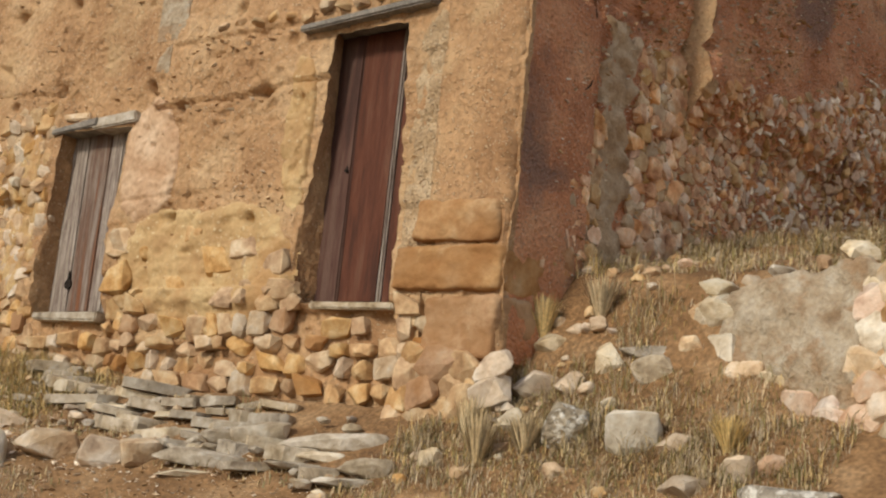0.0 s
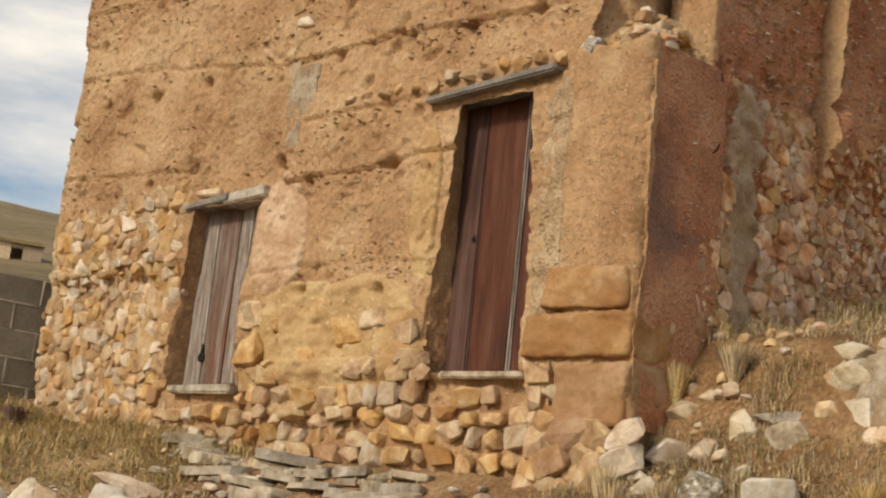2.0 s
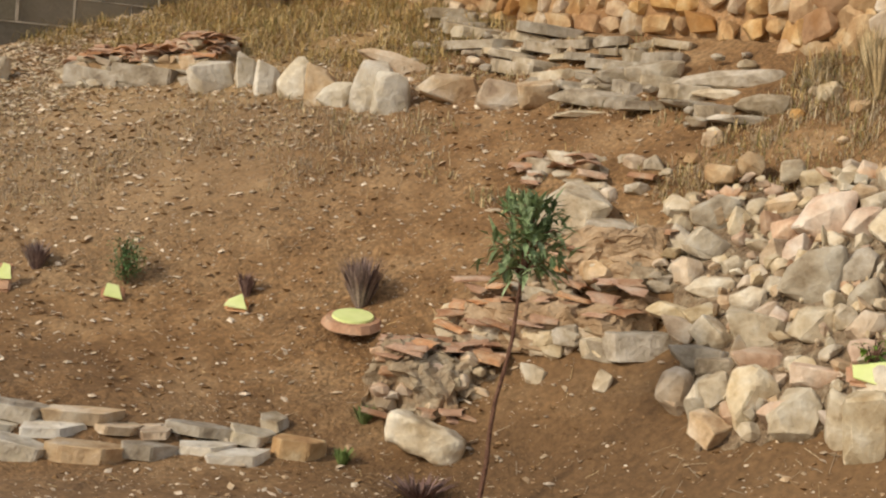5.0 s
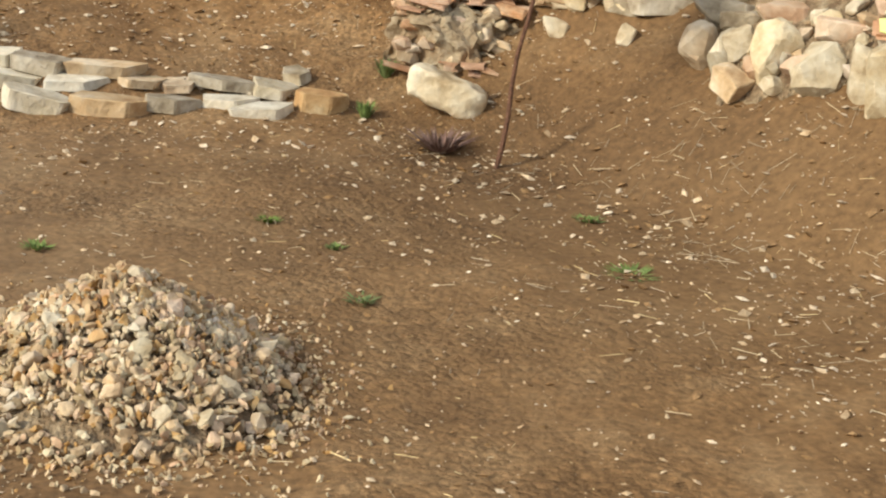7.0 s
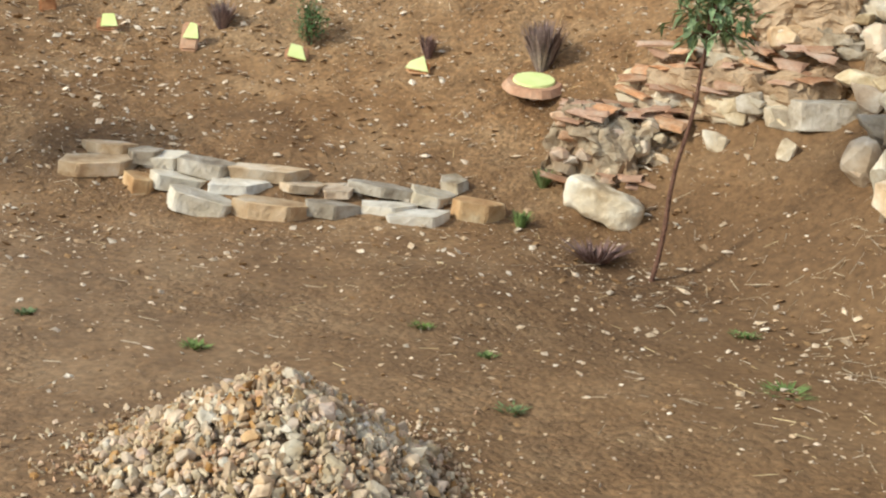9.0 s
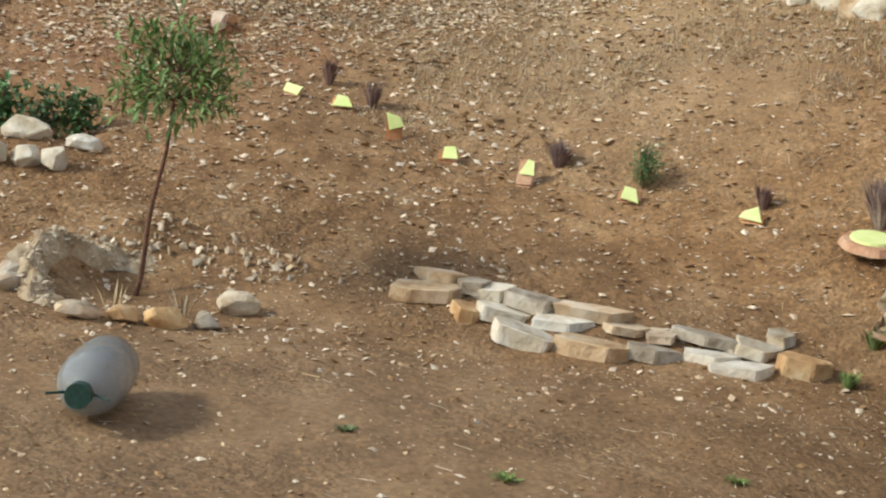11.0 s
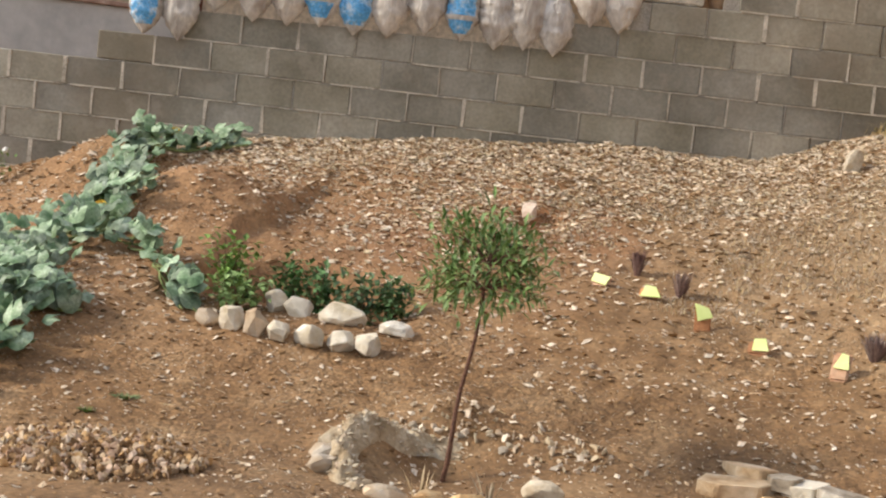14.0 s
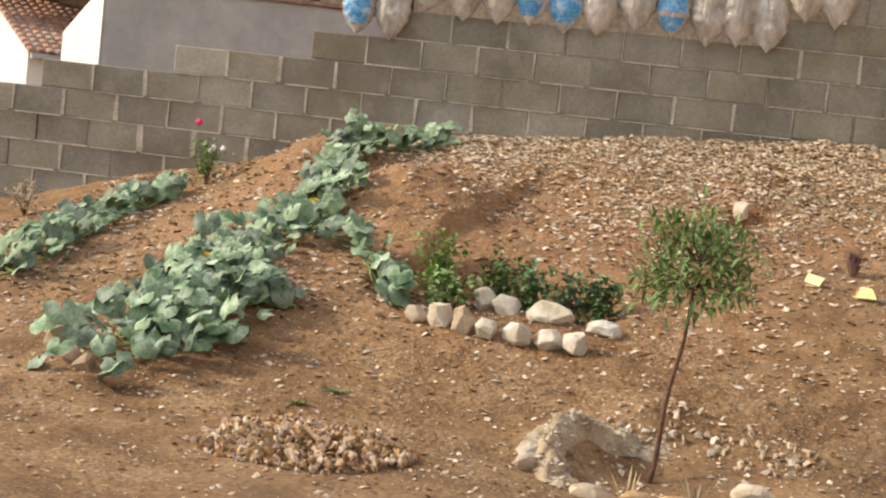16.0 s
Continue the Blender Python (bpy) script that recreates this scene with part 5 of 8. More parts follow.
# row of upright pale slabs of rock on the terrace below the house
for x, y, w, h, tilt, kind in ((3.28, 11.09, 0.31, 0.24, -14, "white"), (3.5, 10.96, 0.17, 0.22, 9, "white"), (3.56, 10.7, 0.17, 0.22, 16, "white"), (3.7, 10.48, 0.2, 0.3, 22, "white"), (3.8, 10.29, 0.2, 0.25, 24, "dun"), (3.88, 10.13, 0.2, 0.2, 14, "white"), (3.99, 9.85, 0.19, 0.36, 20, "white"), (4.09, 9.69, 0.23, 0.3, 12, "white")):
    laid(kind, x, y, w * 1.12, h * 1.05, "upright pale slab of limestone in a terrace edging", "terrace edging", 0.17, tilt, turn=rs.uniform(-18, 18), lift=-0.02)
for i in range(6):
    x, y = along([(3.3, 11.2), (3.7, 10.55), (4.1, 9.75)], (i + 0.5) / 6)
    set_stone("dun", x + 0.1, y + 0.04, (rs.uniform(0.08, 0.14), 0.1, 0.1), "small stone wedged behind a terrace edging", "terrace edging", None, 0.2)

# retaining row of upright boulders under the rubble
for x, y, w, h, tilt in ((3.95, 5.82, 0.2, 0.25, 6), (4.0, 5.63, 0.21, 0.25, -14), (4.06, 5.4, 0.23, 0.31, -4), (4.12, 5.19, 0.22, 0.27, 8), (4.19, 5.0, 0.11, 0.26, -10), (4.21, 4.84, 0.19, 0.31, -6), (4.27, 4.64, 0.2, 0.32, 4), (4.33, 4.42, 0.2, 0.28, 6), (4.4, 4.2, 0.2, 0.26, -4)):
    laid("lime" if w != 0.2 else "dun", x, y, w * 1.04, h * 1.05, "upright rounded pale boulder in a low retaining row", "retaining boulders", 0.2, tilt, "squared" if w < 0.195 else "round", rs.uniform(-20, 20), -0.02)

# two short rows of small rocks round the dug bed
for i, (f, w, h) in enumerate(((0.02, 0.17, 0.12), (0.17, 0.15, 0.19), (0.32, 0.15, 0.19), (0.47, 0.17, 0.15), (0.65, 0.21, 0.16), (0.82, 0.17, 0.15), (0.98, 0.17, 0.17))):
    x, y = along([(-2.17, 9.12), (-1.7, 8.98), (-1.14, 8.93)], f)
    set_stone("white" if i not in (0, 2) else "dun", x, y, (w, 0.17, h), "small rounded rock in a planting-bed edging", "bed rocks", None, 0.15)
for x, y, w, h in ((-1.83, 9.5, 0.14, 0.18), (-1.66, 9.42, 0.19, 0.15), (-1.38, 9.36, 0.3, 0.17), (-1.04, 9.27, 0.24, 0.11)):
    set_stone("white", x, y, (w * 1.1, 0.17, h), "small rock at the back of a planting bed", "bed rocks", (5, 8, rs.uniform(-30, 10)), 0.15)

# stones round the sapling's pit
for x, y, w, h, k in ((-0.76, 6.98, 0.24, 0.1, "dun"), (-0.56, 7.04, 0.16, 0.09, "ochre"), (-0.36, 7.06, 0.24, 0.11, "yellow"), (-0.18, 7.12, 0.15, 0.1, "slab"), (-0.04, 7.36, 0.24, 0.13, "lime"), (-1.12, 7.48, 0.2, 0.12, "dun"), (-1.12, 7.38, 0.16, 0.1, "dun"), (-1.1, 7.6, 0.17, 0.13, "slab"), (-0.99, 7.84, 0.12, 0.1, "lime")):
    set_stone("ochre" if k == "yellow" else k, x, y, (w, 0.16, h), "weathered stone on the rim of a planting pit", "pit stones", (0, 0, rs.uniform(-20, 20)), 0.1)
for k in range(16):
    a = radians(rs.uniform(45, 215))
    w = rs.uniform(0.04, 0.09)
    set_stone(rs.choice(("dun", "slab", "slab", "dun")), -0.62 + 0.5 * math.cos(a) + rs.gauss(0, 0.03), 7.62 + 0.42 * math.sin(a) + rs.gauss(0, 0.03), (w, w * 0.8, w * 0.7), "crusted stone in the raised rim of a planting pit", "pit stones", None, 0.32, squared=k % 2 == 0)


def pit_spot(rnd):
    a = rnd.uniform(0.0, 2.6)
    d = rnd.gauss(0, 0.09)
    x, y = -0.48 + (0.52 + d + 0.25 * (a < 0.9) * rnd.random()) * math.cos(a), 7.68 + (0.4 + d) * math.sin(a)
    return x, y, ground(x, y), rnd.choice((0.016, 0.02, 0.024, 0.03, 0.045))


tagged(pebble_stuff("pit_rubble", 210, pit_spot, [M_STONE, M_STONE_DUN, M_CHIP], None, "small pale rubble thrown out round a planting pit", 43, 0.25), category="rubble", kind="stuff")
for x, y, w, h, lab in ((-3.93, 8.04, 0.19, 0.2, "pale broken rock"), (-3.75, 7.82, 0.15, 0.14, "flat ochre rock"), (-3.63, 7.74, 0.1, 0.14, "pinkish rock")):
    set_stone("lime" if h > 0.15 else "dun", x, y, (w, 0.16, h), lab + " at the edge of the squash bed", "squash bed rocks")
set_stone("pink", -0.42, 11.75, (0.17, 0.13, 0.15), "lone pinkish rock on the bank", sink=0.05)
set_stone("lime", 2.05, 12.75, (0.2, 0.16, 0.24), "upright pale boulder at the foot of the block wall", sink=0.1)
bm = rounded_block((-0.2, -0.1, -0.08), (0.2, 0.1, 0.08), 4, 4, 0.025, 9, 4.0)
boulder = part("boulder", bm, M_STONE, smooth=True)
boulder.matrix_world = pose(3.1, 6.6, ground(3.1, 6.55) + 0.1, 4, 17, -28)
tagged(boulder, "long pale boulder lying before a ruined wall stub", "stone")


# the crusted rim thrown up round the pit
def build_rim():
    rnd = random.Random(41)
    rim = tagged(new("pit_rim"), "raised crumbling rim of pale crusted soil round a planting pit", "soil rim")
    nu, nv = 64, 16
    verts, faces = [], []
    for i in range(nu + 1):
        f = i / nu
        a = radians(70 + 165 * f)
        env = min(1.0, f * 2.2, (1 - f) * 5) ** 0.6
        for j in range(nv + 1):
            t = j / nv * 2 - 1
            r = 0.47 + 0.04 * noise.noise(Vector((f * 7, 2, 0))) + t * 0.1
            x, y = -0.57 + r * math.cos(a), 7.5 + 0.92 * r * math.sin(a)
            prof = max(0.0, 1 - abs(t) ** 2.6)
            lump = noise.fractal(Vector((x * 9, y * 9, 4)), 0.8, 2, 4)
            verts.append((x, y, ground(x, y) - 0.03 + env * prof * (0.125 + 0.06 * lump + 0.05 * noise.noise(Vector((f * 14, 5, 0))))))
    for i in range(nu):
        for j in range(nv):
            k = i * (nv + 1) + j
            faces.append((k, k + 1, k + nv + 2, k + nv + 1))
    mesh_part("crust", verts, faces, M_CRUST, rim)

    def spot(r_):
        i, j = int(nu * r_.random()), r_.randrange(2, nv - 1)
        x, y, z = verts[i * (nv + 1) + j]
        return x + r_.gauss(0, 0.01), y + r_.gauss(0, 0.01), z, r_.choice((0.01, 0.014, 0.02, 0.03))

    tagged(pebble_stuff("loose_grit", 700, spot, [M_STONE, M_CRUST, M_STONE_DUN], rim, "", 42, 0.1, True), kind="stuff")


M_CRUST = material("crusted_soil", [(0.3, 0.22, 0.13), (0.42, 0.33, 0.22), (0.56, 0.48, 0.36)], 7, 60, grain=0.15, bump=0.7, depth=0.02)
build_rim()


# remains of old walls: mortared cores with broken roof tiles lying on them
def mound(name, pts, width, height, mat, label, seed, tiles, category="ruin", density=95):
    """A low ruined wall: a lumpy bar along pts with stones set in it and tile shards on top."""
    thing = tagged(new(name), label, category)
    a, b = Vector((*pts[0], 0)), Vector((*pts[-1], 0))
    l = (b - a).length
    d = (b - a).normalized()
    q = Vector((-d.y, d.x, 0))
    nu, nv = max(6, round(l / 0.05)), 14
    verts, faces = [], []
    for i in range(nu + 1):
        for j in range(nv + 1):
            s, t = i / nu, j / nv * 2 - 1
            env = min(1, (1 - abs(2 * s - 1)) * 4) ** 0.5
            c = a + d * l * s + q * width * t * 0.5
            g = ground(c.x, c.y)
            prof = max(0, 1 - abs(t) ** 3.5)
            h = height * env * prof * (0.85 + 0.4 * noise.noise(Vector((c.x * 3 + seed, c.y * 3, 0)))) + 0.035 * noise.fractal(Vector((c.x * 9, c.y * 9, seed)), 1, 2, 3) * prof
            verts.append((c.x, c.y, g - 0.05 + h))
    for i in range(nu):
        for j in range(nv):
            k = i * (nv + 1) + j
            faces.append((k, k + nv + 1, k + nv + 2, k + 1))
    mesh_part("core", verts, faces, mat, thing)
    top = lambda s, t: verts[min(nu, max(0, round(s * nu))) * (nv + 1) + min(nv, max(0, round((t + 1) / 2 * nv)))]
    lie = math.degrees(math.atan2(d.y, d.x))
    for k in range(int(l * density)):
        v = top(rs.random(), rs.uniform(-1, 1))
        w = rs.uniform(0.07, 0.24)
        stone(rs.choice(("slab", "slab", "lime", "dun", "dun")), v, (w, rs.uniform(0.08, 0.16), min(w, rs.uniform(0.04, 0.12))), (rs.uniform(-14, 14), rs.uniform(-12, 12), lie + rs.uniform(-35, 35)), thing, squared=rs.random() < 0.3)
    for k in range(tiles):
        v = top(rs.uniform(0.05, 0.95), rs.uniform(-0.5, 0.9))
        ob = new("tile_shard", SHARDS[k % len(SHARDS)])
        ob.matrix_basis = pose(v[0], v[1], v[2] + 0.025 + 0.012 * (k % 3), rs.uniform(-10, 10), rs.uniform(-10, 10), lie + rs.uniform(-30, 30) + 90 * (k % 2)) @ Matrix.Diagonal((1, 1, 0.6, 1))
        ob.parent = thing
    return thing


def shard_bm(seed):
    """A broken piece of curved roof tile."""
    rnd = random.Random(seed)
    bm = bmesh.new()
    w, l = rnd.uniform(0.08, 0.15), rnd.uniform(0.08, 0.17)
    ring = [[], []]
    for side_, r in ((0, 0.0), (1, 0.016)):
        for i in range(5):
            f = i / 4 * 2 - 1
            z = 0.035 * (1 - f * f) + r
            ring[side_].append([bm.verts.new((f * w / 2 + rnd.uniform(-0.008, 0.008), y * (1 - 0.35 * abs(f) * (seed % 3 == 0)) + rnd.uniform(-0.025, 0.025), z)) for y in (-l / 2, l / 2)])
    for i in range(4):
        bm.faces.new([ring[1][i][0], ring[1][i + 1][0], ring[1][i + 1][1], ring[1][i][1]])
        bm.faces.new([ring[0][i][1], ring[0][i + 1][1], ring[0][i + 1][0], ring[0][i][0]])
        for e in (0, 1):
            vs = [ring[0][i][e], ring[0][i + 1][e], ring[1][i + 1][e], ring[1][i][e]]
            bm.faces.new(vs if e == 0 else vs[::-1])
    for i in (0, 4):
        bm.faces.new([ring[0][i][0], ring[1][i][0], ring[1][i][1], ring[0][i][1]])
    return bm


SHARDS = [shape_mesh("shard", shard_bm(i), M_TERRACOTTA) for i in range(8)]
def shard(parent, place, lie, size=1.0):
    ob = new("tile_shard", rs.choice(SHARDS))
    ob.matrix_basis = pose(*place, rs.uniform(-11, 11), rs.uniform(-11, 11), lie) @ Matrix.Diagonal((size * 1.2, size, 0.5, 1))
    ob.parent = parent
    return ob


def build_stub():
    """A lump of old mortared masonry: stones flush in pale crumbling mortar, courses of tile laid over it."""
    stub = tagged(new("ruined_wall_stub"), "crumbling mortared wall stub with layers of broken roof tile on top", "ruin")
    c = Vector((3.32, 7.02, 0))
    z0 = ground(3.22, 6.86) - 0.08
    m = Matrix.Translation((c.x, c.y, z0)) @ pose(0, 0, 0, 0, 0, -27)
    bm = rounded_block((-0.27, -0.19, 0.0), (0.3, 0.3, 0.4), 3, 4, 0.11, 22, 4.0)
    for v in bm.verts:
        v.co.x += 0.09 * (0.4 - v.co.z) * (-1 if v.co.x < 0 else 0.3)
        v.co += v.normal * 0.0
        v.co += Vector([noise.fractal(v.co * 17 + Vector((i * 5, 0, 2)), 0.8, 2, 4) * 0.02 for i in range(3)])
        v.co = m @ v.co
    part("core", bm, M_PLASTER, stub)
    for k in range(46):
        x, z = rs.uniform(-0.27, 0.28), rs.uniform(0.03, 0.36)
        w = rs.uniform(0.05, 0.14)
        v = m @ Vector((x, -0.2 + 0.1 * (z / 0.4) ** 3 + rs.uniform(-0.01, 0.03), z))
        stone(rs.choice(("dun", "slab", "lime", "dun", "pink")), v, (w, 0.08, w * rs.uniform(0.4, 0.8)), (rs.uniform(-20, 10), rs.uniform(-25, 25), -27 + rs.uniform(-15, 15)), stub, squared=rs.random() < 0.6)
    for k in range(26):
        layer = k % 3
        v = m @ Vector((rs.uniform(-0.22, 0.3), rs.uniform(-0.17, 0.22), 0.355 + 0.022 * layer - 0.05 * (k % 5 == 0)))
        shard(stub, v, -27 + 90 + rs.uniform(-25, 25))
    for x, z in ((-0.26, 0.06), (-0.02, 0.09), (0.1, 0.1), (0.2, 0.08), (0.14, 0.06)):
        shard(stub, m @ Vector((x, -0.26, z)), 60 + rs.uniform(-20, 20), 0.8)


def build_low_wall(pts, width, height, seed, label, tiles, stones):
    """A low length of old wall: a mortared core, stones flush in its near face, tiles lying on it."""
    thing = tagged(new("ruined_wall"), label, "ruin")
    a, b = Vector((*pts[0], 0)), Vector((*pts[1], 0))
    l = (b - a).length
    turn = math.degrees(math.atan2(b.y - a.y, b.x - a.x))
    bm = rounded_block((0, -width / 2, -0.12), (l, width / 2, height), seed, 5, 0.07, 26, 4.0)
    for v in bm.verts:
        p = a + (b - a) * v.co.x / l
        q = pose(0, 0, 0, 0, 0, turn) @ Vector((0, v.co.y, v.co.z))
        v.co = Vector((p.x + q.x, p.y + q.y, ground(p.x, p.y) + q.z)) + Vector([noise.fractal(v.co * 15 + Vector((i * 5, seed, 2)), 0.8, 2, 4) * 0.018 for i in range(3)])
    part("core", bm, M_PLASTER_DARK, thing)
    side_ = pose(0, 0, 0, 0, 0, turn) @ Vector((0, -1, 0))
    if side_.dot(a) > 0:
        side_ = -side_
    for k in range(stones):
        p = a + (b - a) * rs.random() + side_ * (width * 0.5 + rs.uniform(-0.03, 0.01))
        w = rs.uniform(0.08, 0.2)
        stone(rs.choice(("slab", "dun", "slab", "lime")), (p.x, p.y, ground(p.x, p.y) + rs.uniform(0.0, height * 0.8)), (w, 0.1, w * rs.uniform(0.35, 0.7)), (rs.uniform(-12, 12), rs.uniform(-12, 12), turn + rs.uniform(-15, 15)), thing, squared=True)
    for k in range(tiles):
        p = a + (b - a) * rs.uniform(0.02, 0.98) + side_ * rs.uniform(-0.45, 0.6) * width
        shard(thing, (p.x, p.y, ground(p.x, p.y) + height * rs.uniform(0.75, 0.95) + 0.015), turn + 90 + rs.uniform(-35, 35), rs.uniform(0.8, 1.3))
    return thing


build_stub()
build_low_wall([(3.55, 7.32), (4.2, 6.45)], 0.3, 0.14, 2, "low ruined mortared wall strewn with red tile shards", 26, 34)
build_low_wall([(3.95, 7.35), (4.5, 6.72)], 0.3, 0.2, 3, "low ruined mortared wall beside the stone heap", 5, 26)
mound("ruined_wall", [(4.25, 8.3), (4.85, 7.4)], 0.45, 0.1, M_SOIL, "buried wall footing with red tile shards", 4, 11, density=26)
laid("lime", 3.52, 7.28, 0.18, 0.14, "pale block at the end of a ruined wall", "", 0.16, 3)
laid("slab", 4.1, 6.3, 0.46, 0.13, "dark layered rock below a ruined wall", "", 0.24, -6, "flat", 12)
laid("slab", 3.98, 6.42, 0.3, 0.1, "dark layered rock below a ruined wall", "", 0.2, 4, "flat", -8)
laid("lime", 4.22, 7.38, 0.38, 0.33, "large cream-coloured boulder on a ruined wall", "", 0.34, 14)
laid("slab", 4.35, 7.16, 0.27, 0.14, "grey lichen-spotted boulder on a ruined wall", "", 0.22, 4)
laid("lime", 3.87, 6.33, 0.08, 0.1, "small pale stone on the bank", "", 0.06, 18)
laid("lime", 3.66, 6.62, 0.12, 0.09, "small pale stone on the bank", "", 0.08, 10)
tiles_ = mound("broken_tile_heap", [(2.5, 12.45), (3.55, 11.6)], 0.75, 0.2, M_SOIL, "heap of broken red roof tiles and rubble", 5, 110, "tile heap")
for k, (x, y) in enumerate(((2.62, 12.0), (2.93, 11.72))):
    bm = bmesh.new()
    rough_slab(bm, (-0.24, -0.08, -0.08), (0.24, 0.08, 0.08), None, k, 0.02)
    ob = part("stone_kerb", bm, M_SLAB, None, smooth=False)
    ob.matrix_world = pose(x, y, ground(x, y) + 0.05, 0, 4, -42)
    tagged(ob, "long grey squared kerb stone before the tile heap", "kerb", "tile heap kerbs")

# the tumbled steps along the foot of the house: thin grey layers behind, long blocks before them
for n0, n1, p0, p1, count in ((0.18, 0.42, 2.9, 5.5, 18), (0.42, 0.66, 3.2, 6.0, 14), (0.66, 1.0, 4.4, 6.5, 8)):
    for k in range(count):
        p = p0 + (p1 - p0) * (k + rs.uniform(0.2, 0.8)) / count
        v = HOUSE_M @ Vector((p, rs.uniform(n0, n1), 0))
        h = rs.uniform(0.04, 0.09)
        laid("slab" if rs.random() < 0.85 else "lime", v.x, v.y, rs.uniform(0.22, 0.6), h, "thin grey layered slab of a tumbled step before the house", "step slabs", rs.uniform(0.2, 0.36), rs.uniform(-8, 8), "flat", rs.uniform(-45, 35) - 15, rs.uniform(-0.01, 0.05))
for x, y, w, h, deep, tilt, kind in ((4.42, 10.35, 0.5, 0.14, 0.2, 22, "dun"), (4.42, 9.48, 0.42, 0.2, 0.26, 10, "dun"), (4.6, 9.05, 0.3, 0.19, 0.24, 6, "dun"), (4.75, 8.87, 0.26, 0.19, 0.24, -4, "dun"), (5.19, 8.62, 0.3, 0.1, 0.22, -4, "slab"), (5.31, 8.39, 0.36, 0.15, 0.24, -10, "slab"), (5.51, 7.79, 0.64, 0.12, 0.28, -2, "slab"), (5.4, 7.8, 0.28, 0.07, 0.2, 4, "lime"), (5.42, 7.36, 0.3, 0.13, 0.22, 6, "slab"), (4.98, 8.45, 0.6, 0.11, 0.26, 2, "slab"), (4.86, 8.46, 0.32, 0.05, 0.16, -3, "lime"), (5.3, 7.84, 0.5, 0.045, 0.2, 0, "slab"), (5.31, 7.42, 0.43, 0.06, 0.18, 2, "slab")):
    laid(kind, x, y, w, h, "long weathered stone block of an old step", "step slabs", deep, tilt, "squared", rs.uniform(-8, 8), 0.01)
for k in range(46):
    v = HOUSE_M @ Vector((rs.uniform(3.0, 6.6), rs.uniform(0.15, 0.95), 0))
    r = rs.choice((0.05, 0.06, 0.08, 0.1))
    set_stone(rs.choice(("slab", "dun", "slab", "lime")), v.x, v.y, (r * 1.5, r, r * 0.7), "broken stone among tumbled step slabs", "step rubble", None, 0.1, lift=rs.uniform(0, 0.05))


def in_heap(x, y):
    """1 inside the heap's outline on the slope, falling to 0 outside."""
    d = Vector((x - 4.6, y - 5.98, 0))
    u, w = d.dot(Vector((0.45, -0.9, 0))), d.dot(Vector((0.9, 0.45, 0)))
    return min(1 - ((u / 1.5) ** 2 + (w / 0.78) ** 2), ((x - 4.2) * 0.9 - (y - 6.15) * 0.43 + 0.1 * noise.noise(Vector((x * 3, y * 3, 0)))) / 0.25)


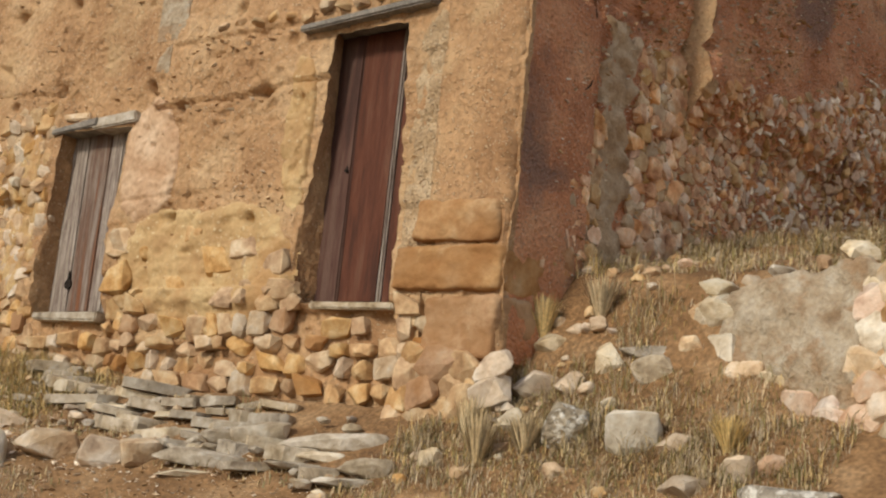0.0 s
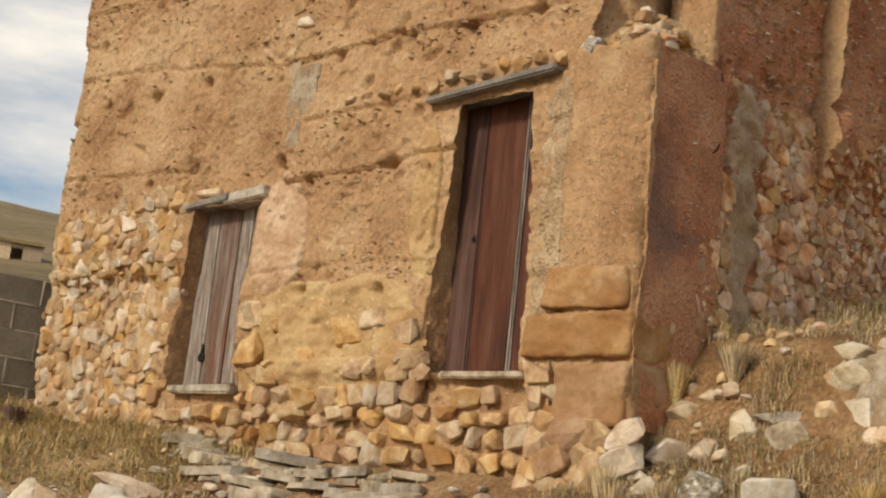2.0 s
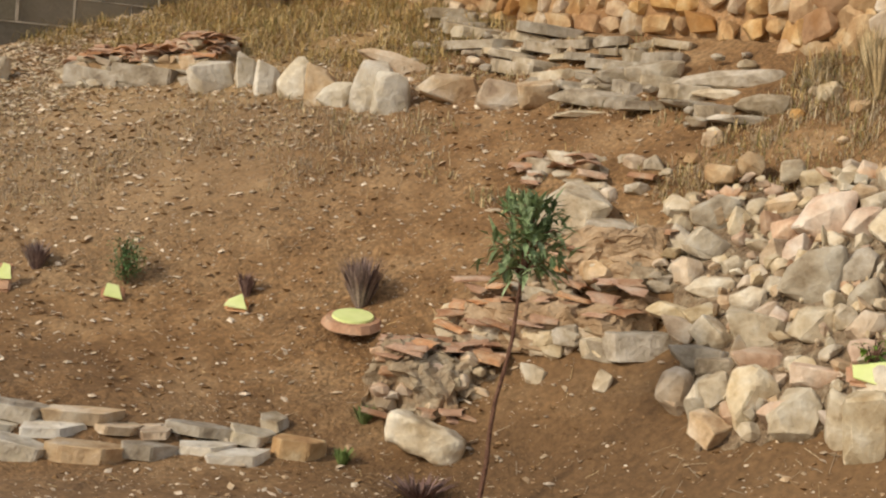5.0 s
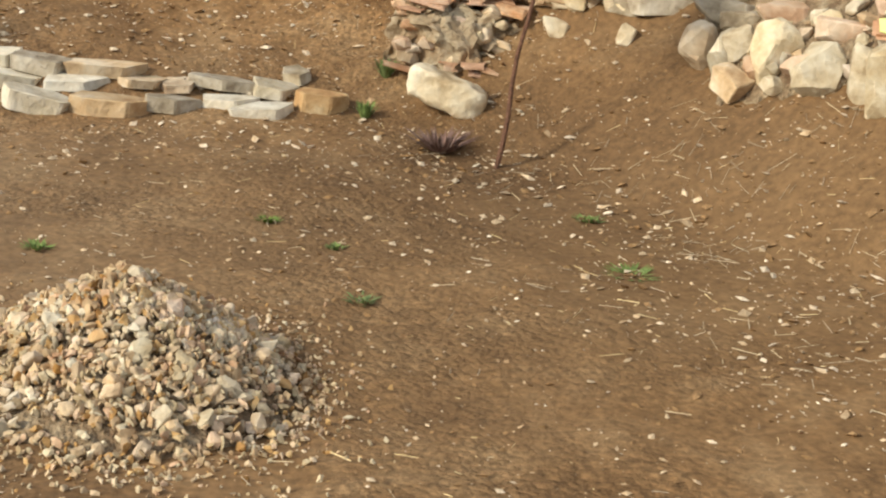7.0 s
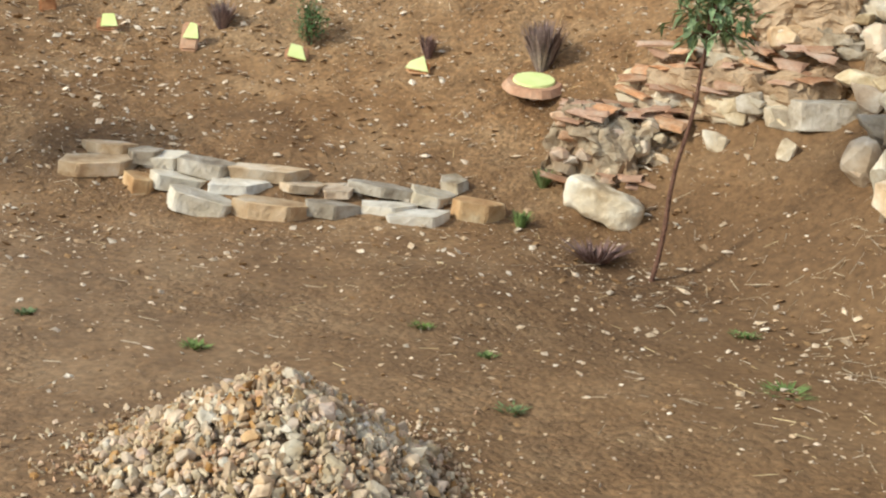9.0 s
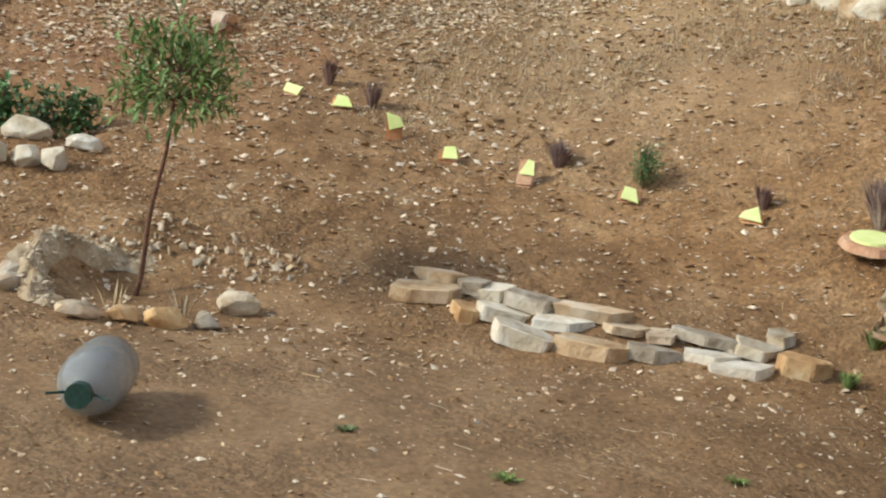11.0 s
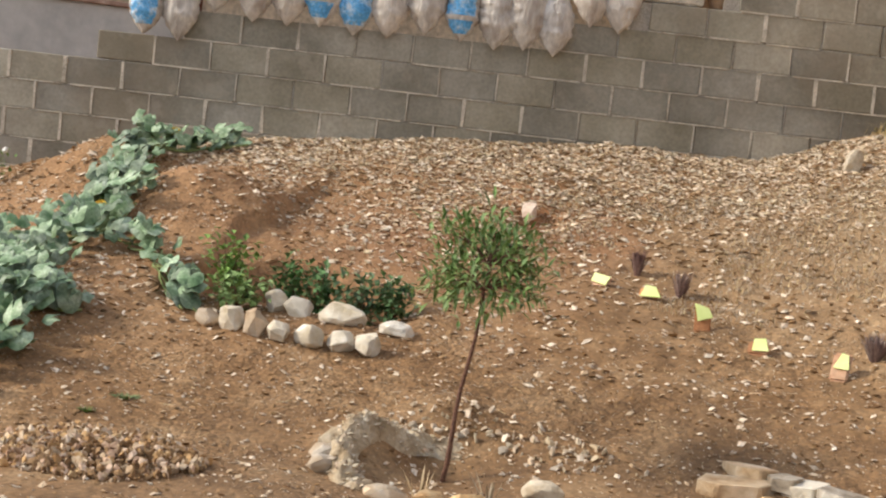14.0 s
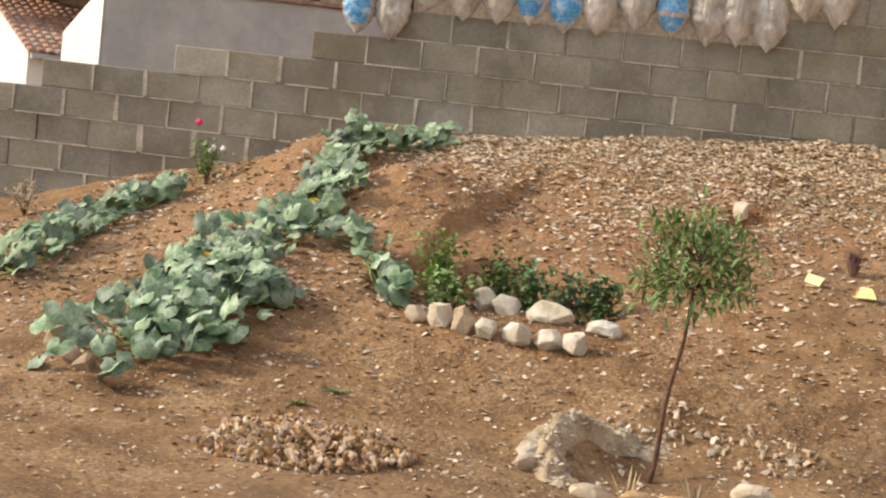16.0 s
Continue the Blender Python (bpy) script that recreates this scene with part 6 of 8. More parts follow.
# rocks and a broken plastered wall on the bank beside the house
def build_ruin():
    """A broken length of wall against the bank: flaking plaster on its face, rubble at its foot, end and top."""
    ruin = tagged(new("ruined_wall"), "broken wall face with pale flaking plaster over orange rubble", "ruin")
    tops = ((4.2, 0.8), (4.7, 0.9), (5.0, 0.95), (5.35, 0.88), (5.7, 0.68), (6.1, 0.5), (6.45, 0.22))
    bare = lambda y, h: noise.fractal(Vector((y * 3, h * 3, 2)), 0.9, 2, 4) * 0.12

    def face(y, h):
        """The face at a height over its foot."""
        skin = smooth01((h - 0.13 + bare(y, h)) / 0.02) * smooth01((y - 5.06 + bare(y, h)) / 0.02) * smooth01((6.12 + bare(y, h) - y) / 0.02)
        return 6.76 - 0.055 * (5.5 - y) + 0.3 * h + 0.05 * noise.fractal(Vector((y * 2.5, h * 2.5, 9)), 0.9, 2, 5) - 0.045 * skin * (0.6 + 0.4 * smooth01(noise.fractal(Vector((y * 7, h * 7, 5)), 0.8, 2, 4) / 0.12)) + 0.014 * noise.fractal(Vector((y * 14, h * 14, 3)), 0.7, 2, 3), skin
    rows, cols, verts, faces, mats = 34, 90, [], [], []
    for i in range(cols + 1):
        y = 4.2 + 2.3 * i / cols
        g = ground(6.74, y) - 0.05
        top = lerp_table(y, tops) + 0.06 * noise.noise(Vector((y * 5, 0, 0)))
        for j in range(rows + 1):
            f = j / rows
            if f < 0.8:
                h = (top + 0.05) * f / 0.8
                verts.append((face(y, h)[0], y, g + h))
            else:
                k = (f - 0.8) / 0.2
                verts.append((face(y, top)[0] + 0.45 * k, y, g + top + 0.05 + 0.04 * noise.noise(Vector((y * 6, k * 3, 1))) - 0.25 * k * k))
    for i in range(cols):
        for j in range(rows):
            a = i * (rows + 1) + j
            faces.append((a, a + 1, a + rows + 2, a + rows + 1))
            y, h = 4.2 + 2.3 * (i + 0.5) / cols, (lerp_table(4.2 + 2.3 * i / cols, tops) + 0.05) * min(1, (j + 0.5) / rows / 0.8)
            mats.append(1 if face(y, h)[1] > 0.5 and j < rows * 0.8 else 0)
    ob = mesh_part("plaster", verts, faces, [M_EARTH, M_PLASTER], ruin, smooth=True)
    ob.data.polygons.foreach_set("material_index", mats)
    put = lambda y, h: ((face(y, h)[0] + 0.03, y, ground(6.74, y) - 0.05 + h), 90.0)
    rubble_face(ruin, 4.2, 6.3, 0.05, 0.97, (0.12, 0.1, 0.08, 0.06, 0.04), 500, ("pink", "ochre", "dun", "lime"), put, lambda y, h, r: h < lerp_table(y, tops) + 0.02 and face(y, h)[1] < 0.5, 120, 41, [M_STONE_DUN, M_STONE_PINK])
    for y, dx, w, h, k in ((4.98, 0.1, 0.24, 0.22, "ochre"), (5.3, 0.12, 0.26, 0.18, "lime"), (5.5, 0.06, 0.13, 0.12, "ochre"), (6.2, 0.08, 0.3, 0.16, "lime"), (4.75, 0.15, 0.25, 0.18, "slab"), (4.5, 0.1, 0.2, 0.18, "dun"), (5.75, 0.1, 0.2, 0.1, "slab"), (5.95, 0.1, 0.16, 0.1, "dun")):
        t = lerp_table(y, tops)
        stone(k, (face(y, t)[0] + dx, y, ground(6.74, y) + t + h * 0.3), (w, w * 0.8, h), (rs.uniform(-10, 10), rs.uniform(-10, 10), rs.uniform(0, 360)), ruin)


build_ruin()
for x, y, w, h, kind, lab in ((6.56, 7.15, 0.24, 0.15, "lime", "pale boulder"), (6.58, 6.65, 0.21, 0.22, "lime", "round pale boulder"), (6.72, 6.41, 0.34, 0.09, "slab", "flat grey stone"), (6.62, 6.33, 0.27, 0.19, "slab", "grey boulder"), (6.15, 6.02, 0.31, 0.25, "lime", "whitish boulder"), (6.26, 5.79, 0.22, 0.13, "dun", "small ochre boulder"), (6.4, 7.36, 0.22, 0.21, "pink", "pinkish boulder"), (6.36, 7.03, 0.26, 0.2, "dun", "pale ochre boulder"), (6.43, 6.83, 0.22, 0.17, "dun", "pale ochre boulder"), (6.05, 6.9, 0.15, 0.17, "lime", "whitish boulder"), (6.08, 7.27, 0.15, 0.15, "lime", "pale foundation boulder"), (5.64, 7.1, 0.15, 0.14, "lime", "whitish boulder")):
    laid(kind, x, y, w, h, lab + " in dry grass beside the house", "bank boulders", w * 0.8, rs.uniform(-10, 10), "squared" if w > 0.25 else "round", rs.uniform(-30, 30), -0.01)
for x, y, w, h, kind, lab in ((6.03, 6.42, 0.29, 0.3, "lichen", "grey boulder blotched with white lichen"), (6.0, 5.43, 0.34, 0.13, "dun", "pale sunken boulder"), (6.15, 5.27, 0.23, 0.17, "dun", "brown angular boulder"), (6.29, 5.16, 0.14, 0.12, "pink", "small pinkish boulder"), (6.06, 4.84, 0.56, 0.2, "lichen", "long whitish lichen-covered boulder"), (5.85, 6.29, 0.14, 0.11, "ochre", "small ochre boulder"), (5.79, 5.83, 0.28, 0.09, "pink", "broad sunken pinkish boulder"), (6.67, 7.06, 0.16, 0.09, "dun", "small stone"), (6.66, 7.22, 0.14, 0.08, "dun", "small stone")):
    laid(kind, x, y, w, h, lab + " in dry grass beside the house", "bank boulders", w * 0.75, rs.uniform(-8, 8), "round", rs.uniform(-30, 30), -0.01)
for k in range(34):
    v = HOUSE_M @ Vector((rs.uniform(6.2, 8.4), rs.uniform(-0.9, 1.2), 0))
    r = rs.choice((0.06, 0.08, 0.1, 0.13))
    if in_heap(v.x, v.y) < 0 and not (v.x > 6.6 and v.y < 6.4):
        set_stone(rs.choice(("lime", "dun", "dun", "ochre")), v.x, v.y, (r * 1.3, r, r * 0.9), "tumbled stone half sunk in dry grass", "bank stones", None, 0.3)
for k in range(40):
    v = HOUSE_M @ Vector((rs.uniform(6.98, 7.6), rs.uniform(-1.6, 0.4), 0))
    r = rs.choice((0.05, 0.06, 0.08, 0.1))
    set_stone(rs.choice(("ochre", "dun", "pink", "ochre")), v.x, v.y, (r * 1.4, r, r * 0.8), "fallen stone at the foot of the end wall", "fallen stones", None, 0.3)


# ---- the heap of building stone ----
def build_heap():
    heap = tagged(new("rubble_heap"), "heap of tumbled pale limestone and ochre building stones", "stone heap")
    nx = 50
    verts, faces = [], []
    for j in range(nx + 1):
        for i in range(nx + 1):
            x, y = 3.0 + 3.4 * i / nx, 4.0 + 4.0 * j / nx
            verts.append((x, y, ground(x, y) + (0.11 * min(1.0, 2.2 * math.sqrt(max(0, in_heap(x, y)))) if in_heap(x, y) > 0 else -0.06)))
    for j in range(nx):
        for i in range(nx):
            faces.append((j * (nx + 1) + i, j * (nx + 1) + i + 1, (j + 1) * (nx + 1) + i + 1, (j + 1) * (nx + 1) + i))
    mesh_part("rubble_bed", verts, faces, M_RUBBLE_BED, heap)
    placed = []
    for x, y, w, h, kind in ((4.64, 6.66, 0.28, 0.23, "lime"), (4.86, 6.03, 0.24, 0.26, "pink"), (4.57, 5.7, 0.28, 0.27, "lime"), (4.39, 6.24, 0.21, 0.12, "lime"), (4.4, 5.98, 0.19, 0.15, "lime"), (4.79, 6.21, 0.2, 0.14, "red"), (4.37, 6.45, 0.17, 0.15, "dun"), (4.99, 6.86, 0.15, 0.14, "ochre"), (5.1, 6.65, 0.12, 0.11, "lime"), (5.12, 6.47, 0.19, 0.1, "lime"), (4.93, 5.85, 0.17, 0.17, "pink"), (4.7, 5.57, 0.18, 0.22, "slab"), (4.64, 5.44, 0.15, 0.14, "lime"), (4.84, 6.53, 0.16, 0.12, "lime"), (4.91, 6.44, 0.19, 0.13, "dun"), (4.21, 6.31, 0.23, 0.08, "lime"), (4.51, 5.27, 0.17, 0.15, "dun")):
        laid(kind, x, y, w, h, "", "", w * 0.85, rs.uniform(-14, 14), "squared" if rs.random() < 0.5 else "round", rs.uniform(-20, 20), 0.1, parent=heap)
        d = Vector((x, y, 0)).normalized() * w * 0.4
        placed.append((x + d.x, y + d.y, w * 0.55))
    for x, y, w, h, kind in ((4.32, 5.74, 0.27, 0.16, "lime"), (4.41, 5.49, 0.2, 0.17, "lime"), (4.23, 5.59, 0.25, 0.1, "pink"), (4.27, 5.25, 0.25, 0.11, "pink"), (4.11, 5.77, 0.18, 0.1, "slab"), (4.09, 5.85, 0.23, 0.12, "slab"), (4.16, 6.13, 0.16, 0.11, "dun"), (4.87, 6.97, 0.17, 0.1, "ochre")):
        laid(kind, x, y, w, h, "", "", w * 0.75, rs.uniform(-8, 8), "squared", rs.uniform(-20, 20), 0.1, parent=heap)
        placed.append((x, y, w * 0.5))
    tries = 0
    while len(placed) < 325 and tries < 12000:
        tries += 1
        x, y = rs.uniform(3.4, 6.2), rs.uniform(4.3, 7.7)
        f = in_heap(x, y)
        if f < 0.0:
            continue
        r = rs.choice((0.045, 0.055, 0.065, 0.075, 0.09, 0.11, 0.14)) * (1.15 if tries < 200 else 0.9)
        if any((x - a) ** 2 + (y - b) ** 2 < (0.74 * (r + c)) ** 2 for a, b, c in placed):
            continue
        placed.append((x, y, r))
        z = ground(x, y) + 0.11 * min(1.0, 2.2 * math.sqrt(f)) + r * 0.3
        stone("lime" if r > 0.09 else rs.choice(("lime", "lime", "lime", "lime", "dun", "pink")), (x, y, z), (r * rs.uniform(1.8, 2.7), r * 1.9, r * rs.uniform(1.3, 2.0)), (rs.uniform(-35, 35), rs.uniform(-35, 35), rs.uniform(0, 360)), heap, squared=rs.random() < 0.55)

    def spot(rnd):
        x, y = rnd.uniform(3.4, 6.2), rnd.uniform(4.3, 7.7)
        f = in_heap(x, y)
        return (x, y, ground(x, y) + 0.1 * min(1.0, 2.2 * math.sqrt(f)) + rnd.uniform(0, 0.06), rnd.choice((0.03, 0.04, 0.06, 0.08))) if f > 0 else None

    tagged(pebble_stuff("small_rubble", 1000, spot, [M_STONE, M_STONE, M_STONE_DUN, M_STONE_PINK], heap, "", 19), kind="stuff")


build_heap()


# ---- the gravel pile and the gravel patch ----
def pile_height(x, y):
    d = math.hypot(x - PILE[0], (y - PILE[1]) / (1.25 if y < PILE[1] else 1.0))
    return max(0.0, 0.28 * (1 - (d / 0.49) ** 1.15)) if d < 0.49 else 0.0


PILE = (0.99, 4.08)


def build_pile():
    pile = tagged(new("gravel_pile"), "conical pile of mixed pale and ochre gravel on bare soil", "gravel pile")
    n = 40
    verts = [(PILE[0] - 0.75 + 1.5 * i / n, PILE[1] - 0.75 + 1.5 * j / n, 0) for j in range(n + 1) for i in range(n + 1)]
    verts = [(x, y, ground(x, y) - 0.012 + pile_height(x, y)) for x, y, _ in verts]
    faces = [(j * (n + 1) + i, j * (n + 1) + i + 1, (j + 1) * (n + 1) + i + 1, (j + 1) * (n + 1) + i) for j in range(n) for i in range(n)]
    mesh_part("gravel_core", verts, faces, M_RUBBLE_BED, pile)
    for k in range(290):
        a, d = rs.uniform(0, 2 * math.pi), 0.5 * math.sqrt(rs.random())
        x, y = PILE[0] + d * math.cos(a), PILE[1] + d * math.sin(a) * (1.25 if math.sin(a) < 0 else 1.0)
        r = rs.choice((0.015, 0.018, 0.021, 0.024, 0.03, 0.037))
        stone(rs.choice(("lime", "dun", "dun", "pink", "lime", "ochre", "dun", "dun")), (x, y, ground(x, y) + pile_height(x, y) + r * 0.4), (r * rs.uniform(1.6, 2.4), r * 1.7, r * rs.uniform(0.75, 1.3)), (rs.uniform(-60, 60), rs.uniform(-60, 60), rs.uniform(0, 360)), pile)

    def spot(rnd):
        a, d = rnd.uniform(0, 2 * math.pi), 0.53 * rnd.random() ** 0.55
        d += rnd.expovariate(14) if d > 0.42 else 0.0
        x, y = PILE[0] + d * math.cos(a), PILE[1] + d * math.sin(a) * (1.25 if math.sin(a) < 0 else 1.0)
        return x, y, ground(x, y) + pile_height(x, y), rnd.choice((0.012, 0.016, 0.02, 0.026, 0.034)) * (1 if d < 0.5 else 0.6)

    tagged(pebble_stuff("gravel", 6200, spot, [M_STONE_DUN, M_STONE, M_STONE_DUN, M_STONE, M_STONE_PINK, M_STONE_DUN, M_STONE_OCHRE], pile, "", 3), kind="stuff")


build_pile()


def build_patch():
    patch = tagged(new("gravel_patch"), "low spread of pale crushed stone on the soil", "gravel")

    def spot(rnd):
        a, d = rnd.uniform(0, 2 * math.pi), rnd.random() ** 0.6
        x, y = -2.15 + 0.54 * d * math.cos(a), 7.1 + 0.42 * d * math.sin(a)
        return x, y, ground(x, y) + 0.06 * (1 - d * d), rnd.choice((0.012, 0.015, 0.02, 0.028, 0.045))

    tagged(pebble_stuff("gravel", 2300, spot, [M_STONE_DUN, M_STONE_OCHRE, M_SOIL_CLOD, M_SOIL_CLOD, M_STONE_PINK], patch, "", 4), kind="stuff")


build_patch()


# ---- terracotta pieces with yellow cards that name the plants ----
def marker(x, y, shape, turn, tilt):
    thing = tagged(new("plant_marker"), "yellow-green card on a broken terracotta piece marking a plant", "plant marker", "plant markers")
    thing.matrix_world = pose(x, y, ground(x, y), 0, 0, turn)
    bm = bmesh.new()
    if shape == "disc":
        bmesh.ops.create_cone(bm, cap_ends=True, segments=20, radius1=0.175, radius2=0.15, depth=0.035, matrix=pose(0, 0, 0.04, tilt, 0, 0))
        for v in bm.verts:
            v.co *= 1 + 0.16 * noise.noise(Vector((v.co.x * 9, v.co.y * 9, 3)))
        part("terracotta_base", bm, M_POT, thing, "terracotta plate")
        bm = bmesh.new()
        bmesh.ops.create_cone(bm, cap_ends=True, segments=18, radius1=0.115, radius2=0.11, depth=0.012, matrix=pose(0, 0, 0.04, tilt, 0, 0) @ pose(0, 0, 0.026))
        part("card", bm, M_YELLOW, thing)
        return thing
    w, l = (0.105, 0.18) if shape == "tall" else (0.13, 0.088)
    m = pose(0, 0, l * 0.36, tilt, 0, 0)
    rough_slab(bm, (-w / 2, -l / 2, -0.012), (w / 2, l / 2, 0.012), m, x, 0.008)
    part("terracotta_base", bm, M_POT, thing, "terracotta tile piece")
    bm = bmesh.new()
    c = 0.72 if shape == "tall" else 0.84
    vs = bm_box(bm, (-w / 2 * c, -l / 2 * (0.2 if shape == "tall" else 0.8), 0.018), (w / 2 * c, l / 2 * 0.92, 0.024), 0.002)
    for v in vs:
        v.co += Vector((noise.noise(v.co * 20 + Vector((x * 9, y, 0))), noise.noise(v.co * 20 + Vector((x * 9, y, 7))), 0)) * 0.045
    bmesh.ops.transform(bm, matrix=m, verts=bm.verts[:])
    part("card", bm, M_YELLOW, thing)
    return thing


for x, y, shape, turn, tilt in ((3.15, 7.74, "disc", -25, 12), (2.66, 8.24, "wide", -22, 48), (2.08, 8.69, "wide", -10, 52), (1.53, 9.02, "tall", -22, 60), (1.1, 9.38, "wide", -18, 55), (0.78, 9.72, "tall", 4, 66), (0.46, 10.16, "wide", -12, 38), (0.15, 10.31, "wide", -34, 42), (4.5, 5.2, "wide", -41, 30)):
    marker(x, y, shape, turn, tilt)
fallen = marker(4.31, 5.0, "wide", -40, 42)
fallen.matrix_world = pose(4.31, 5.0, 0.79, 0, 0, -38) @ Matrix.Scale(1.3, 4)
tagged(fallen, "yellow-green card fallen among the heaped stones", "plant marker", "plant markers")


# ---- a plastic water bottle lying on the soil ----
def revolve(bm, prof, seg=28, m=None):
    rings = []
    for r, z in prof:
        rings.append([bm.verts.new((r * math.cos(2 * math.pi * i / seg), r * math.sin(2 * math.pi * i / seg), z)) for i in range(seg)])
    for a, b in zip(rings, rings[1:]):
        for i in range(seg):
            bm.faces.new((a[i], a[(i + 1) % seg], b[(i + 1) % seg], b[i]))
    if m is not None:
        bmesh.ops.transform(bm, matrix=m, verts=[v for r in rings for v in r])


bottle = tagged(new("water_bottle"), "large empty translucent plastic water bottle lying on the soil", "bottle")
bm = bmesh.new()
revolve(bm, [(0.001, 0.0), (0.07, 0.0), (0.085, 0.015), (0.088, 0.08), (0.084, 0.1), (0.088, 0.12), (0.088, 0.2), (0.084, 0.22), (0.086, 0.24), (0.07, 0.29), (0.045, 0.32), (0.028, 0.335), (0.026, 0.36), (0.024, 0.36), (0.026, 0.333), (0.042, 0.316), (0.066, 0.288), (0.083, 0.24), (0.083, 0.1), (0.08, 0.02), (0.001, 0.006)])
part("bottle_body", bm, M_PLASTIC, bottle, smooth=True)
bm = bmesh.new()
revolve(bm, [(0.001, 0.375), (0.03, 0.375), (0.031, 0.345), (0.033, 0.345), (0.033, 0.38), (0.001, 0.381)])
part("cap", bm, M_CAP, bottle, "dark green cap with a pale disc")
bm = bmesh.new()
for s in (-1, 1):
    bmesh.ops.create_cone(bm, cap_ends=True, segments=8, radius1=0.004, radius2=0.004, depth=0.1, matrix=pose(0.04 * s, 0, 0.35, 0, 50 * s, 0))
part("handle", bm, M_CAP, bottle, "thin green carrying handle")
bottle.matrix_world = pose(-0.5, 5.88, ground(-0.44, 5.7) + 0.12, 88, 0, -6) @ Matrix.Diagonal((1.4, 1.4, 1.4, 1))


# ---- plants ----
def leaf_into(verts, faces, base, way, up, length, width, fold=0.25, droop=0.2):
    """A pointed, folded leaf."""
    side_ = way.cross(up).normalized()
    up2 = side_.cross(way).normalized()
    o = len(verts)
    mid = base + way * length * 0.45
    tip = base + way * length - up2 * length * droop
    verts.extend([base, mid + side_ * width / 2 + up2 * width * fold, mid, mid - side_ * width / 2 + up2 * width * fold, tip])
    faces.extend([(o, o + 1, o + 2), (o, o + 2, o + 3), (o + 1, o + 4, o + 2), (o + 2, o + 4, o + 3)])


def tube_bm(bm, pts, radii, seg=7):
    rings = []
    for i, (p, r) in enumerate(zip(pts, radii)):
        d = (pts[min(i + 1, len(pts) - 1)] - pts[max(i - 1, 0)]).normalized()
        a = d.orthogonal().normalized()
        b = d.cross(a)
        rings.append([bm.verts.new(p + (a * math.cos(2 * math.pi * k / seg) + b * math.sin(2 * math.pi * k / seg)) * r) for k in range(seg)])
    for a, b in zip(rings, rings[1:]):
        for k in range(seg):
            bm.faces.new((a[k], a[(k + 1) % seg], b[(k + 1) % seg], b[k]))
    bm.faces.new(rings[-1])
    return rings


def sapling(x, y, bend, trunk_h, crown_r, crown_h, limbs, leaves, leaf_len, leaf_w, label, seed, thick=0.014, leaf_mat=M_LEAF, low=-0.35, forks=3, spray=0.02):
    rnd = random.Random(seed)
    tree = tagged(new("young_tree"), label, "tree")
    tree.matrix_world = Matrix.Translation((x, y, ground(x, y) - 0.03))
    bend = Vector(bend)
    pts = [Vector((0, 0, trunk_h * i / 9)) + bend * (i / 9) ** 1.1 + Vector((0.008 * math.sin(i * 1.3), 0.006 * math.cos(i * 1.7), 0)) for i in range(10)]
    bm = bmesh.new()
    tube_bm(bm, pts, [thick * (1.15 - 0.055 * i) for i in range(10)])
    part("trunk", bm, M_BARK, tree, smooth=True)
    top = pts[-1]
    ends = []
    for k in range(limbs):
        a, e = rnd.uniform(0, 2 * math.pi), math.asin(rnd.uniform(low, 1.0))
        d = Vector((math.cos(a) * math.cos(e), math.sin(a) * math.cos(e), math.sin(e)))
        start = pts[-1 - (k % forks)]
        lim = Vector((d.x * crown_r, d.y * crown_r, d.z * crown_h)) * rnd.uniform(0.75, 1.05)
        path = [start + lim * f + Vector((0, 0, 0.04 * math.sin(f * 3))) for f in (0, 0.35, 0.7, 1.0)]
        bm = bmesh.new()
        tube_bm(bm, path, [thick * 0.5, thick * 0.4, thick * 0.28, thick * 0.15], 5)
        part("limb", bm, M_BARK, tree, smooth=True)
        ends.append(path)
    verts, faces = [], []
    for k in range(leaves):
        path = rnd.choice(ends)
        f = rnd.uniform(0.2, 1.0) ** 0.7 * 3
        i = min(2, int(f))
        b = path[i].lerp(path[i + 1], f - i) + Vector([rnd.gauss(0, spray) for _ in range(3)])
        out = (b - top).normalized() if (b - top).length > 0.01 else Vector((0, 0, 1))
        way = (out * 0.6 + Vector([rnd.uniform(-0.9, 0.9) for _ in range(3)]) + Vector((0, 0, 0.25))).normalized()
        leaf_into(verts, faces, b, way, Vector((0, 0, 1)) + Vector((0.01, 0.02, 0)), leaf_len * rnd.uniform(0.7, 1.2), leaf_w, 0.2, rnd.uniform(0.0, 0.3))
    tagged(mesh_part("crown", verts, faces, leaf_mat, tree), kind="stuff")
    return tree


sapling(3.07, 5.97, (0.12, -0.065, 0), 1.22, 0.18, 0.22, 26, 360, 0.1, 0.03, "slender young oleander-leaved tree with a thin reddish stem", 3, 0.011, M_LEAF_OLIVE, -0.3, 2)
sapling(-0.56, 7.68, (0.125, 0.0, 0), 1.13, 0.28, 0.22, 34, 1100, 0.085, 0.021, "slender young olive-like tree with a loose round crown of narrow leaves", 8, 0.012, M_LEAF_OLIVE, -0.28, 2, 0.05)


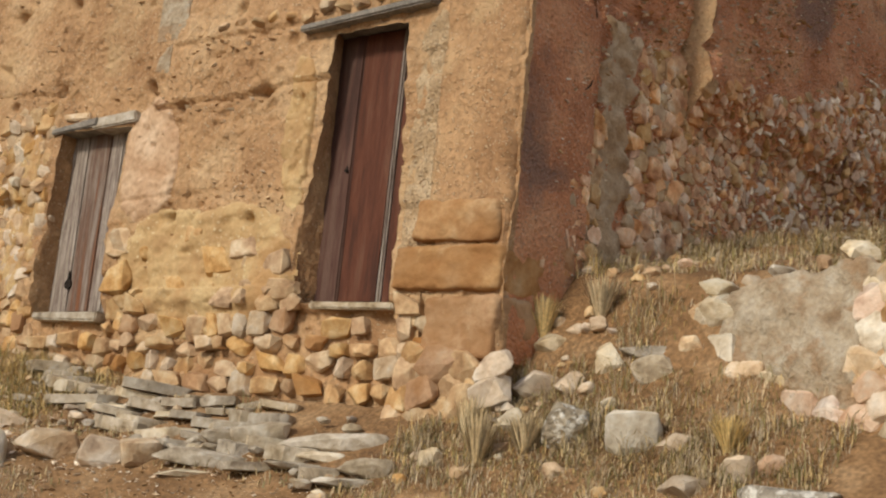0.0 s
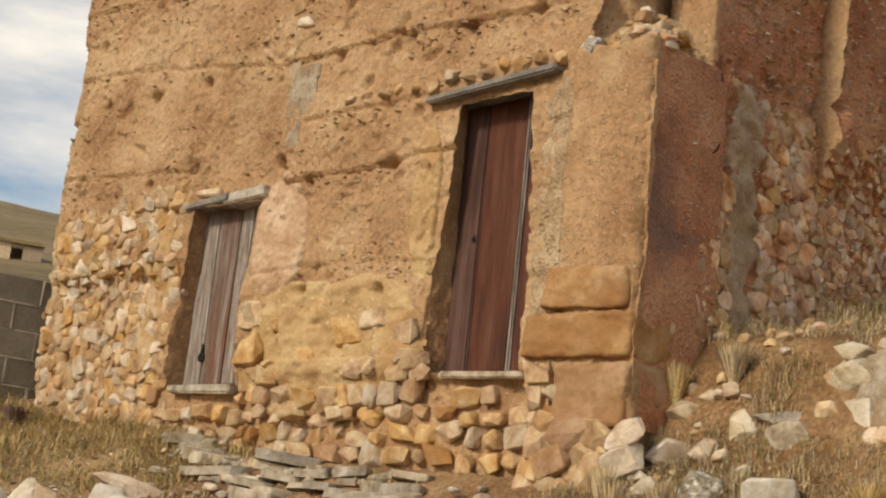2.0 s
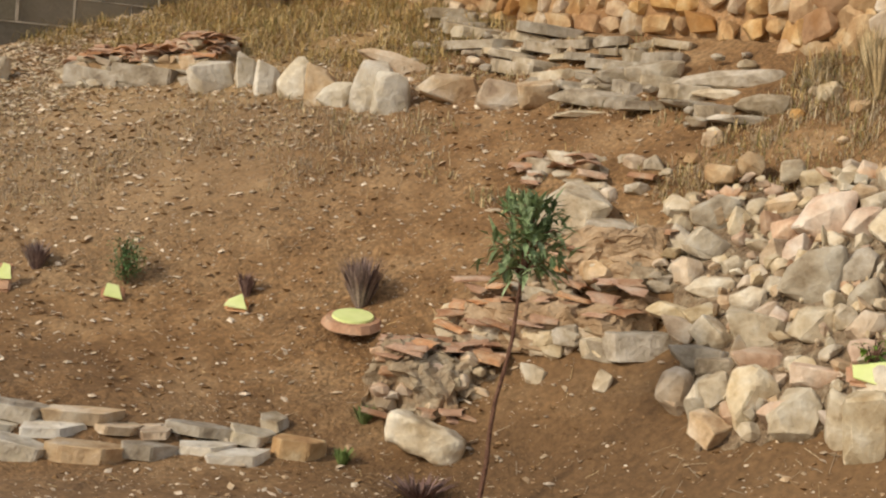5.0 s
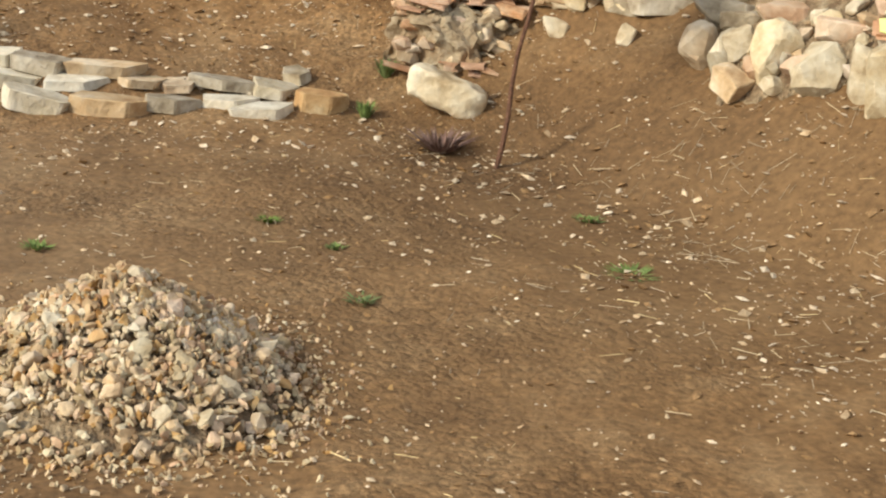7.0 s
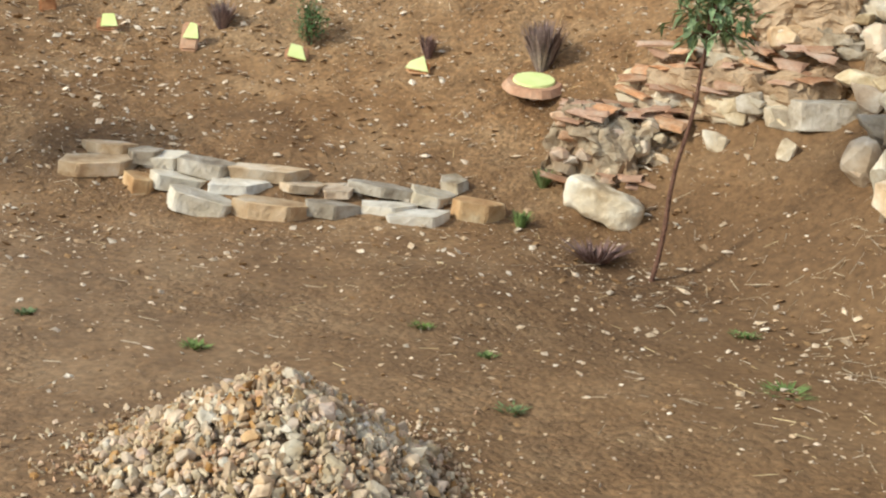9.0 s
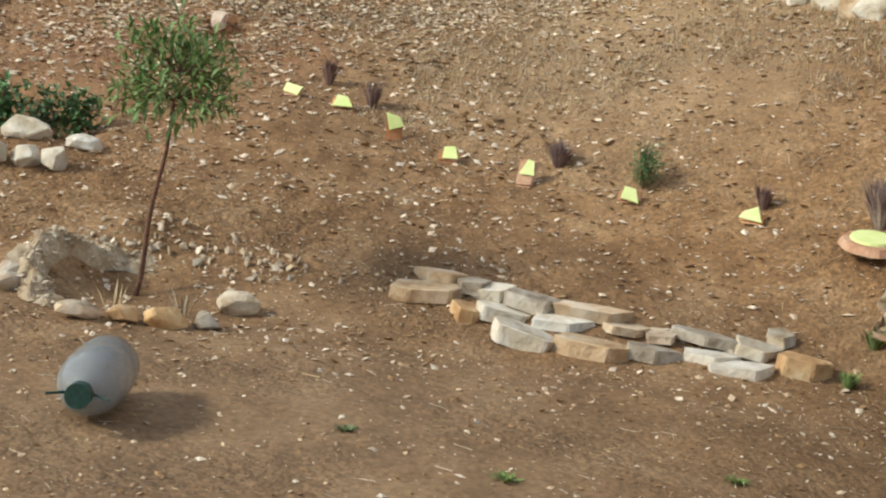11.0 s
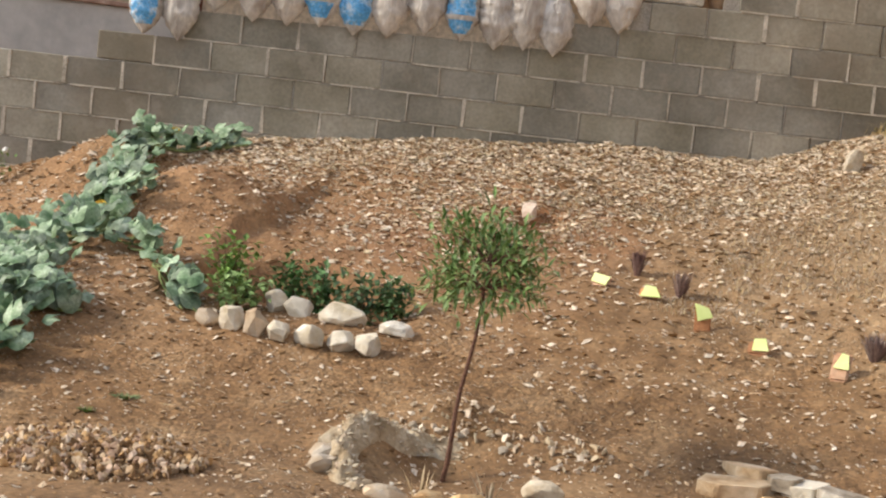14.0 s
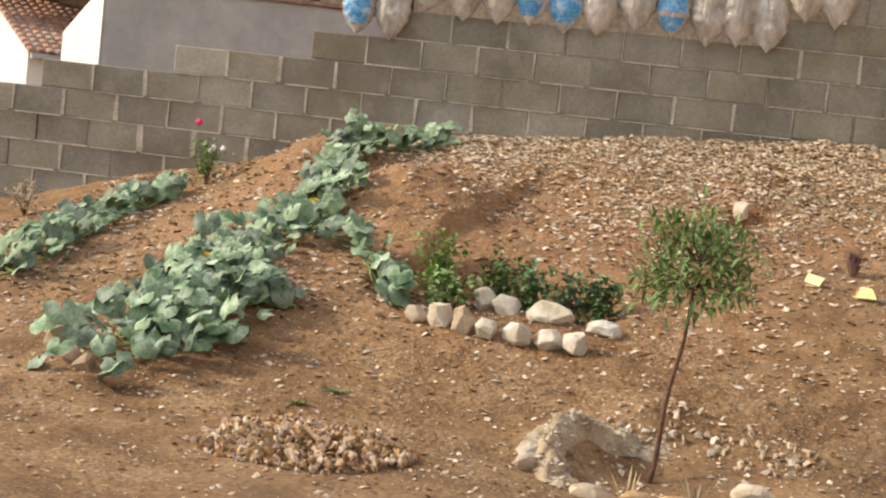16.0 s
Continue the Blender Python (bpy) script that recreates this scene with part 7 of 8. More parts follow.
def bush(x, y, w, h, leaf_len, leaf_w, count, mat, label, seed, name="shrub", category="shrub", group=""):
    rnd = random.Random(seed)
    thing = tagged(new(name), label, category, group)
    thing.matrix_world = Matrix.Translation((x, y, ground(x, y) - 0.01))
    stems = []
    for k in range(7):
        a = rnd.uniform(0, 2 * math.pi)
        end = Vector((math.cos(a) * w * 0.42 * rnd.random(), math.sin(a) * w * 0.42 * rnd.random(), h * rnd.uniform(0.6, 0.95)))
        bm = bmesh.new()
        tube_bm(bm, [Vector((0, 0, 0)), end * 0.5 + Vector((0, 0, 0.02)), end], [0.006, 0.004, 0.002], 5)
        part("stem", bm, M_BARK, thing)
        stems.append(end)
    verts, faces = [], []
    for k in range(count):
        end = rnd.choice(stems)
        b = end * rnd.uniform(0.25, 1.0) + Vector((rnd.gauss(0, w * 0.13), rnd.gauss(0, w * 0.13), rnd.gauss(0, h * 0.08)))
        b.z = max(0.01, b.z)
        way = Vector((rnd.uniform(-1, 1), rnd.uniform(-1, 1), rnd.uniform(-0.2, 1))).normalized()
        leaf_into(verts, faces, b, way, Vector((0.02, 0.03, 1)), leaf_len * rnd.uniform(0.6, 1.2), leaf_w, 0.2, 0.2)
    tagged(mesh_part("foliage", verts, faces, mat, thing), kind="stuff")
    return thing


sprout = bush(4.42, 5.1, 0.2, 0.16, 0.05, 0.02, 60, M_LEAF_BRIGHT, "small green sprout between heaped stones", 62, "weed", "plant")
sprout.matrix_world = pose(4.42, 5.1, 0.83)
bush(2.17, 8.81, 0.28, 0.27, 0.03, 0.012, 700, M_LEAF, "small dense dark green shrub on the bank", 4)
for i, (x, y, w, h) in enumerate(((-2.2, 9.7, 0.4, 0.42), (-1.85, 9.95, 0.36, 0.5), (-1.62, 9.85, 0.36, 0.46), (-1.35, 9.75, 0.4, 0.42), (-1.12, 9.68, 0.3, 0.34), (-2.05, 9.42, 0.45, 0.22))):
    bush(x, y, w, h, 0.075, 0.042, 240, M_LEAF_BRIGHT if i in (0, 5) else M_LEAF, "leafy dark green bedding plant behind small rocks", 20 + i, "bedding_plant", "plant", "bedding plants")


def spikes(x, y, w, h, count, mat, label, seed, name="tuft", category="plant", group=""):
    """A tuft of thin stiff stems that spread from one root."""
    rnd = random.Random(seed)
    verts, faces = [], []
    for k in range(count):
        a, lean = rnd.uniform(0, 2 * math.pi), rnd.random() ** 0.7
        tip = Vector((math.cos(a) * w / 2 * lean, math.sin(a) * w / 2 * lean, h * rnd.uniform(0.6, 1.0)))
        base = Vector((math.cos(a) * w * 0.08, math.sin(a) * w * 0.08, 0))
        s = Vector((-math.sin(a), math.cos(a), 0)) * 0.004
        o = len(verts)
        mid = base.lerp(tip, 0.55) + Vector((0, 0, h * 0.06))
        verts.extend([base - s, base + s, mid + s * 1.4, mid - s * 1.4, tip])
        faces.extend([(o, o + 1, o + 2, o + 3), (o + 3, o + 2, o + 4)])
    ob = mesh_part(name, verts, faces, mat)
    ob.location = (x, y, ground(x, y) - 0.01)
    return tagged(ob, label, category, group)


spikes(3.24, 7.87, 0.34, 0.3, 260, M_DRY, "withered purplish lavender tuft behind a marker", 1)
spikes(2.75, 8.36, 0.16, 0.16, 90, M_DRY, "small withered tuft behind a marker", 2)
spikes(1.74, 9.2, 0.26, 0.18, 130, M_DRY, "withered brown tuft behind a marker", 3)
spikes(0.66, 10.24, 0.17, 0.2, 120, M_DRY, "withered purplish lavender tuft behind a marker", 4)
spikes(0.38, 10.6, 0.17, 0.2, 120, M_DRY, "withered purplish lavender tuft behind a marker", 5)
spikes(2.93, 6.26, 0.42, 0.1, 150, M_DRY, "dead brown brushwood beside a young tree", 6)
spikes(4.5, 13.35, 0.4, 0.2, 160, M_DRY, "dead grey brushwood in dry grass by the house", 7)
for i, (x, y, w, h) in enumerate(((5.78, 6.85, 0.3, 0.34), (5.9, 7.1, 0.24, 0.3), (5.95, 6.65, 0.3, 0.24), (6.6, 7.3, 0.3, 0.3), (6.75, 6.95, 0.34, 0.3), (6.35, 5.5, 0.3, 0.22))):
    spikes(x, y, w, h, 170, M_GRASS if i % 2 else M_STRAW, "tall dry grass tuft among rubble", 80 + i, "grass_tuft", "grass", "dry tufts")
for i, (x, y, w) in enumerate(((1.85, 5.43, 0.12), (2.0, 5.1, 0.1), (1.89, 4.55, 0.14), (3.14, 5.25, 0.16), (0.95, 5.21, 0.14), (-2.28, 7.96, 0.2), (-2.4, 7.72, 0.12), (0.4, 5.6, 0.1), (2.95, 7.0, 0.16), (3.9, 6.9, 0.2), (2.75, 6.75, 0.14), (2.95, 4.6, 0.25))):
    spikes(x, y, w * 1.1, 0.028 + 0.07 * (i in (8, 9, 10)), 70, M_GRASS_GREEN, "small tuft of fresh green grass in bare soil", 30 + i, "grass_tuft", "grass", "green tufts")
for i, (x, y) in enumerate(((-0.62, 7.2), (-0.3, 7.3))):
    tagged(spikes(x, y, 0.3, 0.16, 9, M_STRAW, "few dry stalks at the rim of a planting pit", 50 + i, "dry_stalks", "stalks"), "few dry stalks at the rim of a planting pit", "stalks", kind="stuff")


# ---- squash plants trailing over the mound ----
def squash_leaf_bm(seed):
    rnd = random.Random(seed)
    bm = bmesh.new()
    c = bm.verts.new((0, 0, 0))
    inner, outer = [], []
    for k in range(15):
        a = 2 * math.pi * (k + 0.5) / 16 + math.pi / 2 + 0.1
        r = 0.92 + 0.05 * math.cos(5 * (a - math.pi / 2)) + rnd.uniform(-0.05, 0.05)
        inner.append(bm.verts.new((0.5 * r * math.cos(a), 0.5 * r * math.sin(a), 0.09 + 0.02 * rnd.uniform(-1, 1))))
        outer.append(bm.verts.new((r * math.cos(a), r * math.sin(a), -0.08 + 0.14 * math.sin(4 * a + seed) + rnd.uniform(-0.06, 0.06))))
    for k in range(14):
        bm.faces.new((c, inner[k], inner[k + 1]))
        bm.faces.new((inner[k], outer[k], outer[k + 1], inner[k + 1]))
    return bm


SQUASH = [shape_mesh("squash_leaf", squash_leaf_bm(i), M_SQUASH) for i in range(6)]
for me in SQUASH:
    me.polygons.foreach_set("use_smooth", [True] * len(me.polygons))


def squash(line, width, count, label, seed, size=0.105, flowers=0):
    rnd = random.Random(seed)
    plant = tagged(new("squash_plant"), label, "squash plant", "squash plants")
    vine = bmesh.new()
    for s in range(4):
        pts = []
        for i in range(24):
            x, y = along(line, i / 23)
            x += width * 0.3 * math.sin(i * 0.7 + s * 2)
            y += width * 0.3 * math.cos(i * 0.6 + s * 1.3)
            pts.append(Vector((x, y, ground(x, y) + 0.03)))
        tube_bm(vine, pts, [0.009] * 24, 5)
    part("vine", vine, M_VINE, plant, smooth=True)
    for k in range(count):
        f = rnd.random()
        x, y = along(line, f)
        w = width * (0.75 + 0.5 * noise.noise(Vector((f * 6, seed, 0)))) * (1.2 - 0.6 * f)
        x += max(-0.8, min(0.8, rnd.gauss(0, 0.5))) * w * 0.84
        y += max(-0.8, min(0.8, rnd.gauss(0, 0.5))) * w * 0.84
        r = size * rnd.uniform(0.55, 1.25)
        ob = new("leaf", rnd.choice(SQUASH))
        g = ground(x, y)
        z = g + rnd.uniform(0.04, 0.26) * (1.1 - 0.4 * f)
        ob.matrix_basis = pose(x, y, z, rnd.uniform(10, 72), rnd.uniform(-35, 35), rnd.uniform(-80, 60)) @ Matrix.Diagonal((r, r, r, 1))
        ob.parent = plant
    for k in range(flowers):
        x, y = along(line, rnd.uniform(0.3, 0.7))
        bm = bmesh.new()
        bmesh.ops.create_cone(bm, cap_ends=False, segments=6, radius1=0.01, radius2=0.045, depth=0.06, matrix=pose(x, y, ground(x, y) + 0.17, 40, 0, 0))
        part("flower", bm, M_PETAL_YELLOW, plant, "yellow squash flower")
    return plant


M_VINE = material("green_vine", [(0.16, 0.2, 0.07), (0.25, 0.28, 0.12)], 9, 60, bump=0.1)
squash([(-3.5, 7.95), (-3.5, 8.3), (-3.45, 8.7), (-3.5, 9.2), (-3.6, 9.7)], 0.7, 270, "sprawling squash plant with large grey-green leaves on the mound", 1, 0.088, 1)
squash([(-3.3, 8.7), (-3.1, 8.9), (-2.95, 9.0)], 0.3, 50, "low arm of a squash plant with large leaves", 6, 0.082)
squash([(-3.55, 9.7), (-3.55, 10.3), (-3.35, 10.8), (-3.5, 11.3), (-3.6, 12.0)], 0.55, 180, "squash plant with grey-green leaves trailing up the mound", 2, 0.086, 4)
squash([(-3.6, 12.1), (-3.55, 12.6), (-3.3, 13.0), (-3.0, 13.2)], 0.34, 85, "trailing squash vine climbing to the wall", 5, 0.08, 1)
squash([(-3.1, 10.5), (-2.75, 10.1), (-2.45, 9.6), (-2.3, 9.25)], 0.2, 44, "squash runner hanging down the bank", 3, 0.075)
squash([(-5.0, 9.3), (-5.1, 10.3), (-5.15, 11.4), (-5.0, 12.0)], 0.38, 135, "second squash plant trailing beside the block wall", 4, 0.085)

rose = bush(-4.82, 12.3, 0.42, 0.4, 0.05, 0.03, 260, M_LEAF_BRIGHT, "flowering garden plant with pink and white blooms", 60, "flowering_plant", "plant")
for dx, dz, m, r in ((-0.1, 0.52, M_FLOWER, 0.032), (0.05, 0.33, M_PETAL_WHITE, 0.025), (0.13, 0.32, M_PETAL_WHITE, 0.025), (0.02, 0.3, M_PETAL_WHITE, 0.02)):
    bm = bmesh.new()
    bmesh.ops.create_icosphere(bm, subdivisions=2, radius=r, matrix=pose(dx, -0.03, dz))
    for v in bm.verts:
        v.co += noise.noise_vector(v.co * 40) * r * 0.5
    part("bloom", bm, m, rose)
    bm = bmesh.new()
    tube_bm(bm, [Vector((0, 0, 0.1)), Vector((dx * 0.6, -0.02, dz * 0.6)), Vector((dx, -0.03, dz))], [0.004, 0.003, 0.003], 5)
    part("flower_stem", bm, M_VINE, rose)


bush(-6.02, 11.5, 0.42, 0.3, 0.07, 0.02, 220, M_STRAW, "withered brown plant at the foot of the block wall", 61, "withered_plant", "plant")


# ---- grass, straw and the stones strewn over the soil ----
def blades(name, count, spot, mats, label, category, seed, width=0.004):
    """Bent grass blades as one mesh: spot(rnd) gives x, y, length and lean."""
    rnd = random.Random(seed)
    verts, faces, idx = [], [], []
    for _ in range(count):
        got = spot(rnd)
        if got is None:
            continue
        x, y, l, lean = got
        a = rnd.uniform(0, 2 * math.pi)
        d = Vector((math.cos(a), math.sin(a), 0))
        s = Vector((-d.y, d.x, 0)) * width
        b = Vector((x, y, ground(x, y) - 0.005))
        mid = b + d * l * 0.25 * lean + Vector((0, 0, l * 0.6 * (1 - lean * 0.75)))
        tip = b + d * l * lean + Vector((0, 0, l * (1 - lean * 0.9)))
        o = len(verts)
        verts.extend([b - s, b + s, mid + s * 0.8, mid - s * 0.8, tip])
        faces.extend([(o, o + 1, o + 2, o + 3), (o + 3, o + 2, o + 4)])
        k = rnd.randrange(len(mats))
        idx.extend([k, k])
    ob = mesh_part(name, verts, faces, mats)
    ob.data.polygons.foreach_set("material_index", idx)
    return tagged(ob, label, category, kind="stuff")


def corner_grass(rnd):
    p, q = rnd.uniform(-0.6, 3.6), rnd.random() ** 1.3 * 2.6
    if q > 2.3 - 0.35 * p or q < 0.05:
        return None
    v = HOUSE_M @ Vector((p, q, 0))
    if noise.noise(Vector((v.x * 2, v.y * 2, 1))) < -0.25:
        return None
    return v.x, v.y, rnd.uniform(0.08, 0.3), rnd.uniform(0.45, 1.0)


blades("dry_grass", 24000, corner_grass, [M_GRASS, M_GRASS, M_STRAW, M_GRASS_OLIVE], "dry straw-coloured grass at the foot of the house", "dry grass", 1, 0.003)


def bank_grass(rnd):
    p, q = rnd.uniform(6.5, 9.3), rnd.uniform(-3.6, 1.45)
    if q < -0.3 and noise.noise(Vector((p * 3.2, q * 3.2, 8))) < rnd.uniform(-0.1, 0.5):
        return None
    if noise.noise(Vector((p * 1.6, q * 1.6, 4))) < -0.5 or in_heap(*(HOUSE_M @ Vector((p, q, 0)))[:2]) > 0:
        return None
    v = HOUSE_M @ Vector((p, q, 0))
    if 6.4 < v.x < 7.1 and v.y < 6.4 and rnd.random() < 0.45:
        return None
    if q > 0.5 and rnd.random() < 0.35:
        return None
    tall = 0.45 + 0.9 * smooth01((noise.noise(Vector((v.x * 4, v.y * 4, 9))) + 0.3) / 0.7)
    return v.x, v.y, rnd.uniform(0.06, 0.24) * tall * (0.7 if q > 0.5 else 1.0), rnd.uniform(0.3, 1.0)


blades("dry_grass", 85000, bank_grass, [M_GRASS, M_STRAW, M_STRAW, M_GRASS_OLIVE, M_GRASS_GREY], "tall dry grass on the rubble bank beside the house", "dry grass", 2, 0.003)


def foot_grass(rnd):
    p, q = rnd.uniform(2.6, 7.3), rnd.uniform(0.1, 1.9)
    if noise.noise(Vector((p * 2, q * 3, 6))) < 0.12:
        return None
    v = HOUSE_M @ Vector((p, q, 0))
    return v.x, v.y, rnd.uniform(0.04, 0.13), rnd.uniform(0.2, 0.9)


blades("dry_grass", 7000, foot_grass, [M_GRASS, M_GRASS_OLIVE, M_STRAW], "short dry grass between the step slabs", "dry grass", 3)


def yard_straw(rnd):
    x, y = rnd.uniform(-5.5, 5.0), rnd.uniform(2.8, 12.8)
    if noise.noise(Vector((x * 0.8, y * 0.8, 2))) + 0.25 * (x > 2.4) < rnd.uniform(-0.3, 0.5):
        return None
    return x, y, 0.015 + 0.08 * rnd.random() ** 3, rnd.uniform(0.93, 1.0)


def straws(count, spot, mats, label, seed):
    """Straight broken stalks lying flat on the soil."""
    rnd = random.Random(seed)
    verts, faces, idx = [], [], []
    for _ in range(count):
        got = spot(rnd)
        if got is None:
            continue
        x, y, l, _lean = got
        a = rnd.uniform(0, 2 * math.pi)
        d, w = Vector((math.cos(a), math.sin(a), 0)) * l / 2, rnd.uniform(0.0007, 0.0017)
        s = Vector((-d.y, d.x, 0)).normalized() * w
        ends = [Vector((x, y, 0)) - d, Vector((x, y, 0)) + d]
        for e in ends:
            e.z = ground(e.x, e.y) + 0.006 + 0.012 * rnd.random()
        o = len(verts)
        up = Vector((0, 0, w * 1.4))
        verts.extend([ends[0] - s, ends[0] + s, ends[0] + up, ends[1] - s, ends[1] + s, ends[1] + up])
        faces.extend([(o, o + 2, o + 5, o + 3), (o + 1, o + 4, o + 5, o + 2), (o, o + 3, o + 4, o + 1)])
        idx.extend([rnd.randrange(len(mats))] * 3)
    ob = mesh_part("straw_litter", verts, faces, mats)
    ob.data.polygons.foreach_set("material_index", idx)
    return tagged(ob, label, "straw", kind="stuff")


straws(7500, yard_straw, [M_STRAW, M_GRASS_GREY, M_GRASS], "broken straw lying on the bare soil", 4)


def yard_twigs(rnd):
    x, y = rnd.uniform(2.75, 4.3), rnd.uniform(3.6, 6.2)
    if noise.noise(Vector((x * 1.5, y * 1.5, 6))) < rnd.uniform(-0.2, 0.35):
        return None
    return x, y, 0.04 + 0.1 * rnd.random() ** 2, 1.0


straws(420, yard_twigs, [M_STRAW, M_GRASS_GREY], "thin dead twigs lying below the stone heap", 6)


def bank_fuzz(rnd):
    x, y = rnd.uniform(-0.3, 4.2), rnd.uniform(8.6, 12.3)
    if noise.noise(Vector((x * 1.0, y * 1.0, 7))) < -0.15 * (x > 0.5) or y < 10.1 - 0.3 * x:
        return None
    return x, y, rnd.uniform(0.04, 0.14), rnd.uniform(0.5, 0.97)


blades("dead_weeds", 26000, bank_fuzz, [M_GRASS_GREY, M_GRASS, M_GRASS_GREY], "thin dead weeds over the upper bank", "weeds", 5, 0.0026)


def strewn(rnd, near=False):
    """Small stones: denser on the upper bank and the foot of it, sparse on the trodden yard."""
    x, y = rnd.uniform(-6.0, 5.3), 2.6 + 10.9 * rnd.random() ** 0.8
    v = Vector((x, y, 0))
    w = WALL_D - v.dot(WALL_N)
    if w < 0.05 or (v - CORNER).dot(HOUSE_Q) < 0.3 or (y + rnd.uniform(-0.8, 0.8) < 6.6) != near:
        return None
    dens = 0.45 + 0.55 * max(smooth01((y - 6.2) / 2.0), 0.7 * smooth01((x - 2.3) / 0.8))
    dens *= 0.55 + 1.1 * max(0, 0.4 + noise.fractal(Vector((x * 1.1, y * 1.1, 5)), 1, 2, 3))
    if rnd.random() > dens:
        return None
    r = 0.009 + 0.042 * rnd.random() ** 6
    return x, y, ground(x, y), r * (1.0 if x > 2.7 and y < 7 else 0.65 if y < 6 else 0.85 + 0.3 * smooth01((y - 8) / 2))


tagged(pebble_stuff("yard_grit", 95000, lambda rnd: strewn(rnd, True), [M_CHIP, M_STONE_DUN, M_STONE_DUN, M_SOIL_CLOD, M_SOIL_CLOD], None, "fine grit and clods on the trodden brown yard", 14, 0.1, True), category="grit", kind="stuff")
tagged(pebble_stuff("strewn_stones", 120000, strewn, [M_CHIP, M_SOIL_CLOD, M_STONE_DUN, M_SOIL_CLOD, M_CHIP], None, "small pale stones strewn over brown soil", 11, 0.15, True), category="stones", kind="stuff")


def chippings(rnd):
    u, w = rnd.uniform(-2.9, 4.6), 0.05 + 4.2 * rnd.random() ** 1.5
    v = WALL_N * (WALL_D - w) + WALL_U * u
    edge = 0.7 + 0.4 * noise.noise(Vector((u * 1.1, 0, 0))) + 1.5 * math.exp(-((u + 0.35 + 0.25 * (w - 2)) / 0.6) ** 2) + 1.2 * smooth01((u + 0.2) / 1.0)
    if w > edge and rnd.random() > math.exp(-(w - edge) * 2.5):
        return None
    if (v - CORNER).dot(HOUSE_Q) < 1.2:
        return None
    return v.x, v.y, ground(v.x, v.y), 0.013 + 0.038 * rnd.random() ** 2.4


tagged(pebble_stuff("chippings", 52000, chippings, [M_CHIP, M_CHIP, M_STONE, M_STONE_DUN], None, "pale stone chippings spread along the block wall", 12, 0.3, True), category="chippings", kind="stuff")


# ---- sacks set along the stepped top of the block wall ----
def build_sack(u, zb, h, w, blue, seed):
    thing = tagged(new("filled_sack"), "filled white sack with blue print on the block wall" if blue else "filled greyish translucent plastic sack on the block wall", "sack", "sacks on the wall")
    thing.matrix_world = WALL_M @ pose(u, 0.02, zb)
    rnd = random.Random(seed)
    seg, rows = 24, 22

    def at(i, j, off=0.0):
        f, a = j / rows, 2 * math.pi * i / seg
        r = min(1.0, (f / 0.4) ** 0.7) * (1.0 if f < 0.72 else 1 - 0.4 * ((f - 0.72) / 0.28) ** 1.3)
        pinch = 1 - 0.5 * max(0, 1 - f / 0.12)
        x, y = w / 2 * r * math.cos(a) * pinch, w * 0.36 * r * math.sin(a)
        v = Vector((x, y + 0.05 * (1 - f) ** 2, h * f))
        n = Vector((math.cos(a), math.sin(a), 0))
        wr = noise.fractal(Vector((x * 14 + seed * 3, y * 14, f * 9)), 1, 2, 3) * 0.01 + 0.008 * math.sin(f * 38 + 2 * math.sin(a * 3 + seed)) * (0.3 + 0.7 * abs(math.cos(a)))
        return v + n * (wr * min(1, f * 5) + off)

    verts, faces = [at(i, j) for j in range(rows + 1) for i in range(seg)], []
    for j in range(rows):
        for i in range(seg):
            faces.append((j * seg + i, j * seg + (i + 1) % seg, (j + 1) * seg + (i + 1) % seg, (j + 1) * seg + i))
    faces.append([rows * seg + i for i in range(seg)])
    mesh_part("sack_body", verts, faces, M_SACK, thing, smooth=True)
    if blue:
        for j0, j1 in blue:
            vs, fs = [], []
            a0, a1 = 2 + rnd.randrange(2), 10
            cols = a1 - a0 + 1
            for j in range(j0, j1 + 1):
                for i in range(a0, a1 + 1):
                    vs.append(at(i, j, 0.004))
            for j in range(j1 - j0):
                for i in range(cols - 1):
                    fs.append((j * cols + i, j * cols + i + 1, (j + 1) * cols + i + 1, (j + 1) * cols + i))
            mesh_part("print", vs, fs, M_BLUE, thing, "blue printed panel", smooth=True)
    return thing


PRINT = [(4, 17)], [(3, 8), (10, 17)]
for k, (u, zb) in enumerate(((-3.04, 2.275), (-2.74, 2.25), (-2.44, 2.5), (-2.11, 2.45), (-1.81, 2.45), (-1.53, 2.47), (-1.23, 2.43), (-0.94, 2.44), (-0.62, 2.46), (-0.31, 2.44), (-0.01, 2.4), (0.24, 2.42), (0.5, 2.4), (0.79, 2.68), (1.04, 2.65))):
    build_sack(u, zb + (0.07 if k > 7 else 0.03 if k > 1 else 0.0), 0.5 + 0.05 * ((k * 7) % 3), 0.3 + 0.02 * (k % 3), PRINT[k % 2] if k in (0, 5, 6, 9) else None, k)

# a trough of concrete, a pot and a plant on the wall's end
bm = bmesh.new()
rough_slab(bm, (1.15, -0.2, 3.045), (1.75, -0.02, 3.2), None, 3, 0.008)
ob = part("concrete_trough", bm, M_MORTAR)
ob.matrix_world = WALL_M
tagged(ob, "pale concrete trough on the block wall", "trough")
bm = bmesh.new()
revolve(bm, [(0.001, 0.0), (0.06, 0.0), (0.085, 0.12), (0.095, 0.12), (0.095, 0.15), (0.08, 0.15), (0.07, 0.1), (0.001, 0.1)], 20)
pot = part("flower_pot", bm, M_TERRACOTTA, smooth=True)
pot.matrix_world = WALL_M @ pose(1.87, -0.1, 3.045)
tagged(pot, "small terracotta flower pot on the block wall", "pot")


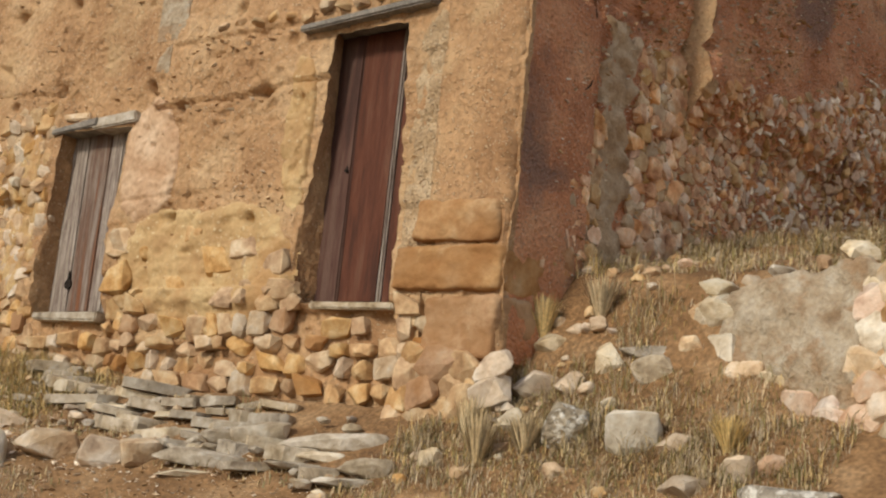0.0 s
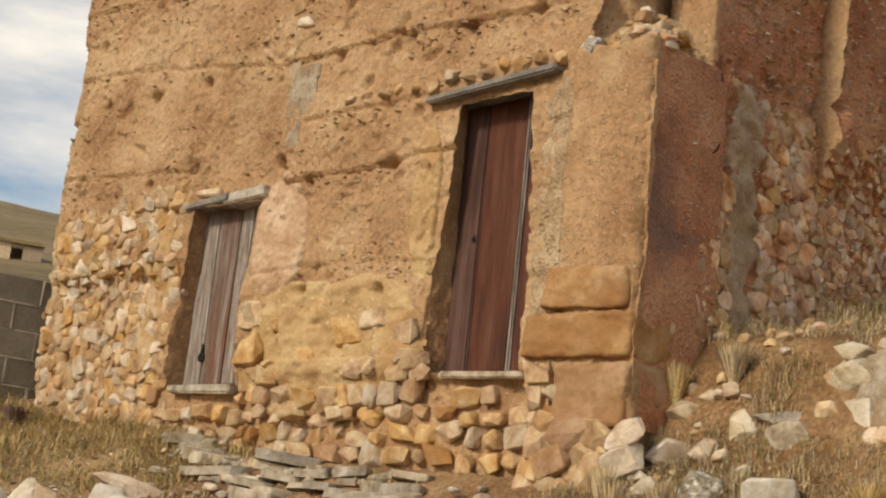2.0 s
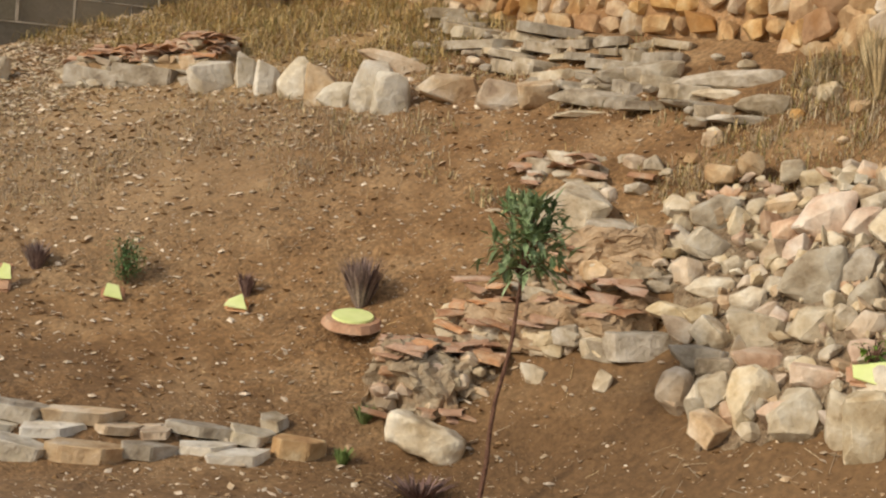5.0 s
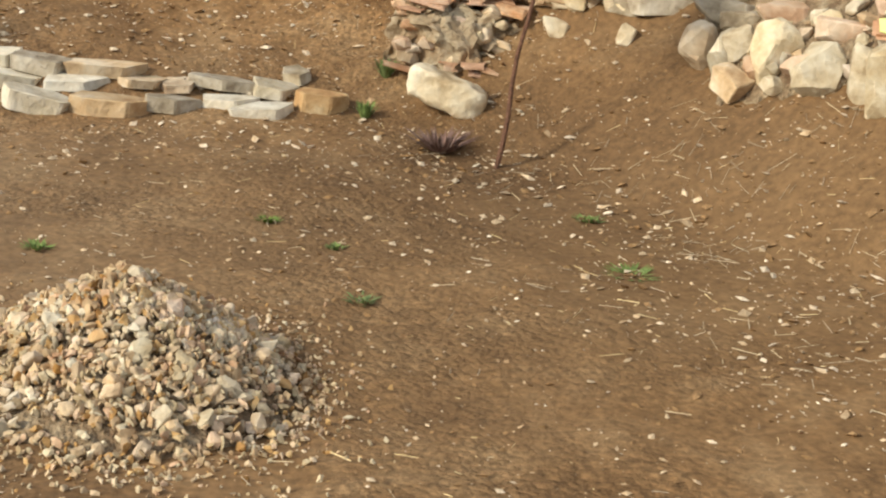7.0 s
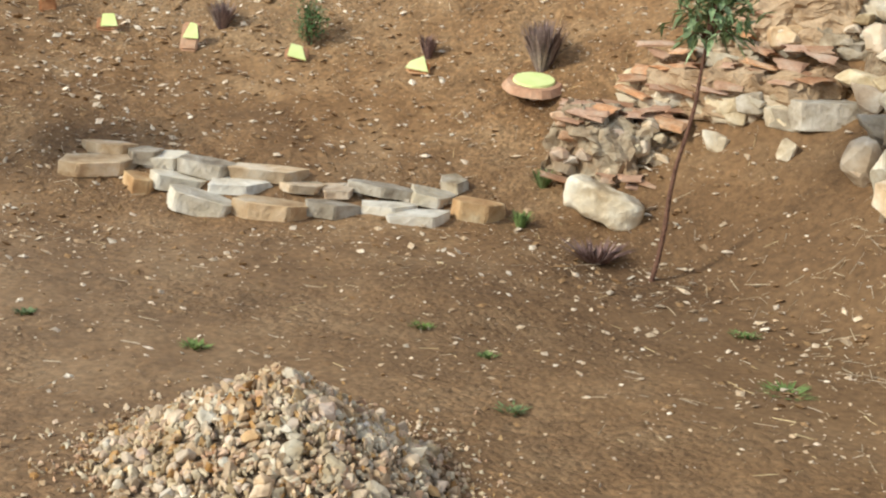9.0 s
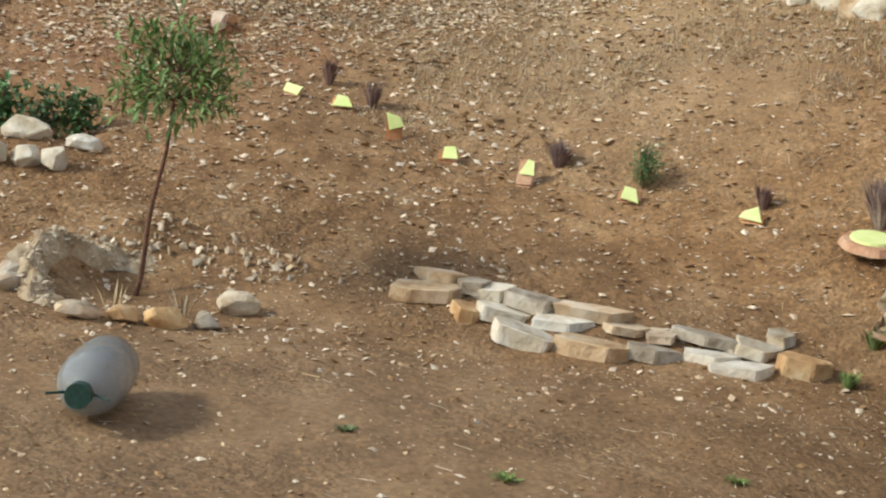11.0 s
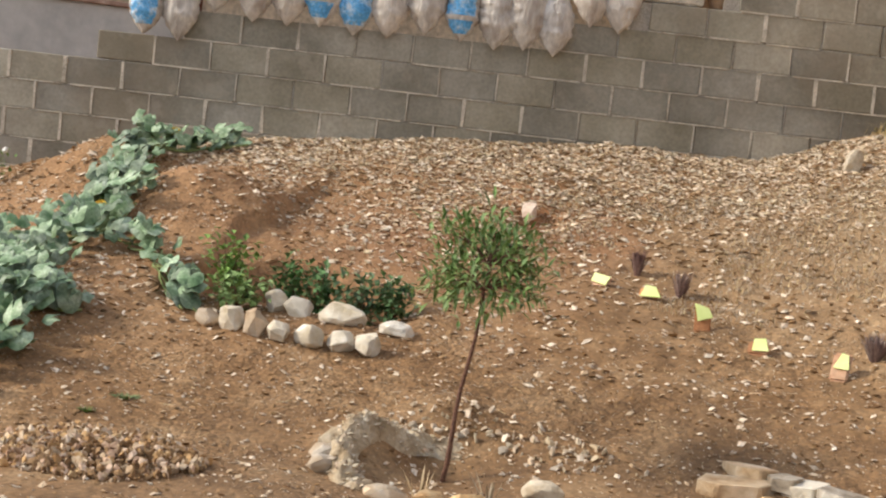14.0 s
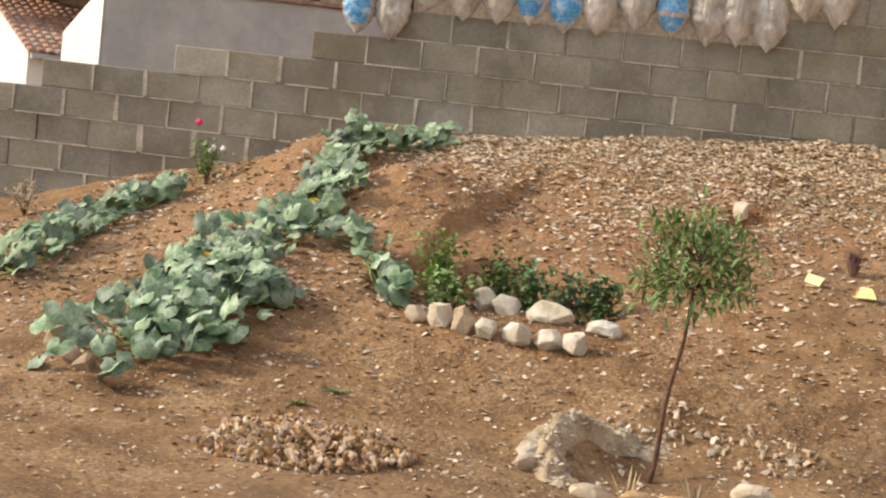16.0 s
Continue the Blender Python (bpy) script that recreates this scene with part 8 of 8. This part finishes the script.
# ---- neighbouring houses behind the wall ----
def far_box(name, a, b, mat, parent, label=""):
    bm = bmesh.new()
    bm_box(bm, a, b, 0.01)
    return part(name, bm, mat, parent, label)


def tiled_roof(parent, x0, x1, y0, y1, z0, z1, pitch=0.24, rows=12):
    """Courses of rounded roof tiles: one part for each row of tiles, up the slope."""
    n = max(1, round((x1 - x0) / pitch))
    for i in range(n):
        x = x0 + pitch * (i + 0.5)
        verts, faces = [], []
        for j in range(rows + 1):
            f = j / rows
            for e in (0, 1):
                ff = min(1, f + e * 0.001)
                for k in range(5):
                    a = math.pi * k / 4
                    verts.append((x + pitch * 0.5 * math.cos(a), y0 + (y1 - y0) * ff, z0 + (z1 - z0) * ff + pitch * 0.32 * math.sin(a) + (0.03 if e else 0)))
        for j in range(2 * rows + 1):
            for k in range(4):
                faces.append((j * 5 + k, j * 5 + k + 1, (j + 1) * 5 + k + 1, (j + 1) * 5 + k))
        mesh_part("roof_strip", verts, faces, M_ROOF, parent)


def polar(az, d):
    return Vector((math.sin(radians(az)) * d, math.cos(radians(az)) * d, 0))


# outbuilding with a grey rendered flank and a white gable
out = tagged(new("outbuilding"), "grey-rendered outbuilding with a white gable and a tiled edge", "house")
out.matrix_world = Matrix.Translation(polar(-25.5, 17.5)) @ pose(0, 0, 0, 0, 0, 21)
far_box("flank_wall", (0, 0, -1), (6.5, 0.25, 2.68), M_GREY_RENDER, out, "plain grey rendered wall")
far_box("coping", (-0.05, -0.05, 2.68), (6.5, 0.33, 2.73), M_ROOF, out, "reddish coping tiles")
bm = bmesh.new()
pts = [(-0.02, 0.0, -1), (-0.55, 1.3, -1), (-0.55, 1.3, 2.12), (-0.02, 0.0, 2.66)]
vs = [bm.verts.new(p) for p in pts] + [bm.verts.new((p[0] + 0.12, p[1] + 0.22, p[2])) for p in pts]
for f in ((0, 1, 2, 3), (7, 6, 5, 4), (0, 4, 5, 1), (1, 5, 6, 2), (2, 6, 7, 3), (3, 7, 4, 0)):
    bm.faces.new([vs[i] for i in f])
bmesh.ops.recalc_face_normals(bm, faces=bm.faces[:])
part("gable", bm, M_WHITE, out, "sunlit white gable wall")

farm = tagged(new("village_house"), "white village house with an old red tiled roof", "house")
farm.matrix_world = pose(-11.09, 20.88, 0, 0, 0, 42)
bm = bmesh.new()
pts = [(0, -1), (6, -1), (6, 3.75), (0, 1.9)]
vs = [bm.verts.new((x, y, z)) for x in (0.0, 0.3) for y, z in pts]
for f in ((3, 2, 1, 0), (4, 5, 6, 7), (0, 1, 5, 4), (1, 2, 6, 5), (2, 3, 7, 6), (3, 0, 4, 7)):
    bm.faces.new([vs[i] for i in f])
bmesh.ops.recalc_face_normals(bm, faces=bm.faces[:])
part("side_wall", bm, M_WHITE, farm, "sunlit white wall under the roof edge")
far_box("front_wall", (0.31, 0.02, -1), (5, 0.3, 1.86), M_CREAM, farm, "cream front wall")
tiled_roof(farm, -0.06, 5.0, -0.2, 6.0, 1.87, 3.8, 0.14, 30)
far_box("eave", (0.0, -0.22, 1.8), (5.0, -0.1, 1.88), M_GREY_RENDER, farm, "grey eave board")

barn = tagged(new("village_house"), "cream village house with brown posts and a red tiled roof", "house")
barn.matrix_world = Matrix.Translation(polar(-22.5, 26)) @ pose(0, 0, 0, 0, 0, 16)
far_box("front_wall", (-3.2, 0, -1), (16, 0.3, 6.5), M_CREAM, barn, "cream rendered wall")
tiled_roof(barn, -3.4, 0.4, -1.6, -0.02, 2.75, 3.7)
for k, x in enumerate((0.75, 1.9, 3.4)):
    far_box("post", (x, -0.5, -1), (x + 0.16, -0.34, 4.2), M_WOOD_RED, barn, "brown wooden post")
far_box("balcony_rail", (0.5, -0.6, 2.95), (16, -0.52, 3.05), M_WHITE, barn, "white painted rail")
tiled_roof(barn, 0.6, 16.0, -1.6, 0.0, 4.4, 5.2)


# ---- the hillside beyond, with a ruined stone hut ----
def hill_height(az, d):
    edge = smooth01((az - 2) / 9) * smooth01((75 - az) / 10)
    up = lerp_table(d, [(30, 0.0), (60, 4.0), (110, 16.0), (220, 38.7), (420, 88.0), (600, 88)])
    return edge * up * (1 + 0.02 * noise.noise(Vector((az * 0.3, d * 0.02, 0)))) + noise.fractal(Vector((az * 0.5, d * 0.05, 4)), 1, 2, 4) * 0.0025 * d * edge


verts, faces = [], []
dist = [32 * (700 / 32) ** (i / 50) for i in range(51)]
azs = [0.5 * i for i in range(161)]
for d in dist:
    for a in azs:
        c = polar(a, d)
        verts.append((c.x, c.y, hill_height(a, d) - 0.3))
for j in range(50):
    for i in range(160):
        k = j * 161 + i
        faces.append((k, k + 1, k + 162, k + 161))
tagged(mesh_part("hillside", verts, faces, M_HILL, smooth=True), "distant olive-brown scrub hillside under the sky", "hill", kind="structure")

hut = tagged(new("stone_hut"), "small ruined stone hut with an arched opening on the hillside", "hut")
c = polar(17.85, 220)
hut.matrix_world = Matrix.Translation((c.x, c.y, hill_height(17.85, 220) - 0.2)) @ pose(0, 0, 0, 0, 0, -17)
for name, a, b in (("wall", (-3.3, 0, -2), (-0.9, 0.6, 2.3)), ("wall", (0.7, 0, -2), (3.3, 0.6, 2.1)), ("lintel", (-0.9, 0.05, 1.65), (0.7, 0.6, 2.2)), ("back_wall", (-3.2, 3.4, -2), (3.2, 4.0, 2.6)), ("side_wall", (-3.3, 0.6, -2), (-2.7, 3.4, 2.4)), ("side_wall", (2.7, 0.6, -2), (3.3, 3.4, 2.4))):
    far_box(name, a, b, M_STONE_DUN, hut)
bm = bmesh.new()
rough_slab(bm, (-3.6, -0.4, 2.25), (3.5, 4.3, 2.75), None, 6, 0.08)
part("roof", bm, M_HILL, hut, "sagging flat roof grown over with turf")
